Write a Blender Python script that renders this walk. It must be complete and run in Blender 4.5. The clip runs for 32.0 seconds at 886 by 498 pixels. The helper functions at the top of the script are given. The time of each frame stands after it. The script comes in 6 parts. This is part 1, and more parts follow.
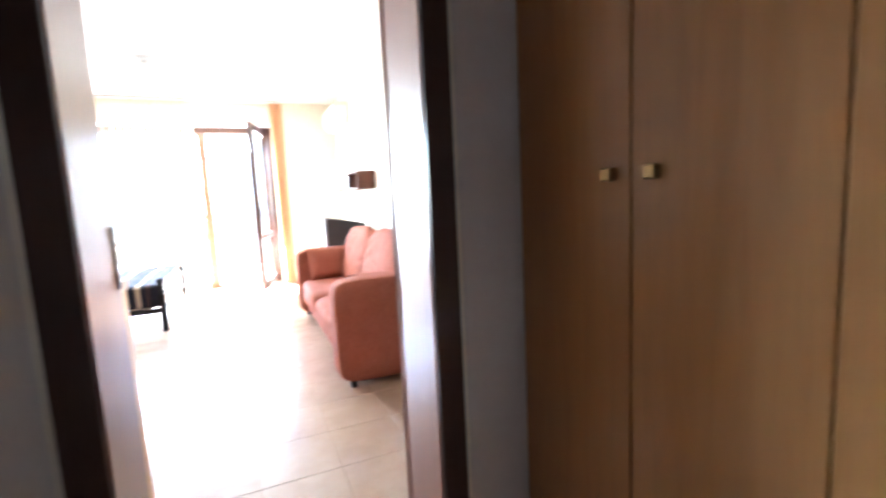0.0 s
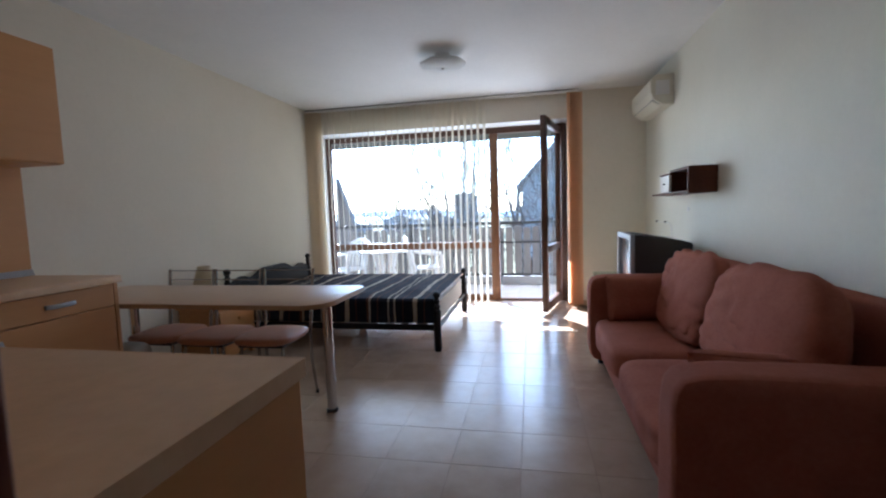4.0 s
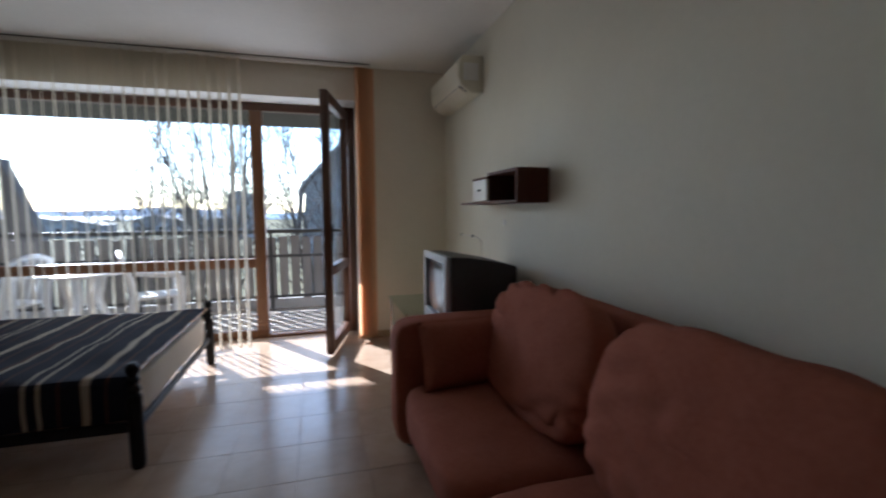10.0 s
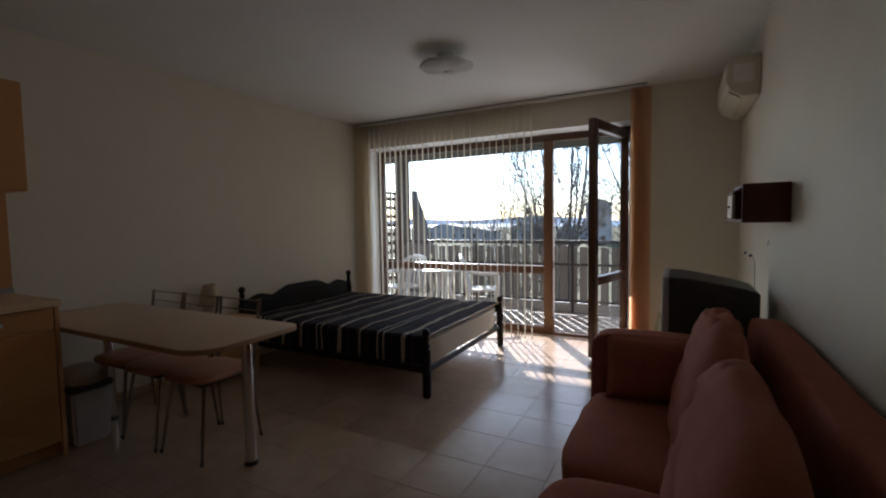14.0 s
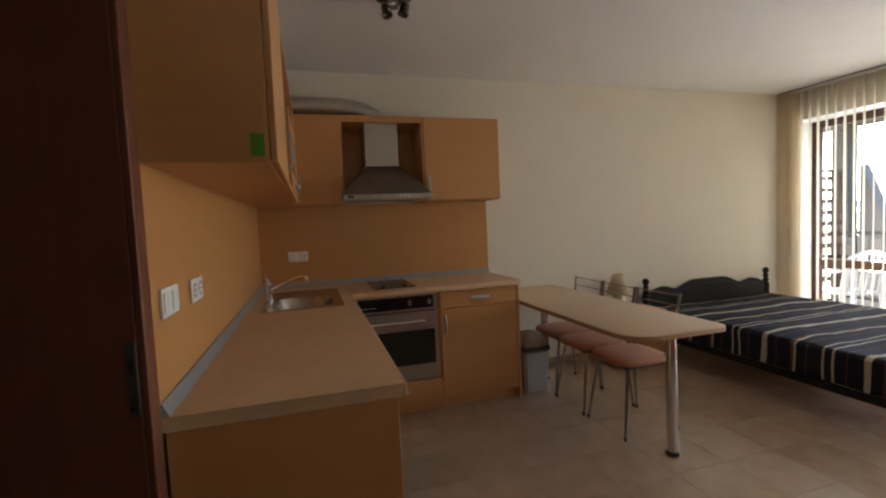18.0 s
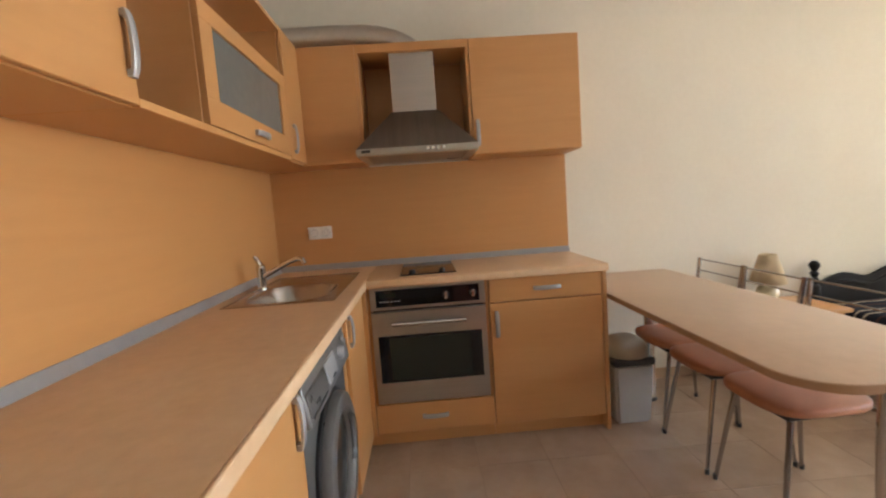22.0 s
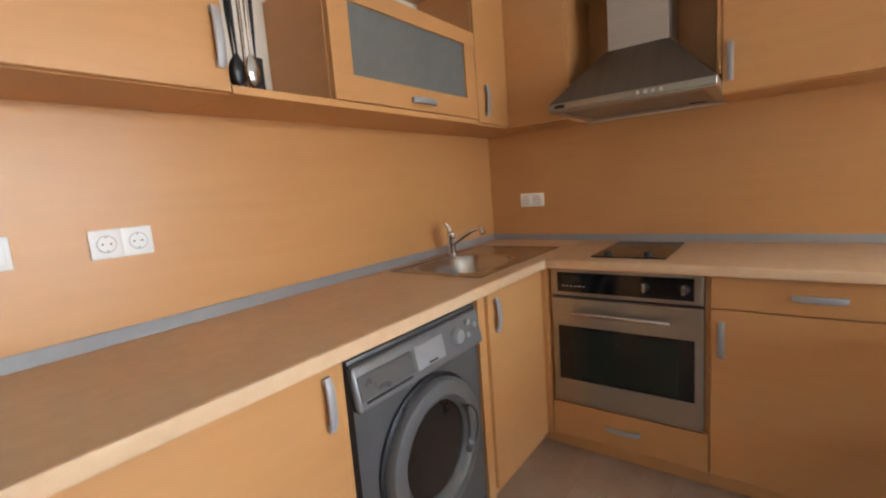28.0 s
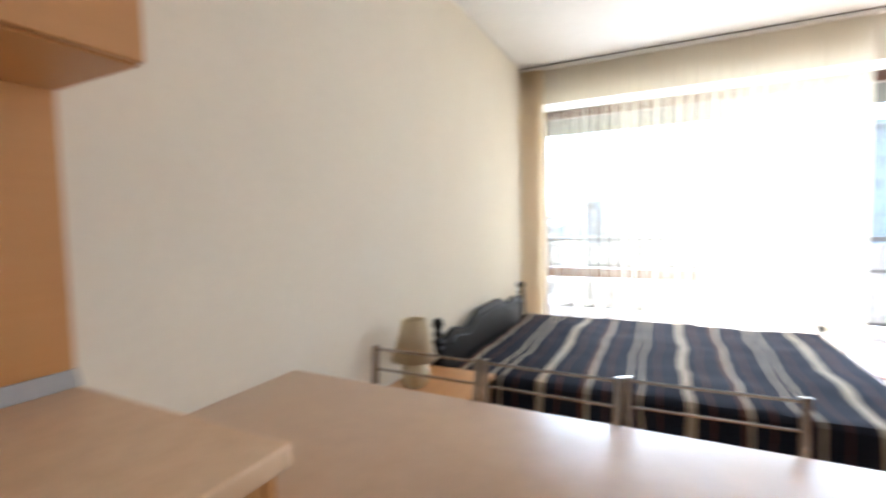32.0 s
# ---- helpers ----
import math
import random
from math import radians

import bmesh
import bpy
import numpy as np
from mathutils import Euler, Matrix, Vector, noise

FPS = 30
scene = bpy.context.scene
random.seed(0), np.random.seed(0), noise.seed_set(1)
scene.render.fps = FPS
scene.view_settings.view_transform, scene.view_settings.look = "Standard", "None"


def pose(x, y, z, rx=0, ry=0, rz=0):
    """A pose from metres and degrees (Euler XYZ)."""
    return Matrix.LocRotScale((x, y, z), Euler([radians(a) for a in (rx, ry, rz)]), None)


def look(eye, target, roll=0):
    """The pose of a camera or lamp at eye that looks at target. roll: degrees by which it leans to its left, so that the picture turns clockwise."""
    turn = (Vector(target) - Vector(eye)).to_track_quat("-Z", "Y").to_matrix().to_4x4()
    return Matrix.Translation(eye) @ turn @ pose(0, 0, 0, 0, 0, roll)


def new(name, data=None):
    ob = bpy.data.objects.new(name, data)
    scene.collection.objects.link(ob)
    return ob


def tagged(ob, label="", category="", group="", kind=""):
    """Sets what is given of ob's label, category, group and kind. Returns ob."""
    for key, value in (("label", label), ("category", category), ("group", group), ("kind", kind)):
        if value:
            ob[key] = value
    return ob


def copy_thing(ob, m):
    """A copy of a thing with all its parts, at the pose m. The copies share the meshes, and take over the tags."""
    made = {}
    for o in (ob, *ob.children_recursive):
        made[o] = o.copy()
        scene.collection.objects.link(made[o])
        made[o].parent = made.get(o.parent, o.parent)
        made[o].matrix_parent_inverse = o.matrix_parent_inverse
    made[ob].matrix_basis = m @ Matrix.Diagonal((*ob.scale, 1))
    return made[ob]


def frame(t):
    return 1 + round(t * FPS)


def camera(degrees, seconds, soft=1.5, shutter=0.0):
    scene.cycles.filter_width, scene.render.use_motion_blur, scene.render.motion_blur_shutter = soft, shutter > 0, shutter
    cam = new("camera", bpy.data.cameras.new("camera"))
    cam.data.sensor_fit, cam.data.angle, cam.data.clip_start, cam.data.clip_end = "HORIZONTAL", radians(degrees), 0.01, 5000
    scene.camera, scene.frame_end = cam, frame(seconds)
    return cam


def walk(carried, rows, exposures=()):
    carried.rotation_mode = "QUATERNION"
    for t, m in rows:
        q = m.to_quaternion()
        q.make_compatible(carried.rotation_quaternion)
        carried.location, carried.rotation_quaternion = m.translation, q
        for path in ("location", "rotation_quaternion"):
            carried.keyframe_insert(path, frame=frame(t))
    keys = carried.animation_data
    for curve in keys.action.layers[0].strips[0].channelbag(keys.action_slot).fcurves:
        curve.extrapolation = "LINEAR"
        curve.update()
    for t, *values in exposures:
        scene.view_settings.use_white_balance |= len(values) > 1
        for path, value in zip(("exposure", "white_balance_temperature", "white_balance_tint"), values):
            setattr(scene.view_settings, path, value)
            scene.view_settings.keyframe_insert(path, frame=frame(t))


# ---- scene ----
cam = camera(89.6, 32.0, soft=2.1, shutter=0.5)
PATH = [
    (0, (2.877, -1.454, 1.182), (3.678, 0.363, 0.941), -2.8),
    (0.5, (2.893, -1.399, 1.18), (3.25, 0.547, 0.889), -2.6),
    (1, (2.885, -1.267, 1.198), (2.964, 0.711, 0.914), -1.6),
    (1.5, (2.876, -1.105, 1.206), (2.804, 0.881, 0.98), -1.7),
    (2, (2.908, -0.932, 1.218), (2.774, 1.045, 0.944), -2.8),
    (2.5, (2.945, -0.754, 1.235), (2.678, 1.214, 1.039), -0.9),
    (3, (2.954, -0.541, 1.2), (2.68, 1.43, 1.008), -1.1),
    (3.5, (2.928, -0.337, 1.213), (2.613, 1.635, 1.1), -1.8),
    (4, (2.905, -0.205, 1.212), (2.514, 1.749, 1.045), -1.9),
    (4.5, (2.897, -0.05, 1.227), (2.385, 1.88, 1.06), -1.9),
    (6.5, (2.821, 0.55, 1.348), (2.239, 2.443, 1.065), -1.8),
    (7, (2.764, 0.746, 1.305), (2.062, 2.605, 1.086), 0.0),
    (7.5, (2.682, 0.871, 1.315), (2.122, 2.765, 1.0), 0.5),
    (8, (2.644, 1.001, 1.32), (2.397, 2.976, 1.115), -0.5),
    (8.5, (2.592, 1.032, 1.286), (2.286, 3.0, 1.101), -1.3),
    (9, (2.494, 1.146, 1.224), (2.378, 3.127, 0.979), -1.5),
    (9.5, (2.711, 1.149, 1.238), (2.986, 3.114, 0.98), -1.9),
    (10, (2.962, 1.092, 1.247), (3.505, 3.01, 1.076), -0.3),
    (10.5, (3.162, 1.071, 1.251), (3.914, 2.91, 1.024), -0.6),
    (11, (3.294, 1.157, 1.262), (3.934, 3.045, 1.1), -0.8),
    (11.5, (3.349, 1.156, 1.301), (3.782, 3.107, 1.245), -1.4),
    (12, (3.519, 1.179, 1.346), (3.256, 3.157, 1.222), -1.7),
    (12.5, (3.603, 1.077, 1.306), (2.836, 2.919, 1.17), -2.2),
    (13, (3.656, 0.908, 1.314), (2.752, 2.689, 1.22), -1.9),
    (13.5, (3.731, 0.749, 1.323), (2.81, 2.52, 1.209), -1.2),
    (15.5, (3.765, 0.604, 1.311), (2.606, 2.231, 1.222), 0.1),
    (16, (3.75, 0.549, 1.316), (2.285, 1.908, 1.232), -0.8),
    (16.5, (3.73, 0.507, 1.314), (2.126, 1.697, 1.201), -0.9),
    (17, (3.709, 0.442, 1.313), (1.92, 1.329, 1.206), -1.1),
    (17.5, (3.683, 0.409, 1.369), (1.815, 1.116, 1.275), -1.1),
    (18, (3.674, 0.395, 1.37), (1.758, 0.959, 1.252), -2.6),
    (18.5, (3.687, 0.401, 1.38), (1.769, 0.962, 1.303), -2.2),
    (19, (3.685, 0.4, 1.378), (1.762, 0.943, 1.294), -2.6),
    (19.5, (3.63, 0.411, 1.362), (1.701, 0.934, 1.277), -2.1),
    (20, (3.496, 0.454, 1.312), (1.53, 0.81, 1.219), -1.8),
    (20.5, (3.326, 0.572, 1.33), (1.34, 0.807, 1.303), -0.3),
    (21, (3.148, 0.69, 1.318), (1.169, 0.914, 1.141), -1.5),
    (21.5, (2.978, 0.803, 1.308), (0.998, 1.035, 1.144), -2.1),
    (22, (2.882, 0.944, 1.277), (0.894, 1.025, 1.08), -4.1),
    (22.5, (2.833, 1.14, 1.291), (0.857, 0.941, 1.061), -0.3),
    (23, (2.727, 1.335, 1.301), (0.761, 1.148, 0.987), -3.1),
    (23.5, (2.594, 1.489, 1.297), (0.646, 1.102, 1.059), -0.2),
    (24, (2.542, 1.592, 1.291), (0.669, 0.913, 1.113), -2.9),
    (24.5, (2.587, 1.735, 1.265), (0.976, 0.566, 1.074), -1.0),
    (26.5, (2.676, 1.855, 1.217), (1.182, 0.543, 0.995), -2.4),
    (27, (2.646, 1.805, 1.238), (1.146, 0.499, 1.029), -2.5),
    (27.5, (2.557, 1.63, 1.256), (1.002, 0.391, 1.039), -2.4),
    (28, (2.458, 1.443, 1.267), (0.875, 0.251, 0.995), -4.4),
    (28.5, (2.284, 1.331, 1.225), (0.78, 0.036, 0.978), -3.4),
    (29, (2.063, 1.191, 1.224), (0.453, 0.027, 0.992), -1.5),
    (29.5, (1.888, 1.143, 1.221), (0.095, 0.287, 0.993), -2.0),
    (30, (1.695, 1.093, 1.226), (-0.268, 0.747, 1.056), -3.5),
    (30.5, (1.509, 1.135, 1.218), (-0.483, 1.197, 1.048), -2.7),
    (31, (1.311, 1.226, 1.226), (-0.595, 1.816, 1.1), -2.9),
    (31.5, (1.228, 1.317, 1.212), (-0.406, 2.463, 1.092), -1.2),
    (32, (1.158, 1.387, 1.256), (0.271, 3.175, 1.133), -1.2),
]
EXPOSURES = [(0.0, 6.65, 5400, 10), (0.5, 5.70, 5250, 10), (1.0, 4.95, 5200, 10), (2.0, 4.00, 5100, 10), (3.0, 3.50, 5100, 10), (4.0, 3.20, 5150, 10), (4.5, 3.00, 5200, 10), (6.5, 2.35, 5350, 10),
             (8.0, 2.35, 5400, 10), (8.5, 2.40, 5400, 10), (9.0, 2.00, 5450, 10), (11.0, 2.20, 5600, 12), (12.0, 2.40, 5800, 12), (13.0, 1.75, 6000, 12), (16.0, 1.50, 5900, 14), (17.0, 1.70, 6000, 12), (18.0, 3.58, 6400, 10), (19.0, 4.30, 6500, 10), (20.0, 4.60, 6500, 10),
             (21.0, 4.76, 6300, 10), (24.5, 4.95, 6200, 10), (27.0, 4.85, 6050, 10), (28.0, 4.82, 6050, 10), (29.0, 4.70, 6050, 10), (30.0, 5.35, 6200, 10), (31.0, 5.55, 6000, 10), (31.5, 5.25, 5800, 10), (32.0, 4.70, 5700, 10)]
walk(cam, [(t, look(eye, target, roll)) for t, eye, target, roll in PATH], EXPOSURES)

# ---- world and light ----
world = bpy.data.worlds.new("sky")
scene.world = world
world.use_nodes = True
wn = world.node_tree
bg = wn.nodes["Background"]
sky = wn.nodes.new("ShaderNodeTexSky")
sky.sky_type = "NISHITA"
sky.sun_disc = False
SUN_EL, SUN_AZ = radians(26.4), radians(-33)   # azimuth from +y towards +x
sky.sun_elevation, sky.sun_rotation = SUN_EL, SUN_AZ
sky.dust_density, sky.ozone_density, sky.altitude = 0.25, 2.0, 200
wn.links.new(sky.outputs[0], bg.inputs[0])
bg.inputs[1].default_value = 0.14
sun_way = Vector((math.sin(SUN_AZ) * math.cos(SUN_EL), math.cos(SUN_AZ) * math.cos(SUN_EL), math.sin(SUN_EL)))
sun_data = bpy.data.lights.new("sun", "SUN")
sun_data.energy, sun_data.angle, sun_data.color = 5.0, radians(0.55), (1.0, 0.97, 0.93)
sun = new("sun", sun_data)
sun.matrix_world = look(sun_way * 30, (0, 0, 0))

# the sky's light in the window opening
area = bpy.data.lights.new("window_light", "AREA")
area.shape, area.size, area.size_y, area.energy, area.color = "RECTANGLE", 3.0, 0.62, 2.5, (0.95, 0.97, 1.0)
for z in (0.45, 1.12, 1.79):
    window_light = new("window_light", area)
    window_light.matrix_world = look((1.8, 5.90, z), (1.8, 4.90, z - 0.10))

# ---- materials ----
def mat(name, colour, rough=0.5, metal=0.0, spec=0.5):
    m = bpy.data.materials.new(name)
    m.use_nodes = True
    b = m.node_tree.nodes["Principled BSDF"]
    b.inputs["Base Color"].default_value = (*colour, 1)
    b.inputs["Roughness"].default_value = rough
    b.inputs["Metallic"].default_value = metal
    b.inputs["Specular IOR Level"].default_value = spec
    return m


def node(m, kind, **inputs):
    n = m.node_tree.nodes.new(kind)
    for key, value in inputs.items():
        n.inputs[key.replace("_", " ")].default_value = value
    return n


def link(m, a, b):
    m.node_tree.links.new(a, b)


def coords(m, scale=(1, 1, 1), rot=(0, 0, 0)):
    tc = node(m, "ShaderNodeTexCoord")
    mp = node(m, "ShaderNodeMapping")
    mp.inputs["Scale"].default_value = scale
    mp.inputs["Rotation"].default_value = rot
    link(m, tc.outputs["Object"], mp.inputs["Vector"])
    return mp.outputs["Vector"]


def ramp(m, fac, stops):
    r = node(m, "ShaderNodeValToRGB")
    els = r.color_ramp.elements
    while len(els) < len(stops):
        els.new(0.5)
    for e, (p, c) in zip(els, stops):
        e.position, e.color = p, (*c, 1)
    link(m, fac, r.inputs["Fac"])
    return r.outputs["Color"]


def bump(m, height, strength=0.2, distance=0.01):
    b = node(m, "ShaderNodeBump", Strength=strength, Distance=distance)
    link(m, height, b.inputs["Height"])
    link(m, b.outputs["Normal"], m.node_tree.nodes["Principled BSDF"].inputs["Normal"])


def varied(name, stops, scale, stretch=(1, 1, 1), rough=0.5, metal=0.0, spec=0.5, bump_by=0.1, dist=0.003, detail=5.0, rough_var=0.1, rot=(0, 0, 0), distortion=0.0, vary=0.0):
    """A surface with two scales of noise in its colour, relief and gloss."""
    m = mat(name, stops[0][1], rough, metal, spec)
    b = m.node_tree.nodes["Principled BSDF"]
    v = coords(m, stretch, rot)
    n1 = node(m, "ShaderNodeTexNoise", Scale=scale, Detail=detail, Roughness=0.6, Distortion=distortion)
    n2 = node(m, "ShaderNodeTexNoise", Scale=scale * 0.13, Detail=3.0)
    if vary:
        own = node(m, "ShaderNodeObjectInfo")
        shift = node(m, "ShaderNodeVectorMath")
        shift.operation = "MULTIPLY_ADD"
        shift.inputs[1].default_value = (37.0, 53.0, 71.0)
        link(m, own.outputs["Random"], shift.inputs[0])
        link(m, v, shift.inputs[2])
        v = shift.outputs[0]
    link(m, v, n1.inputs["Vector"])
    link(m, v, n2.inputs["Vector"])
    mx = node(m, "ShaderNodeMix")
    mx.inputs["Factor"].default_value = 0.45
    link(m, n1.outputs["Fac"], mx.inputs[2])
    link(m, n2.outputs["Fac"], mx.inputs[3])
    col = ramp(m, mx.outputs[0], stops)
    if vary:
        oi = node(m, "ShaderNodeObjectInfo")
        hs = node(m, "ShaderNodeHueSaturation")
        mr = node(m, "ShaderNodeMapRange")
        mr.inputs["To Min"].default_value, mr.inputs["To Max"].default_value = 1 - vary, 1 + vary
        link(m, oi.outputs["Random"], mr.inputs["Value"])
        link(m, mr.outputs["Result"], hs.inputs["Value"])
        link(m, col, hs.inputs["Color"])
        col = hs.outputs["Color"]
    link(m, col, b.inputs["Base Color"])
    mr = node(m, "ShaderNodeMapRange")
    mr.inputs["To Min"].default_value, mr.inputs["To Max"].default_value = max(0.02, rough - rough_var), min(1, rough + rough_var)
    link(m, n1.outputs["Fac"], mr.inputs["Value"])
    link(m, mr.outputs["Result"], b.inputs["Roughness"])
    if bump_by:
        bump(m, n1.outputs["Fac"], bump_by, dist)
    return m


def thin_glass(name, tint=(1, 1, 1), gloss=0.08):
    """A pane: clear, with a faint mirror image."""
    m = bpy.data.materials.new(name)
    m.use_nodes = True
    t = m.node_tree
    t.nodes.remove(t.nodes["Principled BSDF"])
    tr = t.nodes.new("ShaderNodeBsdfTransparent")
    tr.inputs[0].default_value = (*tint, 1)
    gl = t.nodes.new("ShaderNodeBsdfGlossy")
    gl.inputs["Roughness"].default_value = 0.01
    fr = t.nodes.new("ShaderNodeLayerWeight")
    pw = t.nodes.new("ShaderNodeMath")
    pw.operation = "POWER"
    pw.inputs[1].default_value = 4.0
    mu = t.nodes.new("ShaderNodeMath")
    mu.operation = "MULTIPLY_ADD"
    mu.inputs[1].default_value, mu.inputs[2].default_value = 0.35, gloss * 0.3
    t.links.new(fr.outputs["Facing"], pw.inputs[0])
    t.links.new(pw.outputs[0], mu.inputs[0])
    mx = t.nodes.new("ShaderNodeMixShader")
    t.links.new(mu.outputs[0], mx.inputs[0])
    t.links.new(tr.outputs[0], mx.inputs[1])
    t.links.new(gl.outputs[0], mx.inputs[2])
    t.links.new(mx.outputs[0], t.nodes["Material Output"].inputs[0])
    return m


W = lambda r, g, b: (r, g, b)
M_WALL = varied("painted_plaster", [(0.3, W(0.76, 0.71, 0.605)), (0.7, W(0.81, 0.76, 0.655))], 30, rough=0.85, spec=0.2, bump_by=0.08, dist=0.002)
M_WALL_R = varied("painted_plaster_cool", [(0.3, W(0.73, 0.71, 0.60)), (0.7, W(0.78, 0.76, 0.65))], 30, rough=0.6, spec=0.3, bump_by=0.08, dist=0.002)
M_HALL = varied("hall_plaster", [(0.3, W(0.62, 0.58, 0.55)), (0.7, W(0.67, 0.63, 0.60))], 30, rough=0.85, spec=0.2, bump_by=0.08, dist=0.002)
M_CEIL = varied("white_ceiling_paint", [(0.3, W(0.78, 0.77, 0.74)), (0.7, W(0.83, 0.82, 0.79))], 25, rough=0.9, spec=0.15, bump_by=0.05, dist=0.002)
M_TILE = varied("beige_floor_tile", [(0.25, W(0.32, 0.218, 0.148)), (0.5, W(0.41, 0.295, 0.21)), (0.75, W(0.485, 0.365, 0.27))], 7, rough=0.22, spec=0.5, bump_by=0.03, rough_var=0.08, vary=0.04)
M_GROUT = varied("grey_grout", [(0.3, W(0.30, 0.212, 0.15)), (0.7, W(0.345, 0.25, 0.18))], 60, rough=0.9, spec=0.1, bump_by=0.2)
M_DOOR = varied("dark_cherry_wood", [(0.3, W(0.15, 0.052, 0.032)), (0.6, W(0.19, 0.068, 0.042)), (0.8, W(0.23, 0.085, 0.052))], 9, stretch=(7, 7, 0.3), rough=0.3, bump_by=0.012, rough_var=0.02)
M_CASING = varied("dark_brown_door_wood", [(0.3, W(0.035, 0.014, 0.011)), (0.7, W(0.05, 0.020, 0.016))], 9, stretch=(7, 7, 0.3), rough=0.34, bump_by=0.012, rough_var=0.02)
M_BEECH = varied("beech_laminate", [(0.25, W(0.515, 0.252, 0.084)), (0.5, W(0.555, 0.277, 0.097)), (0.75, W(0.59, 0.301, 0.110))], 7, stretch=(0.35, 0.35, 4), rough=0.41, spec=0.55, bump_by=0.02, distortion=0.4, vary=0.03)
M_BEECH_H = varied("beech_laminate_panel", [(0.25, W(0.515, 0.252, 0.084)), (0.5, W(0.555, 0.277, 0.097)), (0.75, W(0.59, 0.301, 0.110))], 7, stretch=(0.3, 0.3, 3), rough=0.37, spec=0.50, bump_by=0.02, distortion=0.4)
M_TOP = varied("speckled_beige_worktop", [(0.3, W(0.60, 0.39, 0.225)), (0.5, W(0.67, 0.455, 0.275)), (0.7, W(0.725, 0.515, 0.33))], 22, rough=0.46, spec=0.32, bump_by=0.03, detail=8)
M_TABLE = varied("pale_maple_laminate", [(0.3, W(0.57, 0.40, 0.27)), (0.6, W(0.64, 0.465, 0.325)), (0.8, W(0.68, 0.51, 0.365))], 16, rough=0.4, spec=0.4, bump_by=0.02)
M_EDGE = varied("brown_table_edging", [(0.3, W(0.40, 0.24, 0.13)), (0.7, W(0.47, 0.29, 0.165))], 12, rough=0.45)
M_STEEL = varied("brushed_steel", [(0.3, W(0.41, 0.385, 0.35)), (0.7, W(0.50, 0.475, 0.435))], 40, stretch=(0.1, 0.1, 4), rough=0.30, metal=1.0, bump_by=0.0, rough_var=0.025)
# brushed steel; the canopy's dark brown reflections are put into this colour
M_HOOD = varied("steel_toned_dark", [(0.3, W(0.185, 0.157, 0.132)), (0.7, W(0.24, 0.207, 0.175))], 40, stretch=(0.1, 4, 0.1), rough=0.31, metal=1.0, bump_by=0.0, rough_var=0.03)
M_DECK = varied("satin_sink_steel", [(0.3, W(0.40, 0.37, 0.34)), (0.7, W(0.48, 0.45, 0.42))], 30, stretch=(4, 0.1, 0.1), rough=0.24, metal=1.0, bump_by=0.0, rough_var=0.03)
M_DUCT = varied("dull_aluminium_foil", [(0.3, W(0.55, 0.50, 0.45)), (0.7, W(0.64, 0.585, 0.53))], 30, rough=0.44, metal=1.0, bump_by=0.05, rough_var=0.05)
M_CHIMNEY = varied("pale_brushed_steel", [(0.3, W(0.42, 0.385, 0.345)), (0.7, W(0.49, 0.45, 0.405))], 40, stretch=(0.1, 0.1, 4), rough=0.45, metal=0.55, bump_by=0.0, rough_var=0.03)
M_FILTER = varied("grease_filter_mesh", [(0.3, W(0.30, 0.27, 0.23)), (0.7, W(0.40, 0.36, 0.31))], 160, rough=0.5, metal=0.6, bump_by=0.3, dist=0.002)
M_KNOB = mat("matt_black_plastic", W(0.015, 0.014, 0.014), 0.6)
# chair chrome, its colour darkened for the backlit, dim room it mirrors
M_CHAIR = varied("chrome_dark_reflection", [(0.3, W(0.33, 0.325, 0.32)), (0.7, W(0.40, 0.395, 0.39))], 12, rough=0.22, metal=1.0, bump_by=0.0, rough_var=0.04)
M_OVENPANE = mat("dark_green_oven_glass", W(0.012, 0.018, 0.014), 0.1)
M_CHROME = varied("polished_chrome", [(0.3, W(0.70, 0.70, 0.70)), (0.7, W(0.78, 0.78, 0.78))], 8, rough=0.12, metal=1.0, bump_by=0.0, rough_var=0.05)
M_GREYBAR = varied("satin_aluminium", [(0.3, W(0.36, 0.36, 0.37)), (0.7, W(0.43, 0.43, 0.44))], 20, rough=0.42, metal=0.35, bump_by=0.0)
M_ALUSTRIP = varied("grey_plastic_strip", [(0.3, W(0.31, 0.31, 0.32)), (0.7, W(0.37, 0.37, 0.38))], 20, rough=0.4, metal=0.3, bump_by=0.02)
M_WMBODY = varied("silver_grey_enamel", [(0.3, W(0.118, 0.116, 0.115)), (0.7, W(0.145, 0.142, 0.140))], 20, rough=0.35, metal=0.35, bump_by=0.0)
M_WMPANEL = varied("light_silver_plastic", [(0.3, W(0.185, 0.18, 0.178)), (0.7, W(0.215, 0.21, 0.208))], 20, rough=0.33, metal=0.3, bump_by=0.0)
# drawer front toned darker than the panel for the reflection on it
M_WMDRAWER = varied("drawer_reflection_grey", [(0.3, W(0.135, 0.128, 0.122)), (0.7, W(0.16, 0.152, 0.146))], 20, rough=0.3, metal=0.3, bump_by=0.0)
M_WMRING = varied("pale_silver_plastic", [(0.3, W(0.118, 0.115, 0.112)), (0.7, W(0.145, 0.142, 0.138))], 20, rough=0.4, metal=0.2, bump_by=0.0)
M_BLACK = varied("black_plastic", [(0.3, W(0.012, 0.012, 0.013)), (0.7, W(0.022, 0.021, 0.022))], 15, rough=0.3, bump_by=0.02)
M_RUBBER = varied("dark_grey_rubber", [(0.3, W(0.03, 0.03, 0.032)), (0.7, W(0.05, 0.05, 0.052))], 20, rough=0.6)
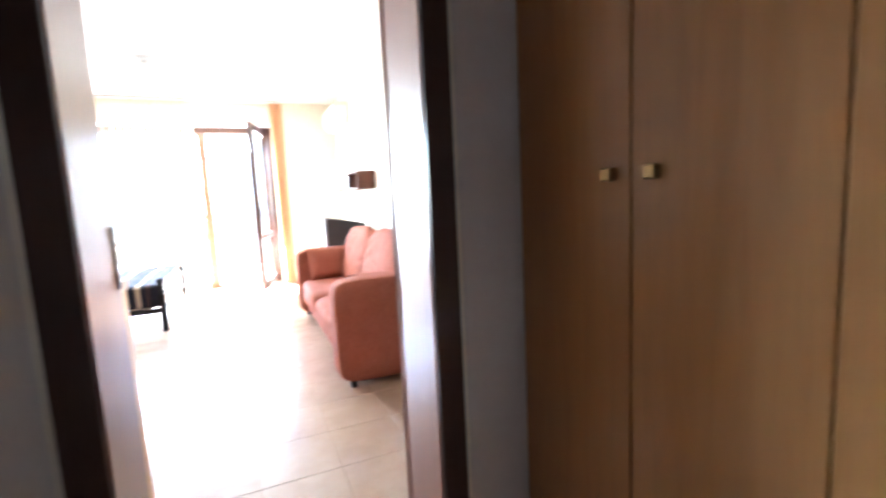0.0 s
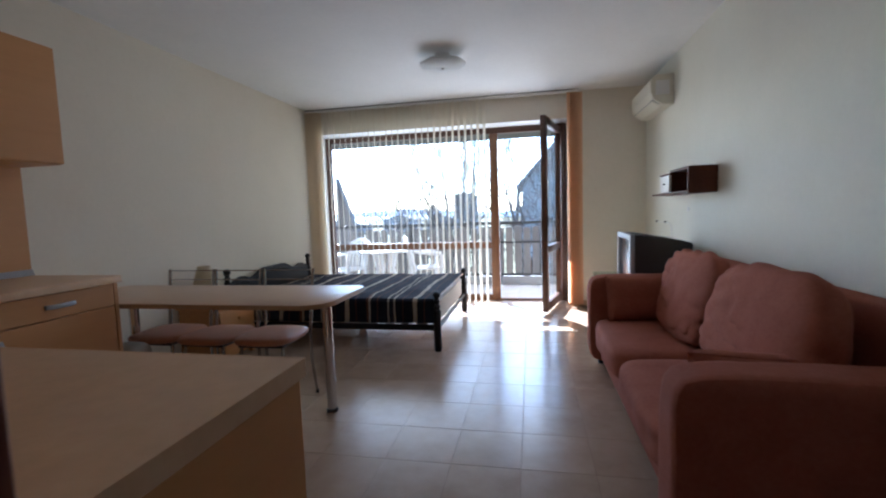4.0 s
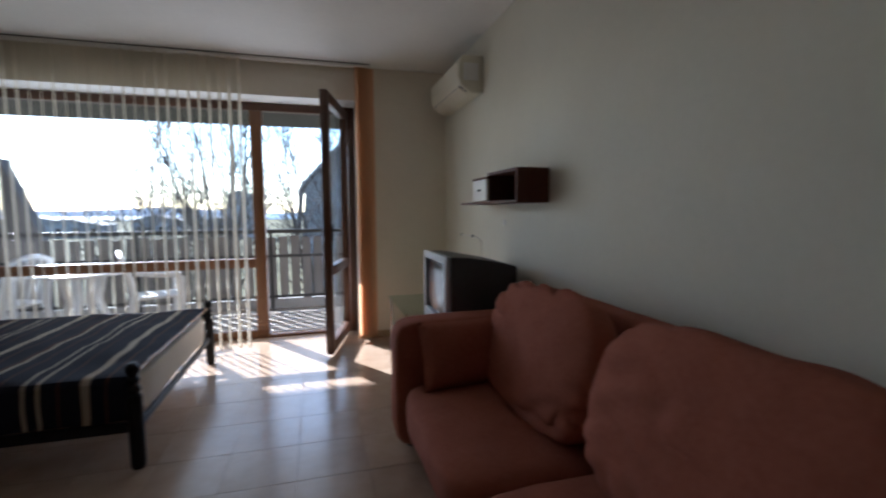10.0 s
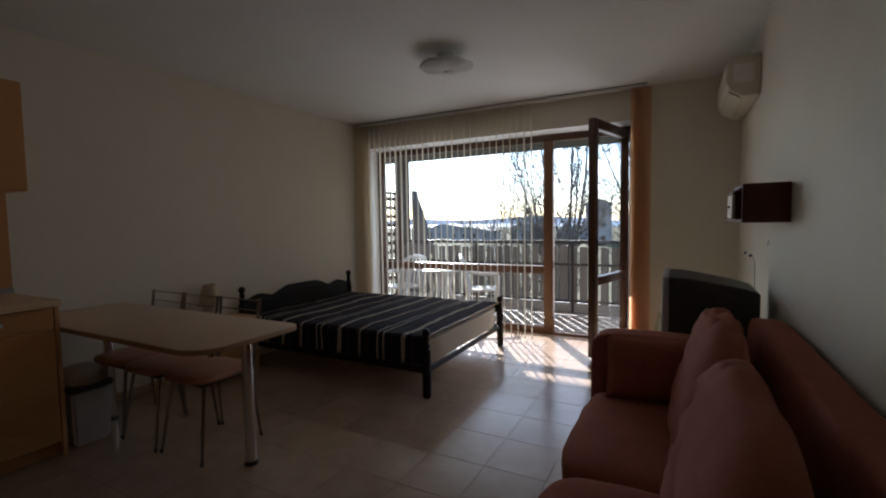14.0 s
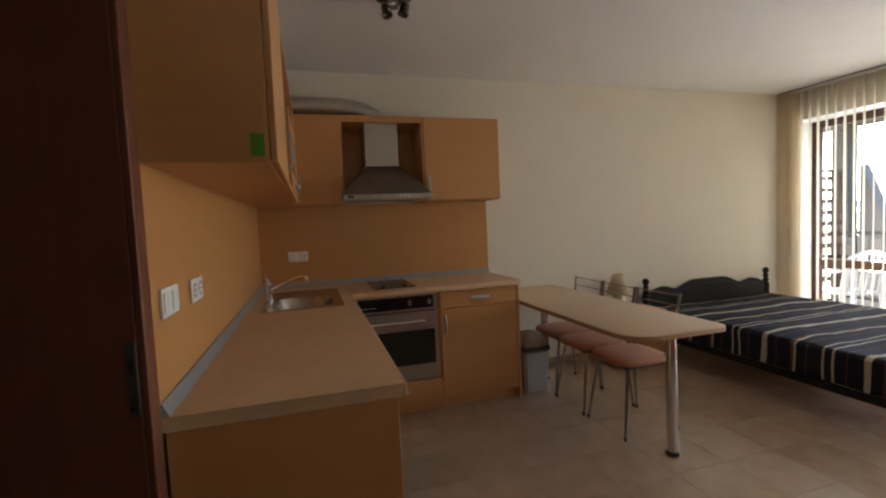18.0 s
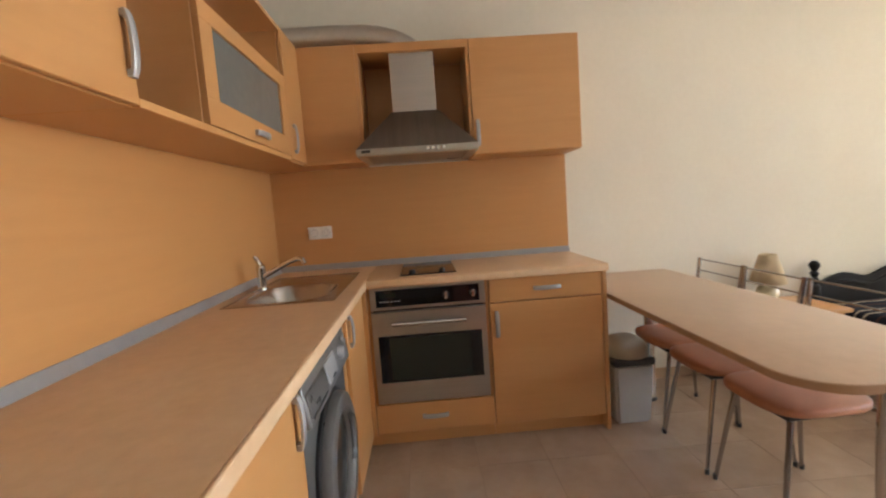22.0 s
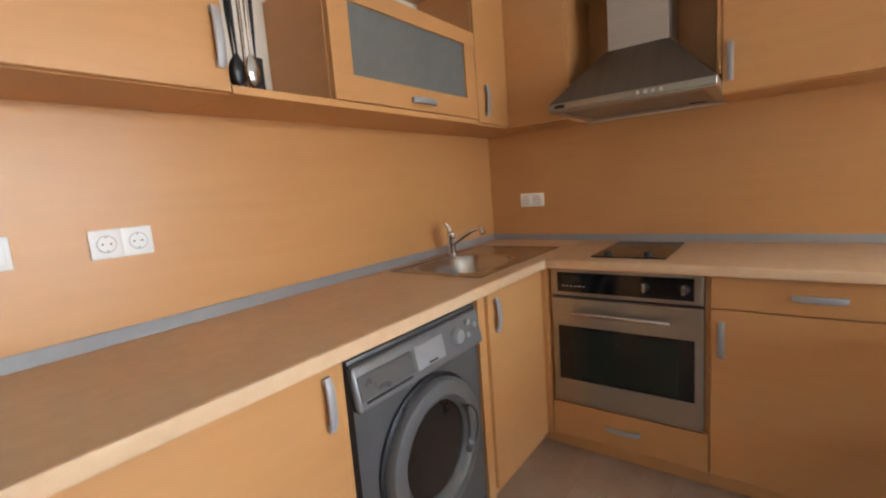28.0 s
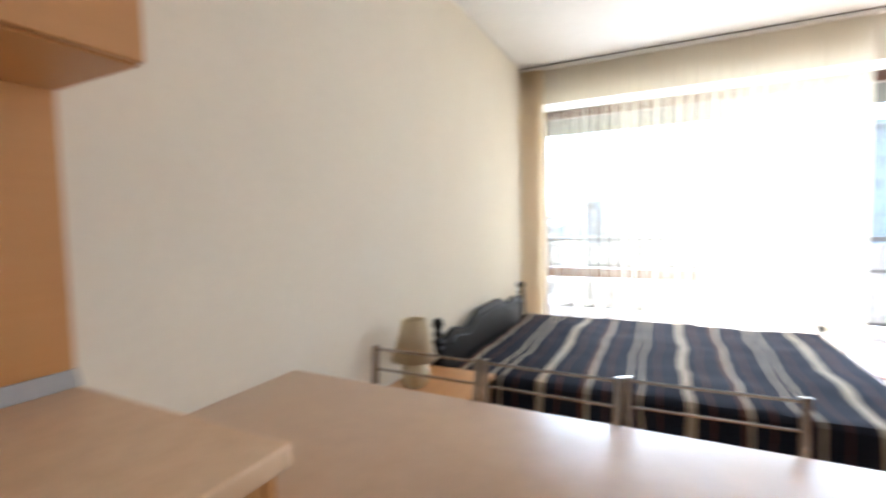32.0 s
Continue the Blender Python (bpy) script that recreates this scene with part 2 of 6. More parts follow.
M_DRUM = varied("perforated_drum_steel", [(0.3, W(0.70, 0.70, 0.70)), (0.7, W(0.84, 0.84, 0.84))], 45, rough=0.26, metal=0.5, bump_by=0.3, dist=0.004)
M_PORTGLASS = thin_glass("porthole_glass", (0.80, 0.82, 0.82), 0.35)
M_BLACKGLASS = mat("black_glass", W(0.008, 0.008, 0.009), 0.06)
M_HOB = varied("black_ceramic_glass", [(0.3, W(0.012, 0.010, 0.010)), (0.7, W(0.02, 0.017, 0.015))], 15, rough=0.12, bump_by=0.0, rough_var=0.04)
M_FROST = varied("frosted_glass", [(0.3, W(0.145, 0.152, 0.14)), (0.7, W(0.175, 0.182, 0.168))], 30, rough=0.22, spec=0.6, bump_by=0.02)
M_DOORGLASS = varied("frosted_door_glass", [(0.3, W(0.16, 0.23, 0.22)), (0.7, W(0.20, 0.27, 0.26))], 4, rough=0.25, spec=0.6, bump_by=0.02)
M_WHITEP = varied("white_plastic", [(0.3, W(0.76, 0.75, 0.72)), (0.7, W(0.82, 0.81, 0.78))], 12, rough=0.4, bump_by=0.01)
M_GARDEN = varied("white_garden_plastic", [(0.3, W(0.82, 0.82, 0.82)), (0.7, W(0.88, 0.88, 0.88))], 12, rough=0.35, bump_by=0.03)
M_AC = varied("ivory_plastic", [(0.3, W(0.66, 0.62, 0.50)), (0.7, W(0.72, 0.68, 0.56))], 10, rough=0.4, bump_by=0.01)
M_SOFA = varied("terracotta_fabric", [(0.3, W(0.285, 0.092, 0.058)), (0.6, W(0.355, 0.125, 0.080)), (0.85, W(0.41, 0.155, 0.102))], 60, rough=0.92, spec=0.12, bump_by=0.35, dist=0.003, detail=8)
M_SEATP = varied("salmon_vinyl", [(0.3, W(0.42, 0.175, 0.095)), (0.7, W(0.50, 0.225, 0.13))], 18, rough=0.45, bump_by=0.05)
M_BED = varied("black_lacquered_wood", [(0.3, W(0.010, 0.009, 0.009)), (0.7, W(0.018, 0.016, 0.016))], 12, rough=0.48, spec=0.18, bump_by=0.04)
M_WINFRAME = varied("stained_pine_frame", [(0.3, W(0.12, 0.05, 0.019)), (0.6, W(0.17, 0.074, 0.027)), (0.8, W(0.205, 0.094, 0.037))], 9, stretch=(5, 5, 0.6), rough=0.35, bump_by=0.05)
M_WINDARK = varied("dark_brown_frame_wood", [(0.3, W(0.07, 0.03, 0.016)), (0.7, W(0.11, 0.048, 0.026))], 9, stretch=(5, 5, 0.6), rough=0.35, bump_by=0.05)
M_SHELF = varied("mahogany_laminate", [(0.3, W(0.085, 0.03, 0.018)), (0.6, W(0.115, 0.042, 0.024)), (0.8, W(0.14, 0.054, 0.03))], 9, stretch=(5, 0.6, 5), rough=0.6, spec=0.2, bump_by=0.04)
M_TVGREY = varied("silver_tv_plastic", [(0.3, W(0.36, 0.38, 0.42)), (0.7, W(0.42, 0.44, 0.48))], 20, rough=0.4, bump_by=0.02)
M_TVDARK = varied("charcoal_tv_plastic", [(0.3, W(0.035, 0.035, 0.037)), (0.7, W(0.05, 0.05, 0.052))], 40, rough=0.5, bump_by=0.1)
M_SCREEN = mat("dark_screen_glass", W(0.04, 0.044, 0.048), 0.16, 0.0, 0.25)
M_WARD = varied("oak_veneer", [(0.3, W(0.36, 0.17, 0.055)), (0.55, W(0.45, 0.22, 0.075)), (0.8, W(0.51, 0.26, 0.095))], 6, stretch=(4, 4, 0.4), rough=0.4, bump_by=0.04, distortion=0.6)
M_BRASS = varied("aged_brass", [(0.3, W(0.30, 0.20, 0.09)), (0.7, W(0.42, 0.29, 0.14))], 25, rough=0.35, metal=1.0, bump_by=0.03)
M_BALC = varied("pale_balcony_tile", [(0.3, W(0.46, 0.40, 0.34)), (0.7, W(0.56, 0.49, 0.42))], 14, rough=0.5, vary=0.05)
M_PLANK = varied("weathered_grey_wood", [(0.3, W(0.20, 0.185, 0.175)), (0.7, W(0.29, 0.27, 0.255))], 9, stretch=(5, 5, 0.5), rough=0.7, vary=0.15)
M_SOFFIT = varied("grey_stucco", [(0.3, W(0.38, 0.37, 0.36)), (0.7, W(0.45, 0.44, 0.43))], 30, rough=0.9, bump_by=0.3)
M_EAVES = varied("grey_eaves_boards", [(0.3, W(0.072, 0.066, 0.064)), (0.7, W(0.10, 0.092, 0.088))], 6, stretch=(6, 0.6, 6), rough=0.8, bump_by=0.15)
M_IRON = varied("dark_painted_iron", [(0.3, W(0.04, 0.038, 0.036)), (0.7, W(0.07, 0.066, 0.062))], 30, rough=0.5)
M_PANE = thin_glass("window_glass", (0.96, 0.97, 0.97))
M_GLASST = thin_glass("table_glass", (0.86, 0.95, 0.91), 0.25)
M_BARK = varied("grey_bark", [(0.3, W(0.055, 0.046, 0.04)), (0.7, W(0.11, 0.096, 0.085))], 12, stretch=(3, 3, 0.6), rough=0.9, bump_by=0.5, dist=0.02)


# ---- building helpers ----
def box(bm, x0, y0, z0, x1, y1, z1, bevel=0.0, seg=1, m=None):
    """Adds a box, with its edges rounded by bevel."""
    r = bmesh.ops.create_cube(bm, size=1.0)
    vs = r["verts"]
    bmesh.ops.transform(bm, matrix=Matrix.LocRotScale(((x0 + x1) / 2, (y0 + y1) / 2, (z0 + z1) / 2), None, (abs(x1 - x0), abs(y1 - y0), abs(z1 - z0))), verts=vs)
    if bevel:
        es = list({e for v in vs for e in v.link_edges})
        bv = bmesh.ops.bevel(bm, geom=es, offset=bevel, segments=seg, affect="EDGES", profile=0.5)
        vs = list({v for f in bv["faces"] for v in f.verts} | {v for v in vs if v.is_valid})
    if m is not None:
        bmesh.ops.transform(bm, matrix=m, verts=[v for v in vs if v.is_valid])
    return bm


def boxed(*a, **k):
    return box(bmesh.new(), *a, **k)


def rod(bm, a, b, r0, r1=None, seg=12):
    """A round bar from a to b."""
    a, b = Vector(a), Vector(b)
    d = b - a
    m = Matrix.Translation((a + b) / 2) @ d.to_track_quat("Z", "Y").to_matrix().to_4x4()
    bmesh.ops.create_cone(bm, cap_ends=True, segments=seg, radius1=r0, radius2=r0 if r1 is None else r1, depth=d.length, matrix=m)
    return bm


def lathe(bm, profile, at=(0, 0, 0), seg=24, m=None):
    """Turns a profile of (radius, height) about z."""
    rings = []
    for r, z in profile:
        rings.append([bm.verts.new((max(r, 1e-4) * math.cos(2 * math.pi * i / seg), max(r, 1e-4) * math.sin(2 * math.pi * i / seg), z)) for i in range(seg)])
    for a, b in zip(rings, rings[1:]):
        for i in range(seg):
            bm.faces.new((a[i], a[(i + 1) % seg], b[(i + 1) % seg], b[i]))
    bm.faces.new(list(reversed(rings[0])))
    bm.faces.new(rings[-1])
    vs = [v for ring in rings for v in ring]
    bmesh.ops.transform(bm, matrix=Matrix.Translation(at) @ (m or Matrix()), verts=vs)
    return bm


def tube(bm, pts, r, seg=8, closed=False):
    """A round tube along points."""
    pts = [Vector(p) for p in pts]
    n = len(pts)
    rings, up = [], None
    for i, p in enumerate(pts):
        a = pts[i - 1] if i or closed else p
        b = pts[(i + 1) % n] if i < n - 1 or closed else p
        d = (b - a).normalized()
        if up is None:
            up = d.orthogonal().normalized()
        up = (up - d * up.dot(d)).normalized()
        side = d.cross(up)
        rr = r[i] if isinstance(r, (list, tuple)) else r
        rings.append([bm.verts.new(p + rr * (math.cos(2 * math.pi * k / seg) * up + math.sin(2 * math.pi * k / seg) * side)) for k in range(seg)])
    for i in range(n if closed else n - 1):
        a, b = rings[i], rings[(i + 1) % n]
        for k in range(seg):
            bm.faces.new((a[k], a[(k + 1) % seg], b[(k + 1) % seg], b[k]))
    if not closed:
        bm.faces.new(list(reversed(rings[0])))
        bm.faces.new(rings[-1])
    return bm


def arc(c, r, a0, a1, n, plane="xy"):
    """Points along an arc, angles in degrees."""
    out = []
    for i in range(n + 1):
        a = radians(a0 + (a1 - a0) * i / n)
        u, v = r * math.cos(a), r * math.sin(a)
        out.append({"xy": (c[0] + u, c[1] + v, c[2]), "xz": (c[0] + u, c[1], c[2] + v), "yz": (c[0], c[1] + u, c[2] + v)}[plane])
    return out


def slab(bm, outline, z0, z1, bevel=0.0, seg=2):
    """A flat plate with the given outline in plan."""
    lo = [bm.verts.new((x, y, z0)) for x, y in outline]
    f = bm.faces.new(lo)
    r = bmesh.ops.extrude_face_region(bm, geom=[f])
    top = [v for v in r["geom"] if isinstance(v, bmesh.types.BMVert)]
    bmesh.ops.translate(bm, vec=(0, 0, z1 - z0), verts=top)
    bmesh.ops.recalc_face_normals(bm, faces=bm.faces)
    if bevel:
        es = [e for e in bm.edges if abs(e.verts[0].co.z - e.verts[1].co.z) < 1e-5]
        bmesh.ops.bevel(bm, geom=es, offset=bevel, segments=seg, affect="EDGES", profile=0.5)
    return bm


def turned(bm, m):
    bmesh.ops.transform(bm, matrix=m, verts=bm.verts)
    return bm


def finish(name, bm, material, smooth=True):
    bmesh.ops.recalc_face_normals(bm, faces=bm.faces)
    me = bpy.data.meshes.new(name)
    bm.to_mesh(me)
    bm.free()
    if smooth:
        me.polygons.foreach_set("use_smooth", [True] * len(me.polygons))
        me.set_sharp_from_angle(angle=radians(35))
    me.materials.append(material)
    return me


def part(name, bm, material, parent, label="", smooth=True):
    ob = new(name, finish(name, bm, material, smooth))
    ob.parent = parent
    if label:
        ob["label"] = label
    return ob


def thing(name, label, category, at=(0, 0, 0), rz=0, group="", kind=""):
    ob = new(name)
    ob.empty_display_size = 0.1
    ob.matrix_world = pose(*at, 0, 0, rz)
    return tagged(ob, label, category, group, kind)


def solid(name, bm, material, label, category, kind="", group="", smooth=True):
    return tagged(new(name, finish(name, bm, material, smooth)), label, category, group, kind)


# ---- structure ----
XR, YW, ZC = 4.23, 5.45, 2.59        # inner faces: right wall, window wall, ceiling
WX0, WX1, WZ1 = 0.07, 3.36, 2.285    # window opening
DX0, DX1, DZ1 = 2.551, 3.355, 2.06    # entry door opening
WARD_X = 3.671

solid("wall_west", boxed(-0.2, -3.3, 0, 0, 5.9, ZC), M_WALL, "cream painted plaster wall behind kitchen and bed", "wall", "structure")
solid("wall_east", boxed(XR, -0.26, 0, XR + 0.2, 5.9, ZC), M_WALL_R, "pale painted plaster wall behind the sofa", "wall", "structure")
bm = bmesh.new()
box(bm, 0, YW, 0, WX0, YW + 0.45, ZC)
box(bm, WX1, YW, 0, XR, YW + 0.45, ZC)
box(bm, WX0, YW, WZ1, WX1, YW + 0.45, ZC)
solid("wall_north", bm, M_WALL, "cream painted wall around the balcony window", "wall", "structure")
bm = bmesh.new()
box(bm, 0, -0.26, 0, DX0 - 0.03, 0, ZC)
box(bm, DX1 + 0.03, -0.26, 0, XR, 0, ZC)
box(bm, DX0 - 0.03, -0.26, DZ1 + 0.03, DX1 + 0.03, 0, ZC)
solid("wall_south", bm, M_WALL, "cream painted wall with the entry door opening", "wall", "structure")
# hall walls, greyer and darker in colour than the room walls
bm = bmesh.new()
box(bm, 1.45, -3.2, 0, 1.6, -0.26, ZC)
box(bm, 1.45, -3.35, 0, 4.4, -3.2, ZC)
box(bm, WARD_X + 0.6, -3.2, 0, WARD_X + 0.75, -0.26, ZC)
solid("wall_hall", bm, M_HALL, "greyish plaster walls of the entrance hall", "wall", "structure")
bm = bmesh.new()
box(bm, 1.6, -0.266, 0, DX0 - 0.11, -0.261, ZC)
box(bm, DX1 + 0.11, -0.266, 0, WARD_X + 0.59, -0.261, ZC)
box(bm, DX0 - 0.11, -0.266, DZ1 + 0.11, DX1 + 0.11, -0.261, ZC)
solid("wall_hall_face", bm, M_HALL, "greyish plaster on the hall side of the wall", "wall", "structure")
solid("ceiling", boxed(-0.2, -3.35, ZC, XR + 0.4, 5.9, ZC + 0.15), M_CEIL, "plain white painted ceiling", "ceiling", "structure")
solid("floor", boxed(-0.2, -3.35, -0.2, XR + 0.4, 5.9, -0.0014), M_GROUT, "grey grout bed under the floor tiles", "floor", "structure")

# ---- window ----
FY0, FY1 = 5.745, 5.815
window = thing("window_1", "stained wooden balcony window with fixed pane and door opening", "window", (0, 0, 0), kind="structure")
bm = bmesh.new()
box(bm, WX0, YW - 0.0, 0, WX0 + 0.004, FY0, WZ1)
box(bm, WX1 - 0.004, YW, 0, WX1, FY0, WZ1)
box(bm, WX0 + 0.004, YW, WZ1 - 0.004, WX1 - 0.004, FY0, WZ1)
part("reveal_lining", bm, M_WHITEP, window, "white painted window reveal")
MX0, MX1 = 2.375, 2.485
# jambs and head are a darker brown than mullion, transom and sill
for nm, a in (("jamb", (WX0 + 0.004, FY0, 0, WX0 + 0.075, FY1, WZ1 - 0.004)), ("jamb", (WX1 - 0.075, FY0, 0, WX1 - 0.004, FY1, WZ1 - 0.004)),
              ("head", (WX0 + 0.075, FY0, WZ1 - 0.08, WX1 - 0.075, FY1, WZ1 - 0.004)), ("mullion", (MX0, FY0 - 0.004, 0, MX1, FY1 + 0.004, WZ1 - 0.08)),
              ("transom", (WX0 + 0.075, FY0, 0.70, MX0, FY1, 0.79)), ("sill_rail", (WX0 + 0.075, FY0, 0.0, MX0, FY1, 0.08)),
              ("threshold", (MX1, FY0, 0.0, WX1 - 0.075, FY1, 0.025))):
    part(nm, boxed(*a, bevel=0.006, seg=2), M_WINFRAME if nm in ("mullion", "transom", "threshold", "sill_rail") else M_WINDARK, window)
bm = boxed(WX0 + 0.07, 5.778, 0.785, MX0 + 0.005, 5.784, WZ1 - 0.075)
pane = part("pane", bm, M_PANE, window, "clear upper pane")
pane.visible_shadow = False
bm = boxed(WX0 + 0.07, 5.778, 0.075, MX0 + 0.005, 5.784, 0.705)
pane = part("pane", bm, M_PANE, window, "clear lower pane")
pane.visible_shadow = False

# open balcony door leaf
LEAF = thing("door_2", "glazed wooden balcony door standing open into the room", "door", (3.285, 5.735, 0.0), rz=255.5, kind="structure")
LW, LH, LT = 0.85, 2.235, 0.062
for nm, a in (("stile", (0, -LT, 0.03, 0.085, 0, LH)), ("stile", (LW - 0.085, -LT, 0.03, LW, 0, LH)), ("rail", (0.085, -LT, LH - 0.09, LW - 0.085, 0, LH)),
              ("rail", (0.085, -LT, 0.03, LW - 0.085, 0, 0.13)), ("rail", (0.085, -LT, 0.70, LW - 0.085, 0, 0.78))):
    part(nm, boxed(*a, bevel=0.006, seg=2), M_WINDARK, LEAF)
for z0, z1 in ((0.125, 0.705), (0.775, LH - 0.085)):
    p = part("pane", boxed(0.08, -0.034, z0, LW - 0.08, -0.028, z1), M_PANE, LEAF)
    p.visible_shadow = False
bm = bmesh.new()
box(bm, LW - 0.06, 0.0, 1.0, LW - 0.03, 0.012, 1.14, 0.004)
rod(bm, (LW - 0.045, 0.0, 1.09), (LW - 0.045, 0.05, 1.09), 0.008)
tube(bm, [(LW - 0.045, 0.048, 1.09), (LW - 0.09, 0.052, 1.088), (LW - 0.16, 0.05, 1.083)], 0.008)
part("door_handle", bm, M_BLACK, LEAF, "black lever handle")

# ---- entry door ----
lining = thing("door_1", "dark cherry entry door frame with deep lining", "door frame", kind="structure")
part("lining", boxed(DX0 - 0.03, -0.273, 0, DX0, 0.012, DZ1), M_DOOR, lining)
part("lining", boxed(DX1, -0.273, 0, DX1 + 0.03, 0.012, DZ1), M_DOOR, lining)
part("lining", boxed(DX0 - 0.03, -0.273, DZ1, DX1 + 0.03, 0.012, DZ1 + 0.03), M_DOOR, lining)
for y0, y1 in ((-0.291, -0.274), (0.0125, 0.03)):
    # hall-side casing is a darker brown than the room side
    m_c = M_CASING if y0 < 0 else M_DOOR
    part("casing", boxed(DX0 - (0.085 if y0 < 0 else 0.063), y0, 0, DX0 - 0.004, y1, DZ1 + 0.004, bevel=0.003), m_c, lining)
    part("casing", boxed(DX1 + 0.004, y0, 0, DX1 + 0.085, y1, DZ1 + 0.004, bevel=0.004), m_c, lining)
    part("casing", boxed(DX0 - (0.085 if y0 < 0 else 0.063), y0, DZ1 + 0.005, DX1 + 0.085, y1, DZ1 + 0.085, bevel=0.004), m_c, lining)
plate = part("strike_plate", boxed(DX0, -0.010, 0.97, DX0 + 0.004, 0.0115, 1.14, bevel=0.001), M_IRON, lining, "dull metal strike plate")
for z0, z1 in ((0.985, 1.02), (1.065, 1.105)):
    part("keep_hole", boxed(DX0 + 0.004, -0.006, z0, DX0 + 0.0046, 0.006, z1), M_BLACK, plate)

# entry door leaf, swung fully open against the wall
leaf = thing("door_3", "dark cherry interior door with frosted glass strip, wide open", "door", (DX1 - 0.005, 0.062, 0), rz=12, kind="structure")
DW, DH, DT = 0.81, 2.03, 0.04
GX0, GX1, GZ0, GZ1 = 0.50, 0.67, 0.32, 1.86
part("leaf_panel", boxed(0.0, -DT, 0.008, GX0, 0, DH, bevel=0.004), M_DOOR, leaf)
part("lock_stile", boxed(GX1, -DT, 0.008, DW, 0, DH, bevel=0.004), M_DOOR, leaf)
part("rail", boxed(GX0, -DT, 0.008, GX1, 0, GZ0, bevel=0.002), M_DOOR, leaf)
part("rail", boxed(GX0, -DT, GZ1, GX1, 0, DH, bevel=0.002), M_DOOR, leaf)
part("glass_strip", boxed(GX0, -0.024, GZ0, GX1, -0.016, GZ1), M_DOORGLASS, leaf, "frosted grey-green glass strip")
for y in (-DT - 0.006, 0.0):
    bm = bmesh.new()
    box(bm, GX0 - 0.012, y, GZ0 - 0.012, GX0 + 0.01, y + 0.006, GZ1 + 0.012, 0.002)
    box(bm, GX1 - 0.01, y, GZ0 - 0.012, GX1 + 0.012, y + 0.006, GZ1 + 0.012, 0.002)
    part("glass_bead", bm, M_CASING, leaf)
for y, d in ((-DT, -1), (0.0, 1)):
    hd = part("door_handle", boxed(DW - 0.075, y, 0.90, DW - 0.035, y + d * 0.008, 1.14, bevel=0.003), M_BRASS, leaf, "brass lever handle on a long plate")
    bm = bmesh.new()
    rod(bm, (DW - 0.055, y, 1.06), (DW - 0.055, y + d * 0.05, 1.06), 0.009)
    tube(bm, [(DW - 0.055, y + d * 0.05, 1.06), (DW - 0.09, y + d * 0.058, 1.065), (DW - 0.14, y + d * 0.056, 1.058), (DW - 0.175, y + d * 0.045, 1.052)], [0.009, 0.011, 0.011, 0.007], 10)
    part("lever", bm, M_BRASS, hd)

# ---- kitchen ----
def bar_handle(bm, c, along, out, length=0.13):
    """A flat bowed strap handle: c is the middle on the front, along and out are unit ways."""
    c, a, o = Vector(c), Vector(along), Vector(out)
    side = a.cross(o)
    n, hw, th = 14, 0.0110, 0.009
    rows = []
    for i in range(n + 1):
        u = i / n * 2 - 1
        e = abs(u) ** 6
        lift = 0.0185 + 0.0055 * (1 - u * u) - 0.005 * e
        w = hw * (1 - 0.18 * e)
        p = c + a * (u * length / 2) + o * lift
        rows.append([bm.verts.new(p + side * w - o * th), bm.verts.new(p + side * w - o * 0.002), bm.verts.new(p + side * (w - 0.003)), bm.verts.new(p - side * (w - 0.003)), bm.verts.new(p - side * w - o * 0.002), bm.verts.new(p - side * w - o * th)])
    for r0, r1 in zip(rows, rows[1:]):
        for k in range(6):
            bm.faces.new((r0[k], r0[(k + 1) % 6], r1[(k + 1) % 6], r1[k]))
    bm.faces.new(rows[0]), bm.faces.new(list(reversed(rows[-1])))
    for u in (-1, 1):
        q = c + a * (u * (length / 2 - 0.009))
        m = Matrix((a, side, o)).transposed().to_4x4()
        box(bm, -0.008, -0.010, 0, 0.008, 0.010, 0.0135, 0.001, 1, Matrix.Translation(q) @ m)
    return bm


X_, Y_, Z_ = (1, 0, 0), (0, 1, 0), (0, 0, 1)
ZK, ZB, ZT = 0.085, 0.878, 0.918       # plinth top, carcass top, worktop top
BF, FT = 0.585, 0.018                # carcass front, door thickness


def cabinet(name, label, x0, y0, z0, x1, y1, z1, group="kitchen units"):
    t = thing(name, label, "cabinet", (x0, y0, z0), group=group)
    return t, (lambda bm: turned(bm, Matrix.Translation((-x0, -y0, -z0))))


# base unit beside the doorway, with the panelled end
c, loc = cabinet("base_cabinet", "beech laminate base cabinet with one wide door beside the doorway", 1.79, 0.02, 0, 2.435, BF, ZB)
part("body", loc(boxed(1.796, 0.02, ZK, 2.41, BF - 0.002, ZB)), M_BEECH, c)
part("end_panel", loc(boxed(2.412, 0.02, 0, 2.435, BF + FT + 0.004, ZB, bevel=0.0015)), M_BEECH, c)
d = part("door", loc(boxed(1.799, BF, ZK + 0.003, 2.408, BF + FT, ZB - 0.008, bevel=0.002)), M_BEECH, c)
part("handle", loc(bar_handle(bmesh.new(), (1.842, BF + FT, 0.782), Z_, Y_, 0.135)), M_GREYBAR, d, "bowed satin metal handle")
part("plinth", loc(boxed(1.796, 0.05, 0, 2.41, 0.545, ZK)), M_BEECH, c)
part("side_panel", loc(boxed(1.776, 0.02, 0, 1.7945, BF + 0.004, ZB)), M_BEECH, c)
# corner base unit with a narrow door
c, loc = cabinet("base_cabinet", "beech laminate sink cabinet with a narrow door in the corner", 0.0, 0.02, 0, 1.11, BF, ZB)
part("body", loc(boxed(0.02, 0.02, ZK, 1.098, BF - 0.002, ZB - 0.19)), M_BEECH, c)
d = part("door", loc(boxed(0.625, BF, ZK + 0.003, 1.096, BF + FT, ZB - 0.008, bevel=0.002)), M_BEECH, c)
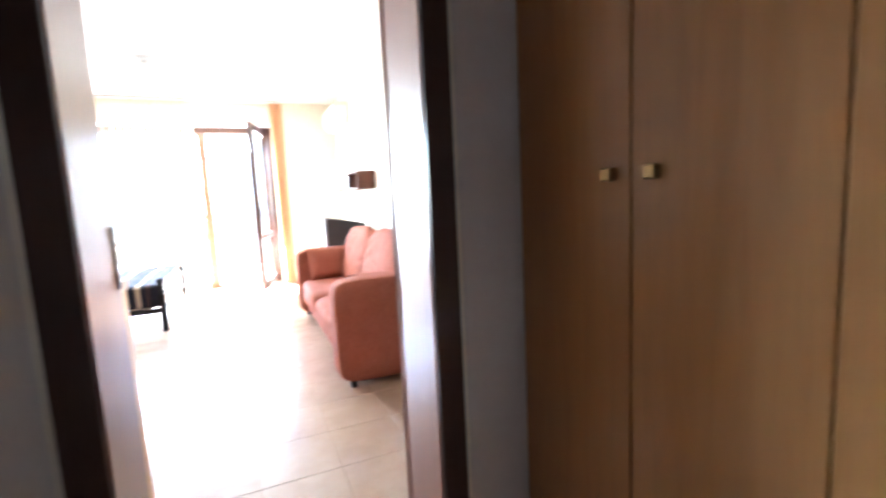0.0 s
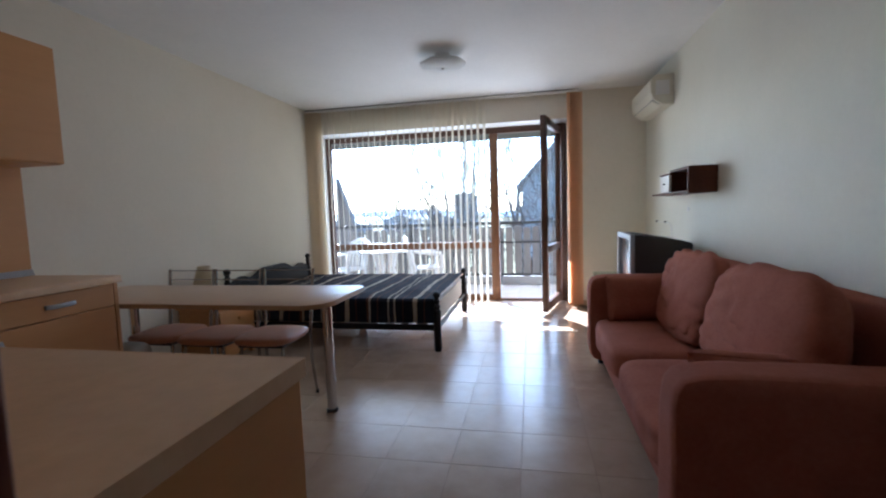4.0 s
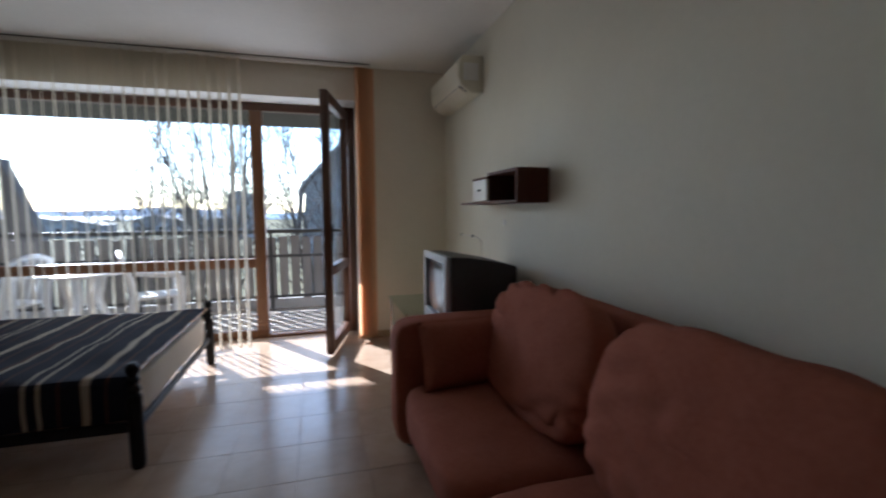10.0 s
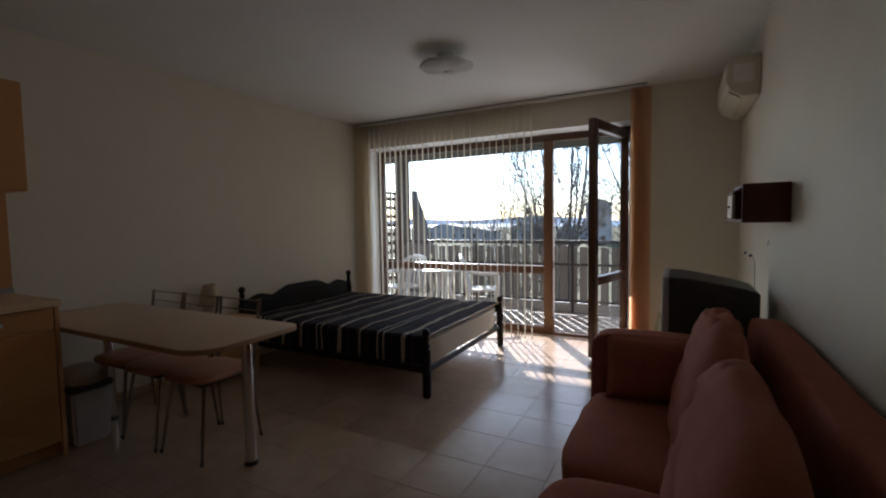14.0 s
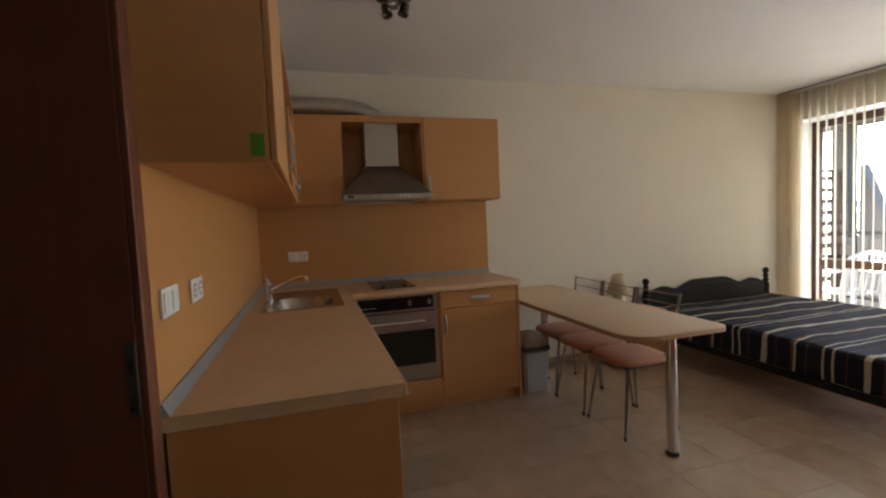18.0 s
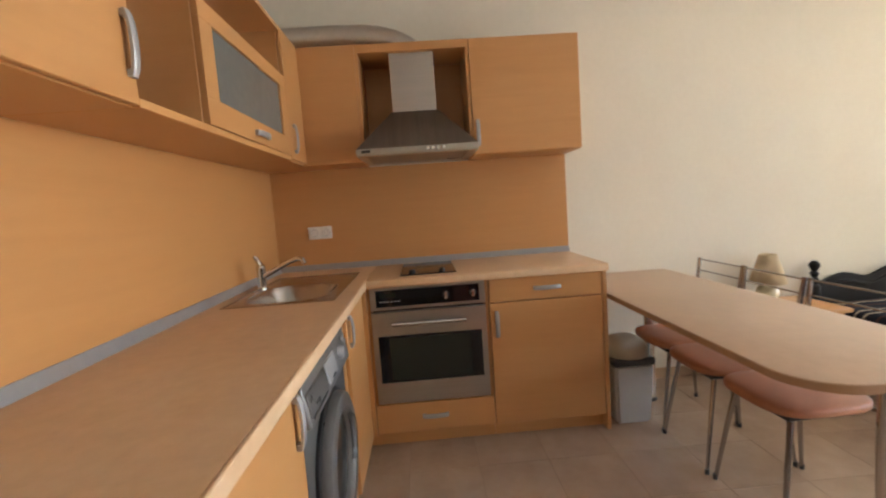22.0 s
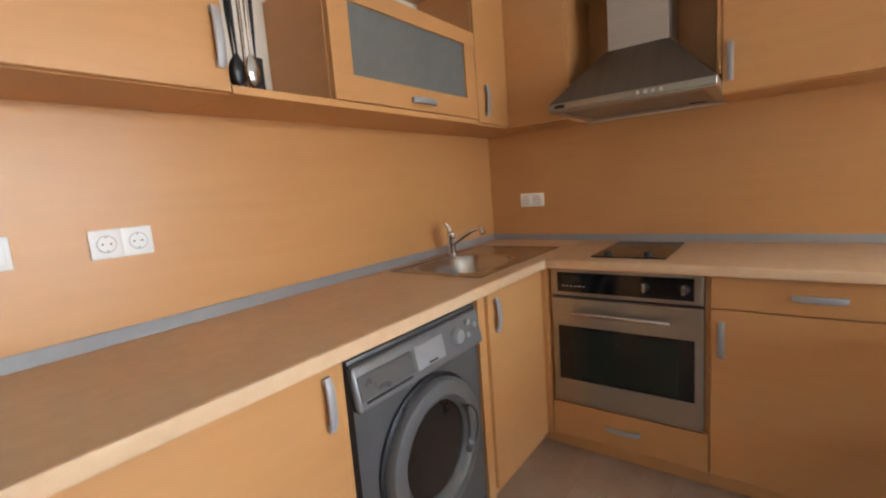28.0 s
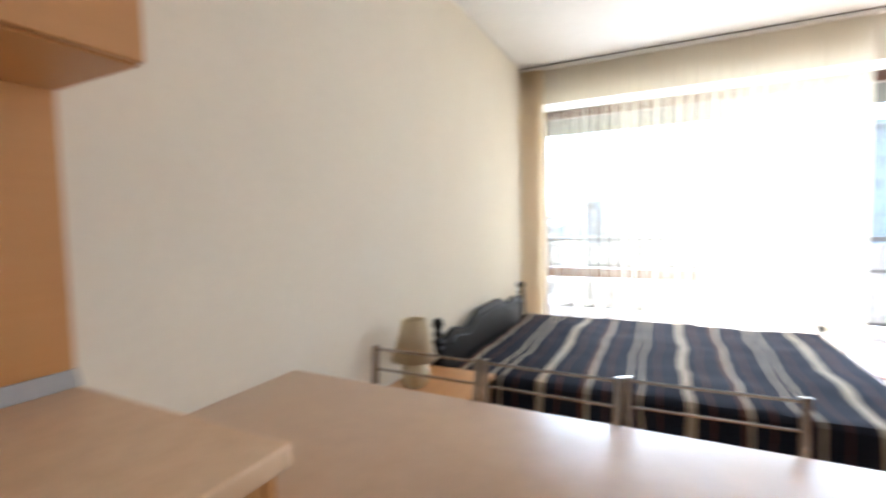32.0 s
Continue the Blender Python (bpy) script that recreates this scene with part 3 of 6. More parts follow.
part("handle", loc(bar_handle(bmesh.new(), (1.045, BF + FT, 0.778), Z_, Y_, 0.135)), M_GREYBAR, d, "bowed satin metal handle")
part("side_panel", loc(boxed(1.098, 0.02, 0, 1.146, BF + 0.004, ZB)), M_BEECH, c)
part("plinth", loc(boxed(0.545, 0.50, 0, 1.098, 0.545, ZK)), M_BEECH, c)
part("corner_post", loc(boxed(BF - 0.01, BF - 0.01, ZK + 0.003, 0.6225, 0.6235, ZB - 0.008)), M_BEECH, c)
# oven housing
OY0, OY1 = 0.622, 1.256
c, loc = cabinet("oven_cabinet", "beech laminate oven housing with a shallow drawer below", 0.02, OY0, 0, BF, OY1, ZB)
part("side_panel", loc(boxed(0.02, OY0, ZK, BF, OY0 + 0.016, ZB)), M_BEECH, c)
part("side_panel", loc(boxed(0.02, OY1 - 0.016, ZK, BF, OY1, ZB)), M_BEECH, c)
part("bottom_panel", loc(boxed(0.02, OY0 + 0.016, ZK, BF, OY1 - 0.016, 0.24)), M_BEECH, c)
d = part("drawer", loc(boxed(BF + 0.001, OY0 + 0.004, ZK + 0.003, BF + FT, OY1 - 0.002, 0.245, bevel=0.002)), M_BEECH, c)
part("handle", loc(bar_handle(bmesh.new(), (BF + FT, 0.937, 0.172), Y_, X_, 0.14)), M_GREYBAR, d, "bowed satin metal handle")
part("plinth", loc(boxed(0.05, 0.55, 0, 0.545, OY1, ZK)), M_BEECH, c)
# drawer unit
c, loc = cabinet("base_cabinet", "beech laminate base cabinet with one drawer above a door", 0.02, OY1, 0, BF, 1.885, ZB)
part("body", loc(boxed(0.02, OY1 + 0.002, ZK, BF - 0.002, 1.86, ZB)), M_BEECH, c)
part("end_panel", loc(boxed(0.02, 1.862, 0, BF + FT + 0.002, 1.884, ZB, bevel=0.0015)), M_BEECH, c)
d = part("drawer", loc(boxed(BF, OY1 + 0.003, 0.752, BF + FT, 1.859, ZB - 0.006, bevel=0.002)), M_BEECH, c)
part("handle", loc(bar_handle(bmesh.new(), (BF + FT, 1.565, 0.812), Y_, X_, 0.145)), M_GREYBAR, d, "bowed satin metal handle")
d = part("door", loc(boxed(BF, OY1 + 0.003, ZK + 0.003, BF + FT, 1.859, 0.747, bevel=0.002)), M_BEECH, c)
part("handle", loc(bar_handle(bmesh.new(), (BF + FT, 1.293, 0.635), Z_, X_, 0.14)), M_GREYBAR, d, "bowed satin metal handle")
part("plinth", loc(boxed(0.05, OY1 + 0.002, 0, 0.545, 1.86, ZK)), M_BEECH, c)

# worktop, one L-shaped board with a cut-out for the bowl
w = thing("worktop", "speckled beige laminate L-shaped kitchen worktop", "worktop", (0, 0, ZB))
bm = bmesh.new()
SX0, SX1, SY0, SY1 = 0.56, 1.035, 0.14, 0.51
box(bm, 0.002, 0.6245, ZB, 0.642, 1.886, ZT, 0.008, 3)
part("board", turned(bm, Matrix.Translation((0, 0, -ZB))), M_TOP, w)
bm = bmesh.new()
xs, ys = (0.002, SX0, SX1, 2.437), (0.002, SY0, SY1, 0.624)
grid = [[bm.verts.new((x, y, ZT)) for y in ys] for x in xs]
for i in range(3):
    for j in range(3):
        if (i, j) != (1, 1):
            bm.faces.new((grid[i][j], grid[i + 1][j], grid[i + 1][j + 1], grid[i][j + 1]))
ext = bmesh.ops.extrude_face_region(bm, geom=list(bm.faces))
bmesh.ops.translate(bm, vec=(0, 0, ZB + 0.001 - ZT), verts=[g_ for g_ in ext["geom"] if isinstance(g_, bmesh.types.BMVert)])
bmesh.ops.recalc_face_normals(bm, faces=bm.faces)
part("board", turned(bm, Matrix.Translation((0, 0, -ZB))), M_TOP, w)
bm = bmesh.new()
box(bm, 0.642, 0.6238, ZB + 0.001, 2.437, 0.634, ZT + 0.0003, 0.004, 3)
part("front_edge", turned(bm, Matrix.Translation((0, 0, -ZB))), M_TOP, w)
# backsplash and sealing strip
solid("backsplash", boxed(0.012, 0.0, ZT + 0.002, 2.442, 0.012, 1.545), M_BEECH_H, "beech laminate backsplash panel on the long kitchen wall", "backsplash", "structure")
solid("backsplash", boxed(0.0, 0.012, ZT + 0.002, 0.012, 1.884, 1.545), M_BEECH_H, "beech laminate backsplash panel behind the hob", "backsplash", "structure")
st = thing("sealing_strip", "grey plastic sealing strip where worktop meets backsplash", "trim strip", (0, 0, ZT), kind="structure")
for a in ((0.034, 0.0125, 2.441, 0.034), (0.0125, 0.0125, 0.034, 1.884)):
    bm = boxed(a[0], a[1], 0.001, a[2], a[3], 0.036)
    for v in bm.verts:
        if v.co.z > 0.03:
            if a[0] > 0.03:
                v.co.y = min(v.co.y, 0.018)
            else:
                v.co.x = min(v.co.x, 0.018)
    part("strip", bm, M_ALUSTRIP, st)

# sink
s_ = thing("sink", "stainless steel inset sink with a round bowl and drainer", "sink", (0.7, 0.33, ZT))
SM = Matrix.Translation((-0.7, -0.33, -ZT))
def ring(r, z, n=36, cx=0.80, cy=0.325, ex=1.0):
    out = []
    for i in range(n):
        a = 2 * math.pi * i / n
        c, s = math.cos(a), math.sin(a)
        q = (abs(c) ** 3.4 + abs(s) ** 3.4) ** (-1 / 3.4)
        out.append((cx + r * ex * c * q, cy + r * s * q, z))
    return out
bm = bmesh.new()
loops = [[bm.verts.new(p) for p in ring(r, z, ex=1.22)] for r, z in ((0.186, ZT + 0.004), (0.180, ZT + 0.001), (0.172, ZT - 0.02), (0.155, ZT - 0.13), (0.12, ZT - 0.15), (0.03, ZT - 0.155))]
for a, b in zip(loops, loops[1:]):
    for i in range(36):
        bm.faces.new((a[i], a[(i + 1) % 36], b[(i + 1) % 36], b[i]))
bm.faces.new(loops[-1])
part("bowl", turned(bm, SM), M_DECK, s_)
bm = bmesh.new()
outer = [bm.verts.new(p) for p in [(0.30, 0.10, ZT + 0.003), (1.06, 0.10, ZT + 0.003), (1.06, 0.555, ZT + 0.003), (0.30, 0.555, ZT + 0.003)]]
inner = [bm.verts.new(p) for p in ring(0.187, ZT + 0.004, ex=1.22)]
es = [bm.edges.new((outer[i], outer[(i + 1) % 4])) for i in range(4)] + [bm.edges.new((inner[i], inner[(i + 1) % 36])) for i in range(36)]
bmesh.ops.triangle_fill(bm, use_beauty=True, edges=es)
part("deck", turned(bm, SM), M_DECK, s_, smooth=False)
bm = bmesh.new()
box(bm, 0.296, 0.096, ZT + 0.0005, 1.064, 0.103, ZT + 0.005, 0.001)
box(bm, 0.296, 0.552, ZT + 0.0005, 1.064, 0.559, ZT + 0.005, 0.001)
box(bm, 0.296, 0.103, ZT + 0.0005, 0.303, 0.552, ZT + 0.005, 0.001)
box(bm, 1.057, 0.103, ZT + 0.0005, 1.064, 0.552, ZT + 0.005, 0.001)
part("rim", turned(bm, SM), M_DECK, s_)
bm = bmesh.new()
for i in range(7):
    box(bm, 0.33, 0.20 + i * 0.045, ZT + 0.003, 0.53, 0.208 + i * 0.045, ZT + 0.0042, 0.0005)
part("drainer_ribs", turned(bm, SM), M_DECK, s_)
bm = bmesh.new()
lathe(bm, [(0.032, 0), (0.032, 0.004), (0.018, 0.006), (0.0, 0.004)], (0.80, 0.325, ZT - 0.154), 16)
part("drain", turned(bm, SM), M_CHROME, s_)
# tap
tp = thing("kitchen_tap", "chrome single-lever kitchen mixer tap beside the sink", "tap", (0.62, 0.115, ZT + 0.004))
part("base", lathe(bmesh.new(), [(0.027, 0), (0.027, 0.006), (0.022, 0.01), (0.021, 0.085), (0.023, 0.09), (0.022, 0.115), (0.012, 0.125), (0, 0.126)]), M_CHROME, tp)
part("spout", tube(bmesh.new(), [(0, 0.01, 0.06), (0.03, 0.085, 0.095), (0.055, 0.16, 0.13), (0.07, 0.21, 0.145), (0.077, 0.233, 0.14), (0.08, 0.242, 0.12)], [0.014, 0.013, 0.012, 0.012, 0.013, 0.013], 12), M_CHROME, tp)
part("lever", tube(bmesh.new(), [(0, 0, 0.115), (0.004, -0.006, 0.135), (0.010, -0.014, 0.155), (0.020, -0.022, 0.166)], [0.016, 0.012, 0.010, 0.007], 10), M_CHROME, tp)

# hob
hb = thing("hob", "black ceramic two-zone hob set in the worktop", "hob", (0.32, 0.952, ZT))
part("plate", boxed(-0.228, -0.15, 0.0005, 0.228, 0.15, 0.007, bevel=0.002), M_HOB, hb)
for x, r in ((-0.1, 0.075), (0.09, 0.09)):
    bm = bmesh.new()
    tube(bm, arc((x, 0, 0.0072), r, 0, 352, 40), 0.0008, 4, closed=True)
    part("cooking_zone", bm, M_IRON, hb)
for y in (-0.085, 0.075):
    part("knob", lathe(bmesh.new(), [(0.017, 0), (0.017, 0.01), (0.014, 0.018), (0.0, 0.019)], (0.195, y, 0.007), 20), M_KNOB, hb)

# oven
ov = thing("oven", "stainless steel built-in oven with black glass window", "oven", (BF, 0.939, 0.25))
ov_y0, ov_y1 = 0.641 - 0.939, 1.237 - 0.939
part("body", boxed(-0.5, ov_y0 + 0.01, 0.002, 0.0, ov_y1 - 0.01, 0.605), M_IRON, ov)
part("control_panel", boxed(0.001, ov_y0, 0.506, 0.022, ov_y1, 0.622, bevel=0.002), M_STEEL, ov)
part("control_glass", boxed(0.022, ov_y0 + 0.03, 0.522, 0.0245, ov_y1 - 0.03, 0.61, bevel=0.001), M_BLACKGLASS, ov, "black glass control strip")
d = part("door", boxed(0.001, ov_y0, 0.004, 0.024, ov_y1, 0.494, bevel=0.003), M_STEEL, ov)
part("window", boxed(0.024, ov_y0 + 0.028, 0.118, 0.0265, ov_y1 - 0.028, 0.368, bevel=0.001), M_BLACKGLASS, d, "black oven glass")
bm = boxed(0.0266, ov_y0 + 0.085, 0.132, 0.027, ov_y1 - 0.085, 0.355)
part("inner_window", bm, M_OVENPANE, d, "slightly lighter inner pane")
bm = bmesh.new()
rod(bm, (0.058, -0.19, 0.435), (0.058, 0.19, 0.435), 0.0095, seg=14)
for y in (-0.165, 0.165):
    rod(bm, (0.022, y, 0.435), (0.058, y, 0.435), 0.006)
part("handle", bm, M_CHROME, d, "thin steel bar handle")
for y in (0.095, 0.235):
    k = part("knob", lathe(bmesh.new(), [(0.019, 0), (0.019, 0.004), (0.013, 0.006), (0.012, 0.022), (0, 0.023)], m=Matrix.Rotation(radians(90), 4, "Y"), seg=20, at=(0.0245, y, 0.566)), M_BLACK, ov)
    part("pointer", boxed(0.046, y - 0.007, 0.550, 0.052, y + 0.007, 0.584, bevel=0.002), M_CHROME, k, "silver knob grip")
bm = bmesh.new()
for i in range(6):
    box(bm, 0.0246, -0.245 + i * 0.018, 0.548, 0.0252, -0.235 + i * 0.018, 0.552)
part("symbols", bm, M_WHITEP, ov, "row of small white marks")
part("display", boxed(0.0246, -0.245, 0.572, 0.0252, -0.165, 0.595), M_OVENPANE, ov)

# washing machine
wm = thing("washing_machine", "silver-grey front-loading washing machine under the worktop", "washing machine", (1.462, 0.590, 0.0))
WZ = 0.462
bm = boxed(-0.295, -0.52, 0.012, 0.295, 0.0, 0.837)
bmesh.ops.delete(bm, geom=[f for f in bm.faces if f.normal.y > 0.9], context="FACES_ONLY")
hole = [bm.verts.new((0.168 * math.cos(2 * math.pi * i / 48), 0.0, WZ + 0.168 * math.sin(2 * math.pi * i / 48))) for i in range(48)]
es = [e for e in bm.edges if e.is_boundary] + [bm.edges.new((hole[i], hole[(i + 1) % 48])) for i in range(48)]
bmesh.ops.triangle_fill(bm, use_beauty=True, edges=es)
part("body", bm, M_WMBODY, wm, smooth=False)
part("top_panel", boxed(-0.297, -0.54, 0.838, 0.297, -0.004, 0.852, bevel=0.004, seg=2), M_WMBODY, wm)
def sloped(bm):
    """Leans a panel's face back towards its top, as the control panel does."""
    for v in bm.verts:
        if v.co.y > 0.012:
            v.co.y -= max(0, v.co.z - 0.72) * 0.14 + max(0, v.co.z - 0.80) * 0.25
    return bm
part("control_panel", sloped(boxed(-0.297, 0.0005, 0.715, 0.297, 0.03, 0.836, bevel=0.012, seg=4)), M_WMPANEL, wm)
part("drawer_front", sloped(boxed(0.075, 0.018, 0.744, 0.285, 0.0318, 0.808, bevel=0.0015)), M_WMDRAWER, wm)
# black bar drawn as the shadow line under the drawer
part("drawer_grip", boxed(0.09, 0.0285, 0.735, 0.27, 0.0300, 0.741), M_BLACK, wm)
part("display_field", sloped(boxed(-0.075, 0.018, 0.742, 0.06, 0.0322, 0.812, bevel=0.0015)), M_GREYBAR, wm, "pale rectangular label field")
part("badge", boxed(-0.03, 0.0290, 0.748, 0.01, 0.0305, 0.754), M_BLACK, wm, "small dark badge")
k = part("dial", lathe(bmesh.new(), [(0.026, 0), (0.024, 0.012), (0.02, 0.02), (0, 0.021)], m=Matrix.Rotation(radians(-90), 4, "X"), seg=24, at=(-0.15, 0.018, 0.780)), M_GREYBAR, wm)
for i, (x, z) in enumerate(((-0.215, 0.81), (-0.215, 0.765), (-0.255, 0.79))):
    part("button", lathe(bmesh.new(), [(0.011, 0), (0.010, 0.006), (0, 0.007)], m=Matrix.Rotation(radians(-90), 4, "X"), seg=14, at=(x, 0.018, z)), M_GREYBAR, wm)
FR = Matrix.Rotation(radians(-90), 4, "X")
part("gasket", lathe(bmesh.new(), [(0.168, 0.001), (0.150, -0.02), (0.150, -0.045), (0.172, -0.055)], m=FR, seg=48, at=(0, 0, WZ)), M_RUBBER, wm, "dark rubber door gasket")
drum = part("drum", lathe(bmesh.new(), [(0.172, -0.055), (0.20, -0.062), (0.202, -0.30), (0.19, -0.325), (0.08, -0.335), (0.07, -0.31), (0.0, -0.30)], m=FR, seg=48, at=(0, 0, WZ)), M_DRUM, wm, "steel washing drum")
for i in range(3):
    a = radians(35 + 120 * i)
    part("drum_paddle", turned(boxed(-0.022, -0.30, 0.15, 0.022, -0.07, 0.2, bevel=0.012, seg=2), Matrix.Translation((0, 0, WZ)) @ Matrix.Rotation(a, 4, "Y")), M_GREYBAR, drum)
# black ring painted in for the shadow behind the porthole ring
part("door_seat", lathe(bmesh.new(), [(0.236, 0.0005), (0.236, 0.010), (0.222, 0.016), (0.20, 0.016)], m=FR, seg=56, at=(0, 0, WZ)), M_BLACK, wm, "black ring standing in for the shadow round the door")
dr = part("porthole", lathe(bmesh.new(), [(0.224, 0.012), (0.224, 0.030), (0.216, 0.043), (0.196, 0.050), (0.172, 0.048), (0.156, 0.034), (0.150, 0.012), (0.150, 0.004)], m=FR, seg=56, at=(0, 0, WZ)), M_WMRING, wm, "pale silver porthole ring")
gl = part("door_glass", lathe(bmesh.new(), [(0.150, 0.022), (0.140, 0.014), (0.128, -0.02), (0.105, -0.05), (0.06, -0.066), (0.0, -0.07)], m=FR, seg=48, at=(0, 0, WZ)), M_PORTGLASS, dr, "dark bowl-shaped door glass")
bm = bmesh.new()
ins = [(-0.156 * math.cos(radians(d_)), 0.0375, WZ + 0.156 * math.sin(radians(d_))) for d_ in range(-30, 41, 7)]
out_ = [(-(0.160 + 0.036 * math.sin(radians((d_ + 30) / 70 * 180))) * math.cos(radians(d_)), 0.0515, WZ + (0.160 + 0.036 * math.sin(radians((d_ + 30) / 70 * 180))) * math.sin(radians(d_))) for d_ in range(-30, 41, 7)]
iv, ov_ = [bm.verts.new(p) for p in ins], [bm.verts.new(p) for p in out_]
for k in range(len(iv) - 1):
    bm.faces.new((iv[k], iv[k + 1], ov_[k + 1], ov_[k]))
r_ = bmesh.ops.extrude_face_region(bm, geom=list(bm.faces))
bmesh.ops.translate(bm, vec=(0, -0.006, 0), verts=[g_ for g_ in r_["geom"] if isinstance(g_, bmesh.types.BMVert)])
bmesh.ops.recalc_face_normals(bm, faces=bm.faces)
part("grip_recess", bm, M_BLACK, dr, "dark finger recess in the door ring")
part("kick_panel", boxed(-0.29, 0.0005, 0.014, 0.29, 0.006, 0.11, bevel=0.002), M_WMBODY, wm)
for x in (-0.25, 0.25):
    for y in (-0.47, -0.05):
        part("foot", lathe(bmesh.new(), [(0.02, 0), (0.02, 0.012), (0.01, 0.013)], (x, y, 0), 12), M_BLACK, wm)

# upper units on the long wall
ZU0, ZU1, UF = 1.545, 2.182, 0.307
c, loc = cabinet("wall_cabinet", "beech laminate wall cabinet with a wide door above switches", 1.815, 0.0, ZU0, 2.437, UF, ZU1)
part("body", loc(boxed(1.812, 0.0125, ZU0, 2.437, UF, ZU1, bevel=0.0015)), M_BEECH, c)
d = part("door", loc(boxed(1.815, UF + 0.002, ZU0 + 0.003, 2.436, UF + FT + 0.002, ZU1 - 0.002, bevel=0.002)), M_BEECH, c)
part("handle", loc(bar_handle(bmesh.new(), (1.838, UF + FT + 0.002, 1.675), Z_, Y_, 0.145)), M_GREYBAR, d, "bowed satin metal handle")
c, loc = cabinet("open_wall_shelf", "beech laminate open wall shelf between the wall cabinets", 0.62, 0.0, ZU0, 1.812, UF, ZU1)
part("bottom_board", loc(boxed(0.62, 0.0125, ZU0, 1.8115, UF + FT, ZU0 + 0.022, bevel=0.0015)), M_BEECH, c)
part("top_board", loc(boxed(0.62, 0.002, ZU1 - 0.02, 1.8115, UF + FT, ZU1, bevel=0.0015)), M_BEECH, c)
c, loc = cabinet("flap_cabinet", "beech laminate cabinet with frosted glass flap door", 0.625, 0.002, ZU0 + 0.023, 1.475, UF, 1.95)
part("body", loc(boxed(0.625, 0.002, ZU0 + 0.023, 1.475, UF, 1.948, bevel=0.0015)), M_BEECH, c)
z0, z1 = ZU0 + 0.024, 1.946
d = part("flap_frame", loc(boxed(0.627, UF + 0.001, z0, 1.473, UF + FT + 0.004, z0 + 0.085, bevel=0.001)), M_BEECH, c)
part("frame_rail", loc(boxed(0.627, UF + 0.001, z1 - 0.06, 1.473, UF + FT + 0.004, z1, bevel=0.001)), M_BEECH, d)
part("frame_stile", loc(boxed(0.627, UF + 0.001, z0 + 0.085, 0.71, UF + FT + 0.004, z1 - 0.06, bevel=0.001)), M_BEECH, d)
part("frame_stile", loc(boxed(1.388, UF + 0.001, z0 + 0.085, 1.473, UF + FT + 0.004, z1 - 0.06, bevel=0.001)), M_BEECH, d)
part("frosted_pane", loc(boxed(0.71, UF + 0.003, z0 + 0.085, 1.388, UF + 0.012, z1 - 0.06)), M_FROST, d, "grey-green frosted glass")
part("handle", loc(bar_handle(bmesh.new(), (1.03, UF + FT + 0.004, z0 + 0.036), X_, Y_, 0.145)), M_GREYBAR, d, "bowed satin metal handle")
c, loc = cabinet("corner_wall_cabinet", "beech laminate corner wall cabinet with a narrow door", 0.0, 0.0, ZU0, 0.62, UF, ZU1)
part("body", loc(boxed(0.0125, 0.0125, ZU0, 0.6185, UF, ZU1, bevel=0.0015)), M_BEECH, c)
d = part("door", loc(boxed(0.332, UF + 0.002, ZU0 + 0.01, 0.6175, UF + FT + 0.002, ZU1 - 0.002, bevel=0.002)), M_BEECH, c)
part("handle", loc(bar_handle(bmesh.new(), (0.548, UF + FT + 0.002, 1.66), Z_, Y_, 0.145)), M_GREYBAR, d, "bowed satin metal handle")
part("side_front", loc(boxed(0.0125, UF + 0.001, ZU0, 0.325, 0.636, ZU1, bevel=0.0015)), M_BEECH, c)
# hood niche and right wall unit
c, loc = cabinet("hood_niche", "beech laminate niche around the cooker hood chimney", 0.0, 0.637, ZU0, 0.325, 1.264, ZU1)
part("side_panel", loc(boxed(0.0125, 0.637, ZU0 + 0.08, 0.322, 0.652, ZU1, bevel=0.001)), M_BEECH, c)
part("side_panel", loc(boxed(0.0125, 1.248, ZU0 + 0.08, 0.322, 1.263, ZU1, bevel=0.001)), M_BEECH, c)
part("top_board", loc(boxed(0.0125, 0.652, ZU1 - 0.045, 0.322, 1.248, ZU1, bevel=0.001)), M_BEECH, c)
part("back_board", loc(boxed(0.002, 0.652, ZU0 + 0.01, 0.012, 1.248, ZU1 - 0.045)), M_BEECH, c)
c, loc = cabinet("wall_cabinet", "beech laminate wall cabinet with a single door beside the hood", 0.0, 1.265, ZU0, 0.325, 1.885, ZU1)
part("body", loc(boxed(0.0, 1.265, ZU0, UF, 1.884, ZU1, bevel=0.0015)), M_BEECH, c)
d = part("door", loc(boxed(UF + 0.002, 1.266, ZU0 + 0.004, UF + FT + 0.002, 1.884, ZU1 - 0.002, bevel=0.002)), M_BEECH, c)
part("handle", loc(bar_handle(bmesh.new(), (UF + FT + 0.002, 1.293, 1.665), Z_, X_, 0.145)), M_GREYBAR, d, "bowed satin metal handle")
# cooker hood
hd = thing("cooker_hood", "stainless steel pyramid chimney cooker hood above the hob", "cooker hood", (0.013, 0.947, 1.535))
HL = lambda bm: turned(bm, Matrix.Translation((-0.013, -0.947, -1.535)))
part("chimney", HL(boxed(0.03, 0.822, 1.80, 0.285, 1.070, ZU1 + 0.01, bevel=0.002)), M_CHIMNEY, hd, "pale steel chimney cover")
bm = bmesh.new()
base = [(0.013, 0.628), (0.516, 0.628), (0.516, 1.266), (0.013, 1.266)]
top = [(0.02, 0.815), (0.292, 0.815), (0.292, 1.077), (0.02, 1.077)]
lo = [bm.verts.new((x, y, 1.592)) for x, y in base]
N = 6
prev = lo
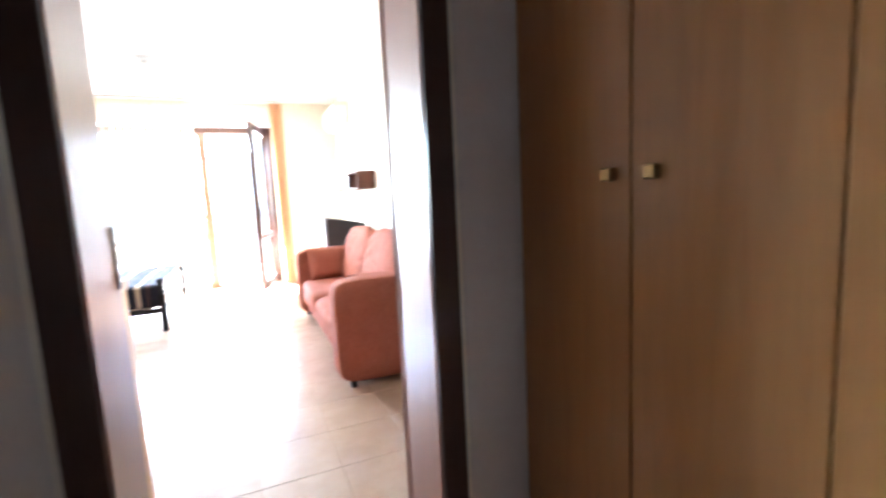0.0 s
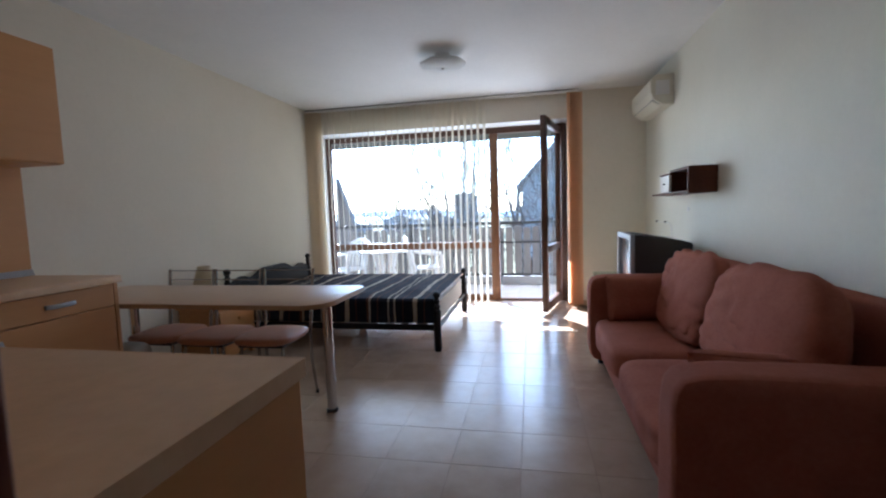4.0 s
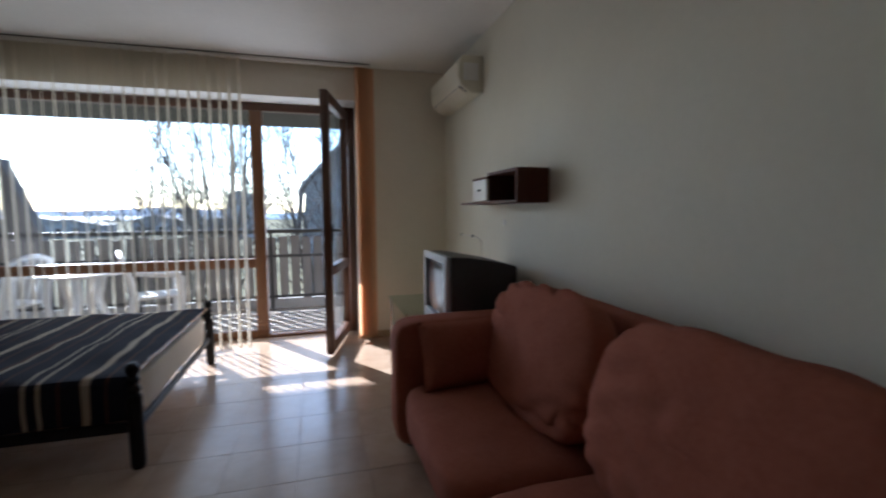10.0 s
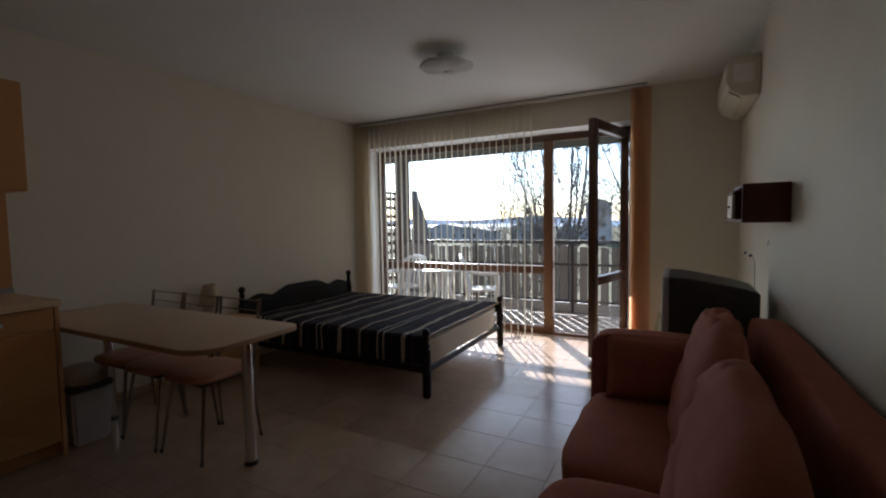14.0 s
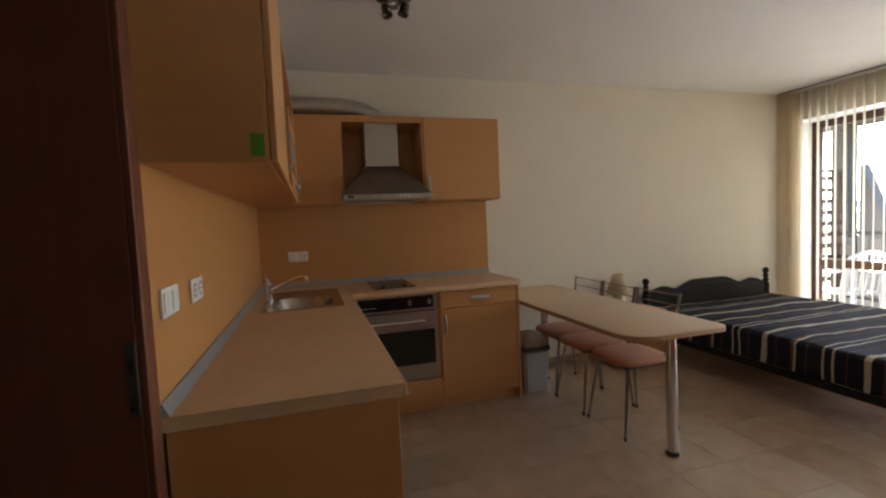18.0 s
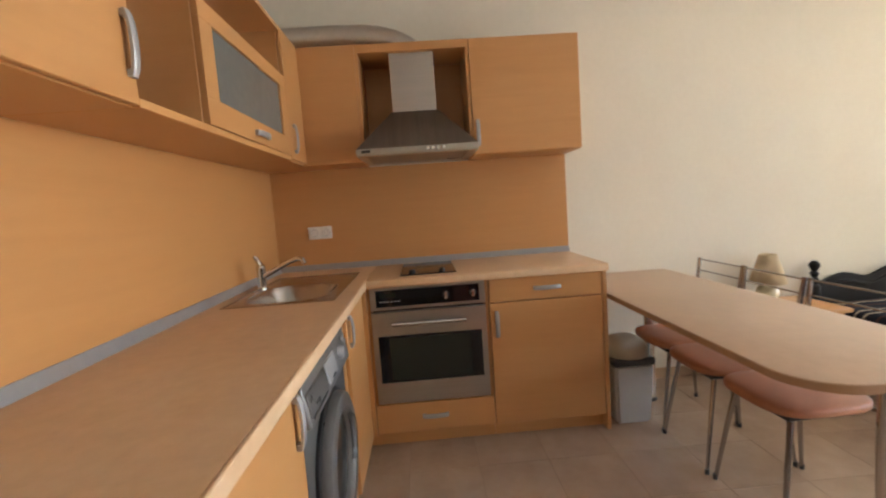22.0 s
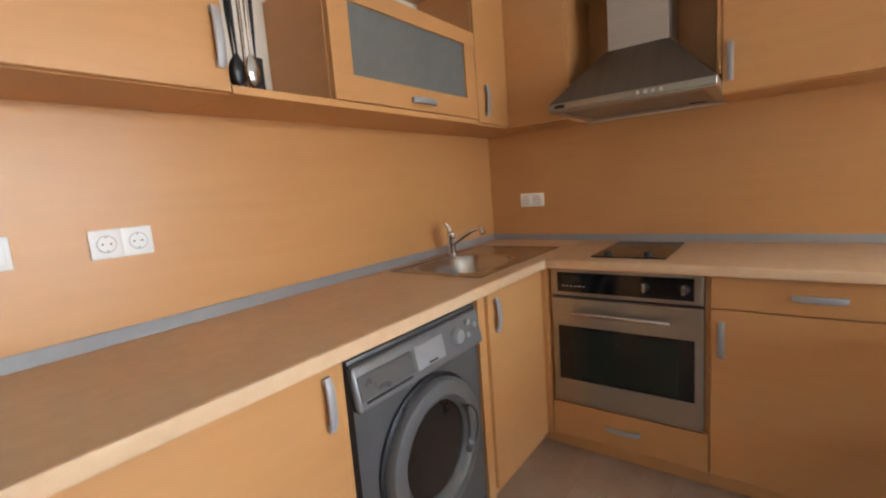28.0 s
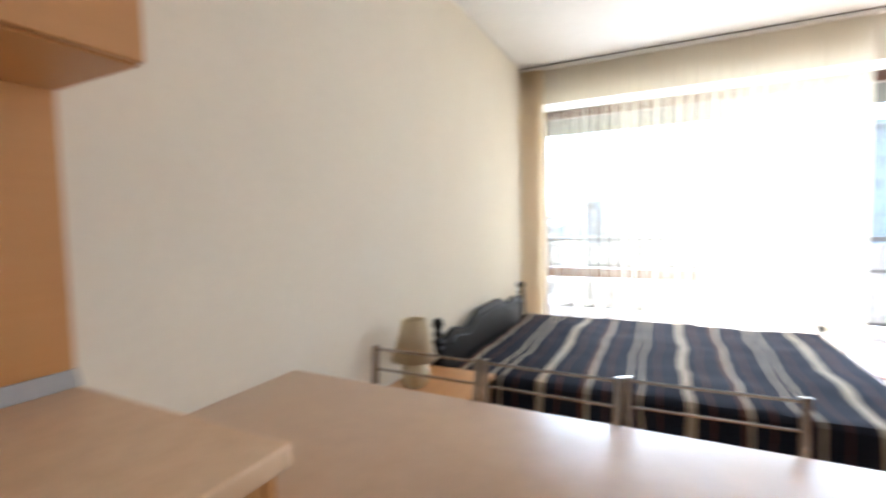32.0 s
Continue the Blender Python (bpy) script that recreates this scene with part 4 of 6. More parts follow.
for k in range(1, N + 1):
    u = k / N
    f = u
    cur = [bm.verts.new((b[0] + (t[0] - b[0]) * f, b[1] + (t[1] - b[1]) * f, 1.592 + (1.815 - 1.592) * u)) for b, t in zip(base, top)]
    for i in range(4):
        bm.faces.new((prev[i], prev[(i + 1) % 4], cur[(i + 1) % 4], cur[i]))
    prev = cur
bm.faces.new(prev)
bm.faces.new(list(reversed(lo)))
part("canopy", HL(bm), M_HOOD, hd)
part("lip", HL(boxed(0.013, 0.626, 1.562, 0.520, 1.268, 1.591, bevel=0.003)), M_STEEL, hd)
for a in ((0.014, 0.628, 0.518, 0.672), (0.014, 1.222, 0.518, 1.266), (0.014, 0.672, 0.075, 1.222), (0.462, 0.672, 0.518, 1.222)):
    part("underside_frame", HL(boxed(a[0], a[1], 1.555, a[2], a[3], 1.5615, bevel=0.001)), M_STEEL, hd)
part("filter", HL(boxed(0.078, 0.675, 1.5585, 0.459, 1.219, 1.5612)), M_FILTER, hd, "pale aluminium grease filter")
part("filter_latch", HL(boxed(0.085, 1.12, 1.5545, 0.10, 1.19, 1.5584, bevel=0.001)), M_BLACK, hd)
part("lamp_lens", HL(boxed(0.5205, 0.655, 1.569, 0.5215, 0.70, 1.584)), M_BLACK, hd, "small dark lens on the lip")
bm = bmesh.new()
for i in range(4):
    rod(bm, (0.519, 1.0 + i * 0.028, 1.577), (0.524, 1.0 + i * 0.028, 1.577), 0.007, seg=10)
part("buttons", HL(bm), M_CHROME, hd)
# duct
pts = [(0.17, 0.06, 2.268), (0.17, 0.3, 2.272), (0.17, 0.52, 2.274), (0.17, 0.66, 2.270), (0.17, 0.76, 2.258), (0.17, 0.85, 2.232), (0.17, 0.92, 2.195), (0.17, 0.96, 2.15)]
fine = []
for a, b in zip(pts, pts[1:]):
    for k in range(8):
        fine.append(Vector(a).lerp(Vector(b), k / 8))
solid("exhaust_duct", tube(bmesh.new(), fine, [0.071 + 0.0012 * (i % 2) for i in range(len(fine))], 24), M_DUCT, "ribbed aluminium exhaust duct lying on the wall cabinets", "duct")


# sockets and switches
def socket(label, c, along, out, kinds):
    t = thing("wall_socket" if kinds[0] == "o" else "light_switch", label, "socket" if kinds[0] == "o" else "switch", c)
    a, o = Vector(along), Vector(out)
    m = Matrix((a, o, Vector(Z_))).transposed().to_4x4()
    for i, kind in enumerate(kinds):
        u = (i - (len(kinds) - 1) / 2) * 0.074
        pl = part("plate", turned(boxed(u - 0.037, 0.0005, -0.039, u + 0.037, 0.009, 0.039, bevel=0.003, seg=2), m), M_WHITEP, t)
        if kind == "o":
            R = Matrix.Rotation(radians(-90), 4, "X")
            part("well", turned(lathe(bmesh.new(), [(0.024, 0.009), (0.023, 0.0105), (0.0205, 0.0105), (0.019, 0.0093), (0, 0.0092)], m=R, at=(u, 0, 0), seg=24), m), M_WHITEP, pl)
            bm = bmesh.new()
            for dx in (-0.0095, 0.0095):
                rod(bm, (u + dx, 0.0085, 0), (u + dx, 0.0102, 0), 0.0027, seg=8)
            part("contacts", turned(bm, m), M_IRON, pl)
            bm = bmesh.new()
            tube(bm, arc((0, 0, 0), 0.0222, 0, 350, 28, "xz"), 0.0014, 5, closed=True)
            turned(bm, Matrix.Translation((u, 0.0103, 0)))
            box(bm, u - 0.003, 0.0085, 0.0165, u + 0.003, 0.011, 0.0205)
            box(bm, u - 0.003, 0.0085, -0.0205, u + 0.003, 0.011, -0.0165)
            part("earth_ring", turned(bm, m), M_GREYBAR, pl)
        else:
            part("rocker", turned(boxed(u - 0.026, 0.009, -0.027, u - 0.001, 0.0125, 0.027, bevel=0.0015), m), M_WHITEP, pl)
            part("rocker", turned(boxed(u + 0.001, 0.009, -0.027, u + 0.026, 0.0125, 0.027, bevel=0.0015), m), M_WHITEP, pl)
    return t


socket("white double light switch on the backsplash", (2.307, 0.012, 1.192), X_, Y_, "ss")
socket("white double power socket on the long backsplash", (2.01, 0.012, 1.186), X_, Y_, "oo")
socket("white double power socket behind the hob", (0.012, 0.29, 1.155), (0, 1, 0), X_, "oo")

# hanging utensil rack
ut = thing("utensil_set", "metal kitchen utensils hanging from a small rack", "utensils", (1.69, 0.2, ZU0 + 0.022))
part("stand", rod(rod(bmesh.new(), (0, 0, 0.005), (0, 0, 0.345), 0.005), (0, 0, 0), (0, 0, 0.008), 0.05, seg=20), M_CHROME, ut)
bm = bmesh.new()
tube(bm, arc((0, 0, 0.335), 0.032, 0, 350, 24), 0.0035, 6, closed=True)
rod(bm, (-0.032, 0, 0.335), (0.032, 0, 0.335), 0.003, seg=6)
part("ring", bm, M_CHROME, ut)
for i, kind in enumerate(("spoon", "ladle", "slotted_turner", "fork", "whisk")):
    a = radians(20 + 72 * i)
    x, y = 0.034 * math.cos(a), 0.034 * math.sin(a)
    bm = bmesh.new()
    tube(bm, [(x, y, 0.345), (x * 1.05, y * 1.05, 0.33), (x, y, 0.24), (x * 0.9, y * 0.9, 0.12)], [0.004, 0.006, 0.006, 0.003], 8)
    if kind == "slotted_turner":
        box(bm, x * 0.9 - 0.022, y * 0.9 - 0.002, 0.03, x * 0.9 + 0.022, y * 0.9 + 0.002, 0.12, 0.001)
    else:
        lathe(bm, [(0.004, -0.045), (0.018, -0.03), (0.024, -0.005), (0.016, 0.025), (0.004, 0.045)], (x * 0.92, y * 0.92, 0.075), 14, Matrix.Diagonal((1, 0.45, 1, 1)))
    part(kind, bm, M_CHROME if i % 2 else M_BLACK, ut)
solid("green_sticker", boxed(2.4375, 0.262, 1.562, 2.4395, 0.296, 1.618), varied("green_card", [(0.3, W(0.10, 0.30, 0.03)), (0.7, W(0.16, 0.40, 0.05))], 40, rough=0.5), "small green card stuck on the cabinet side", "sticker")

# spotlight on the kitchen ceiling
sp = thing("ceiling_spotlight", "dark brushed metal round ceiling spotlight with three heads", "ceiling lamp", (1.285, 0.89, ZC))
part("base_plate", lathe(bmesh.new(), [(0.10, 0.0), (0.105, -0.006), (0.10, -0.022), (0.085, -0.03), (0, -0.031)], seg=36), M_HOOD, sp)
for i in range(3):
    a = radians(-20 + 120 * i)
    x, y = 0.06 * math.cos(a), 0.06 * math.sin(a)
    hdp = part("head", lathe(bmesh.new(), [(0.02, 0.0), (0.024, -0.01), (0.027, -0.05), (0.03, -0.062), (0.026, -0.062), (0.02, -0.045), (0, -0.044)], seg=20, m=Matrix.Rotation(radians(18), 4, Vector((-y, x, 0)).normalized()), at=(x * 1.1, y * 1.1, -0.045)), M_HOOD, sp)
    part("arm", rod(bmesh.new(), (x, y, -0.025), (x * 1.1, y * 1.1, -0.05), 0.006), M_CHROME, sp)
    part("bulb", lathe(bmesh.new(), [(0.018, 0), (0.017, -0.008), (0, -0.012)], seg=16, m=Matrix.Rotation(radians(18), 4, Vector((-y, x, 0)).normalized()), at=(x * 1.35, y * 1.35, -0.088)), M_WHITEP, hdp)

# ---- soft shapes ----
def soft_box(dims, n=5.0, cuts=9, bump_amp=0.0, seed=0, m=None, freq=4.0, crease=0.0):
    """A padded block: a rounded box with slightly uneven faces."""
    bm = bmesh.new()
    bmesh.ops.create_cube(bm, size=2.0)
    bmesh.ops.subdivide_edges(bm, edges=bm.edges, cuts=cuts, use_grid_fill=True)
    for v in bm.verts:
        p = v.co
        k = (abs(p.x) ** n + abs(p.y) ** n + abs(p.z) ** n) ** (1 / n)
        q = Vector((p.x / k * dims[0] / 2, p.y / k * dims[1] / 2, p.z / k * dims[2] / 2))
        if bump_amp:
            w = noise.noise(q * freq + Vector((seed * 3.1, seed * 1.7, 0))) + 0.5 * noise.noise(q * freq * 2.7 + Vector((0, seed, seed * 2.3)))
            q += q.normalized() * w * bump_amp
        if crease:
            s = Vector((q.x * 5 + seed * 2.7, q.y * 4.5 + q.z * 3.0, q.z * 10 - q.y * 2.5 + seed))
            ridge = max(0.0, 1 - 2.6 * abs(noise.noise(s)))
            patch = max(0.0, 0.35 + noise.noise(q * 2.2 + Vector((seed, 0, 3))))
            q -= q.normalized() * ridge ** 2 * patch * crease
        v.co = q
    return turned(bm, m or Matrix())


# ---- sofa ----
so = thing("sofa", "terracotta fabric two-seat sofa with rounded arms along the wall", "sofa", (3.77, 2.31, 0))
SY0, SY1 = 1.20, 3.43
SL = Matrix.Translation((-3.77, -2.31, 0))
part("base", turned(boxed(3.40, SY0 + 0.19, 0.06, 4.17, SY1 - 0.19, 0.235, bevel=0.03, seg=3), SL), M_SOFA, so)
for y0, y1 in ((SY0, SY0 + 0.21), (SY1 - 0.21, SY1)):
    part("arm", soft_box((0.86, y1 - y0, 0.65), 9, 12, 0.006, y0, Matrix.Translation((3.75 - 3.77, (y0 + y1) / 2 - 2.31, 0.368))), M_SOFA, so)
part("back_frame", soft_box((0.15, SY1 - SY0, 0.74), 9, 16, 0.006, 4, pose(4.118 - 3.77, 0, 0.47, 0, 3, 0)), M_SOFA, so)
mid = (SY0 + SY1) / 2
for i, (y0, y1) in enumerate(((SY0 + 0.205, mid), (mid, SY1 - 0.205))):
    part("seat_cushion", soft_box((0.74, y1 - y0 - 0.006, 0.20), 6, 22, 0.010, 7 + i, crease=0.014, m=Matrix.Translation((3.70 - 3.77, (y0 + y1) / 2 - 2.31, 0.308))), M_SOFA, so)
    bc = soft_box((0.24, y1 - y0 - 0.01, 0.56), 3.4, 34, 0.012, 11 + i, crease=0.040)
    for v_ in bc.verts:
        u = (v_.co.z + 0.28) / 0.56
        v_.co.x = v_.co.x * (1.12 - 0.50 * u) + 0.03 * u
        if i == 0:
            fold = math.sin(v_.co.z * 52 + 4 * noise.noise(v_.co * 4.0) + v_.co.y * 14)
            near = max(0.0, 1 - abs(v_.co.y - (y1 - y0) * 0.40) / 0.30)
            v_.co.x -= 0.007 * fold * near * (0.3 + u)
    part("back_cushion", turned(bc, pose(3.855 - 3.77 - (0.02 if i == 0 else 0), (y0 + y1) / 2 - 2.31, 0.668 if i == 0 else 0.655, 0, 7, 0)), M_SOFA, so)
for x in (3.42, 4.1):
    for y in (SY0 + 0.08, SY1 - 0.08):
        part("foot", turned(lathe(bmesh.new(), [(0.022, 0), (0.026, 0.05), (0.028, 0.065)], (x, y, 0), 14), SL), M_BLACK, so)
def pillow(w, h_, th, m):
    """A stuffed square cushion with pinched corners and a seam."""
    bm = bmesh.new()
    n_ = 16
    for s in (-1, 1):
        rows = []
        for i_ in range(n_ + 1):
            row = []
            for j_ in range(n_ + 1):
                u, v_ = 2 * i_ / n_ - 1, 2 * j_ / n_ - 1
                f = ((1 - u ** 4) * (1 - v_ ** 4)) ** 0.55
                k_ = 1 - 0.05 * (1 - abs(u) ** 2) * abs(v_) ** 3
                k2 = 1 - 0.05 * (1 - abs(v_) ** 2) * abs(u) ** 3
                row.append(bm.verts.new((u * w / 2 * k2, s * (th / 2 * f + 0.002 + 0.008 * noise.noise(Vector((u * 2, v_ * 2, s + w))) * f), v_ * h_ / 2 * k_)))
            rows.append(row)
        for a, b in zip(rows, rows[1:]):
            for j_ in range(n_):
                bm.faces.new((a[j_], b[j_], b[j_ + 1], a[j_ + 1]))
    bmesh.ops.remove_doubles(bm, verts=bm.verts, dist=0.0045)
    return turned(bm, m)


for i, (x, y, ry, rz, s) in enumerate(((3.64, SY1 - 0.30, 0, 5, 0.44), (3.66, SY0 + 0.34, 0, -10, 0.40))):
    lean = -20 if i == 0 else 24
    c = thing("throw_cushion", "square terracotta throw cushion leaning on the sofa arm", "cushion", (x, y, 0.402), rz)
    part("cover", pillow(s, s * 0.74, 0.16, pose(0, 0, s * 0.345, lean, 0, 0)), M_SOFA, c)
    part("piping", turned(tube(bmesh.new(), [(sx_ * s / 2 * 0.985, 0, sz_ * s * 0.37 * 0.985) for sx_, sz_ in ((-1, -1), (0, -0.955), (1, -1), (0.955, 0), (1, 1), (0, 0.955), (-1, 1), (-0.955, 0))], 0.004, 6, closed=True), pose(0, 0, s * 0.345, lean, 0, 0)), M_SOFA, c)

# ---- television on its stand ----
ts = thing("tv_stand", "light wooden television stand with an open front", "tv stand", (3.9, 3.81, 0))
for nm, a in (("top", (-0.30, -0.30, 0.472, 0.29, 0.33, 0.50)), ("side_panel", (-0.28, -0.295, 0, 0.28, -0.275, 0.472)), ("side_panel", (-0.28, 0.305, 0, 0.28, 0.325, 0.472)),
              ("shelf", (-0.27, -0.275, 0.25, 0.28, 0.305, 0.27)), ("bottom", (-0.27, -0.275, 0.05, 0.28, 0.305, 0.07)), ("back_panel", (0.265, -0.275, 0.07, 0.28, 0.305, 0.472))):
    part(nm, boxed(*a, bevel=0.002), M_WARD, ts)
tv = thing("television", "boxy silver-grey tube television facing the bed", "television", (3.67, 3.815, 0.502))
bm = bmesh.new()
secs = [(0.03, 0.265, 0.0, 0.42), (0.10, 0.265, 0.0, 0.42), (0.17, 0.25, 0.01, 0.412), (0.40, 0.225, 0.03, 0.375), (0.48, 0.21, 0.05, 0.355)]
rows = [[bm.verts.new((x, s * hw, z)) for s, z in ((-1, z0), (1, z0), (1, z1), (-1, z1))] for x, hw, z0, z1 in secs]
for a, b in zip(rows, rows[1:]):
    for i in range(4):
        bm.faces.new((a[i], a[(i + 1) % 4], b[(i + 1) % 4], b[i]))
bm.faces.new(rows[0]), bm.faces.new(list(reversed(rows[-1])))
bmesh.ops.bevel(bm, geom=list(bm.edges), offset=0.008, segments=2, affect="EDGES")
part("housing", bm, M_TVDARK, tv, "charcoal tapered rear housing")
fr = part("front_frame", boxed(0.0, -0.27, 0.0, 0.035, 0.27, 0.085, bevel=0.008, seg=2), M_TVGREY, tv, "silver front bezel")
for a in ((0.0, -0.27, 0.085, 0.035, -0.225, 0.425), (0.0, 0.225, 0.085, 0.035, 0.27, 0.425), (0.0, -0.225, 0.385, 0.035, 0.225, 0.425)):
    part("bezel", boxed(*a, bevel=0.006, seg=2), M_TVGREY, fr)
bm = bmesh.new()
n = 10
g = [[bm.verts.new((0.012 + 0.012 * ((2 * i / n - 1) ** 2 + (2 * j / n - 1) ** 2) / 2, -0.226 + 0.452 * i / n, 0.084 + 0.302 * j / n)) for j in range(n + 1)] for i in range(n + 1)]
for i in range(n):
    for j in range(n):
        bm.faces.new((g[i][j], g[i + 1][j], g[i + 1][j + 1], g[i][j + 1]))
part("screen", bm, M_SCREEN, tv, "dark grey curved screen")
bm = bmesh.new()
for i in range(5):
    rod(bm, (-0.002, 0.03 + i * 0.022, 0.03), (0.004, 0.03 + i * 0.022, 0.03), 0.006, seg=10)
part("buttons", bm, M_TVDARK, tv)
part("badge", boxed(-0.001, -0.04, 0.05, 0.002, 0.0, 0.06), M_CHROME, tv)
bm = bmesh.new()
for i in range(8):
    box(bm, 0.22 + i * 0.02, -0.10, 0.33, 0.228 + i * 0.02, 0.10, 0.372 - i * 0.007)
part("vents", bm, M_BLACK, tv)
for o in tv.children_recursive:
    if o.type == "MESH":
        o.data.transform(Matrix.Diagonal((1, 1, 1.125, 1)))

# ---- glass side table ----
gt = thing("glass_table", "small clear glass table with metal legs by the window wall", "table", (3.86, 4.78, 0))
p = part("top", boxed(-0.27, -0.36, 0.447, 0.27, 0.42, 0.457, bevel=0.003), M_GLASST, gt, "greenish glass top")
p = part("shelf", boxed(-0.24, -0.33, 0.20, 0.24, 0.39, 0.208, bevel=0.002), M_GLASST, gt, "greenish glass shelf")
for x in (-0.245, 0.245):
    for y in (-0.335, 0.395):
        part("leg", rod(bmesh.new(), (x, y, 0), (x, y, 0.447), 0.012, seg=14), M_CHROME, gt)

# ---- wall shelf, air conditioner, small wall fittings ----
ws = thing("wall_shelf", "dark mahogany wall shelf with a pale little drawer", "shelf", (XR, 3.75, 1.29))
for nm, a, m in (("top", (-0.20, -0.385, 0.178, -0.002, 0.06, 0.196), M_SHELF), ("bottom", (-0.20, -0.385, 0.0, -0.002, 0.34, 0.018), M_SHELF), ("end_panel", (-0.20, -0.385, 0.018, -0.002, -0.369, 0.178), M_SHELF),
                 ("divider", (-0.19, 0.045, 0.018, -0.002, 0.06, 0.178), M_SHELF), ("back_panel", (-0.012, -0.369, 0.018, -0.003, 0.045, 0.178), M_SHELF),
                 ("drawer", (-0.205, 0.062, 0.022, -0.02, 0.32, 0.16), M_WHITEP), ("drawer_top", (-0.20, 0.06, 0.162, -0.002, 0.34, 0.176), M_SHELF),
                 ("ledge", (-0.20, 0.342, 0.0, -0.002, 0.60, 0.014), M_SHELF)):
    o = part(nm, boxed(*a, bevel=0.0015), m, ws, "pale drawer front" if nm == "drawer" else "")
    if nm == "drawer":
        part("pull", boxed(-0.216, 0.17, 0.085, -0.205, 0.21, 0.097, bevel=0.002), M_BLACK, o)
ac = thing("air_conditioner", "ivory split air conditioner high on the wall", "air conditioner", (XR, 4.83, 2.15))
bm = bmesh.new()
prof = [(0, 0.0), (-0.10, 0.0), (-0.175, 0.05), (-0.195, 0.10), (-0.19, 0.24), (-0.165, 0.275), (0, 0.28)]
a = [bm.verts.new((x - 0.001, -0.42, z)) for x, z in prof]
b = [bm.verts.new((x - 0.001, 0.42, z)) for x, z in prof]
for i in range(len(prof)):
    j = (i + 1) % len(prof)
    bm.faces.new((a[i], a[j], b[j], b[i]))
bm.faces.new(list(reversed(a))), bm.faces.new(b)
bmesh.ops.bevel(bm, geom=[e for e in bm.edges], offset=0.006, segments=2, affect="EDGES")
part("casing", bm, M_AC, ac)
part("louvre", turned(boxed(-0.045, -0.37, -0.004, 0.045, 0.37, 0.004, bevel=0.002), pose(-0.142, 0, 0.022, 0, 33.7, 0)), M_AC, ac)
part("air_slot", turned(boxed(-0.05, -0.385, -0.002, 0.02, 0.385, 0.0022), pose(-0.137, 0, 0.026, 0, 33.7, 0)), M_BLACK, ac, "dark air outlet slot")
part("front_panel", boxed(-0.2005, -0.40, 0.11, -0.194, 0.40, 0.232, bevel=0.002), M_AC, ac)
part("side_grille", boxed(-0.16, -0.4245, 0.09, -0.04, -0.4205, 0.22, bevel=0.001), M_WHITEP, ac)
for y, z in ((3.98, 1.165),):
    t = thing("blanking_plate", "small round white blanking plate on the wall", "blanking plate", (XR, y, z))
    part("cap", lathe(bmesh.new(), [(0.02, 0), (0.02, 0.004), (0.012, 0.007), (0, 0.008)], m=Matrix.Rotation(radians(-90), 4, "Y"), seg=20), M_WHITEP, t)
t = thing("aerial_cable", "thin pale aerial cable drooping between two wall hooks", "cable", (XR - 0.006, 4.5, 1.0))
part("cable", tube(bmesh.new(), [(0, 0.42, 0.03), (0, 0.25, 0.035), (0, 0.12, 0.03), (-0.004, 0.0, 0.028), (-0.004, -0.08, 0.0), (-0.004, -0.10, -0.14), (-0.006, -0.12, -0.42)], 0.004, 6), M_WHITEP, t)
for y in (0.42, 0.12):
    part("hook", rod(bmesh.new(), (-0.012, y, 0.034), (0.005, y, 0.034), 0.009, seg=10), M_IRON, t)

def fabric(name, c0, c1):
    m = varied(name, [(0.3, c0), (0.7, c1)], 60, stretch=(1, 1, 0.2), rough=0.85, spec=0.15, bump_by=0.1)
    t = m.node_tree
    pr = t.nodes["Principled BSDF"]
    tl = t.nodes.new("ShaderNodeBsdfTranslucent")
    mx = t.nodes.new("ShaderNodeMixShader")
    mx.inputs[0].default_value = 0.45
    src = pr.inputs["Base Color"].links[0].from_socket
    t.links.new(src, tl.inputs[0])
    t.links.new(pr.outputs[0], mx.inputs[1])
    t.links.new(tl.outputs[0], mx.inputs[2])
    t.links.new(mx.outputs[0], t.nodes["Material Output"].inputs[0])
    return m


# ---- ceiling lamp ----
cl = thing("ceiling_lamp", "frosted glass dish ceiling lamp under a round white plate", "ceiling lamp", (2.16, 3.78, ZC))
part("base_plate", lathe(bmesh.new(), [(0.065, 0), (0.065, -0.02), (0.05, -0.035), (0.036, -0.05), (0.02, -0.085)], seg=28), M_WHITEP, cl)
M_DISH = fabric("frosted_white_glass", W(0.80, 0.81, 0.80), W(0.86, 0.87, 0.86))
part("stem", rod(bmesh.new(), (0, 0, -0.08), (0, 0, -0.118), 0.012, seg=14), M_WHITEP, cl)
bm = bmesh.new()
rows = []
for r, z in ((0.012, -0.118), (0.08, -0.116), (0.14, -0.108), (0.185, -0.094), (0.205, -0.084)):
    rows.append([bm.verts.new((r * math.cos(2 * math.pi * k / 48), r * math.sin(2 * math.pi * k / 48), z + 0.006 * (r / 0.2) ** 2 * math.sin(6 * math.pi * k / 24))) for k in range(48)])
for a, b in zip(rows, rows[1:]):
    for k in range(48):
        bm.faces.new((a[k], a[(k + 1) % 48], b[(k + 1) % 48], b[k]))
dish = part("glass_dish", bm, M_DISH, cl, "thin frosted glass dish with a wavy rim")
sm = dish.modifiers.new("thickness", "SOLIDIFY")
sm.thickness = 0.005
part("nut", lathe(bmesh.new(), [(0.0, -0.132), (0.012, -0.130), (0.016, -0.122), (0.012, -0.117)], seg=18), M_STEEL, cl)

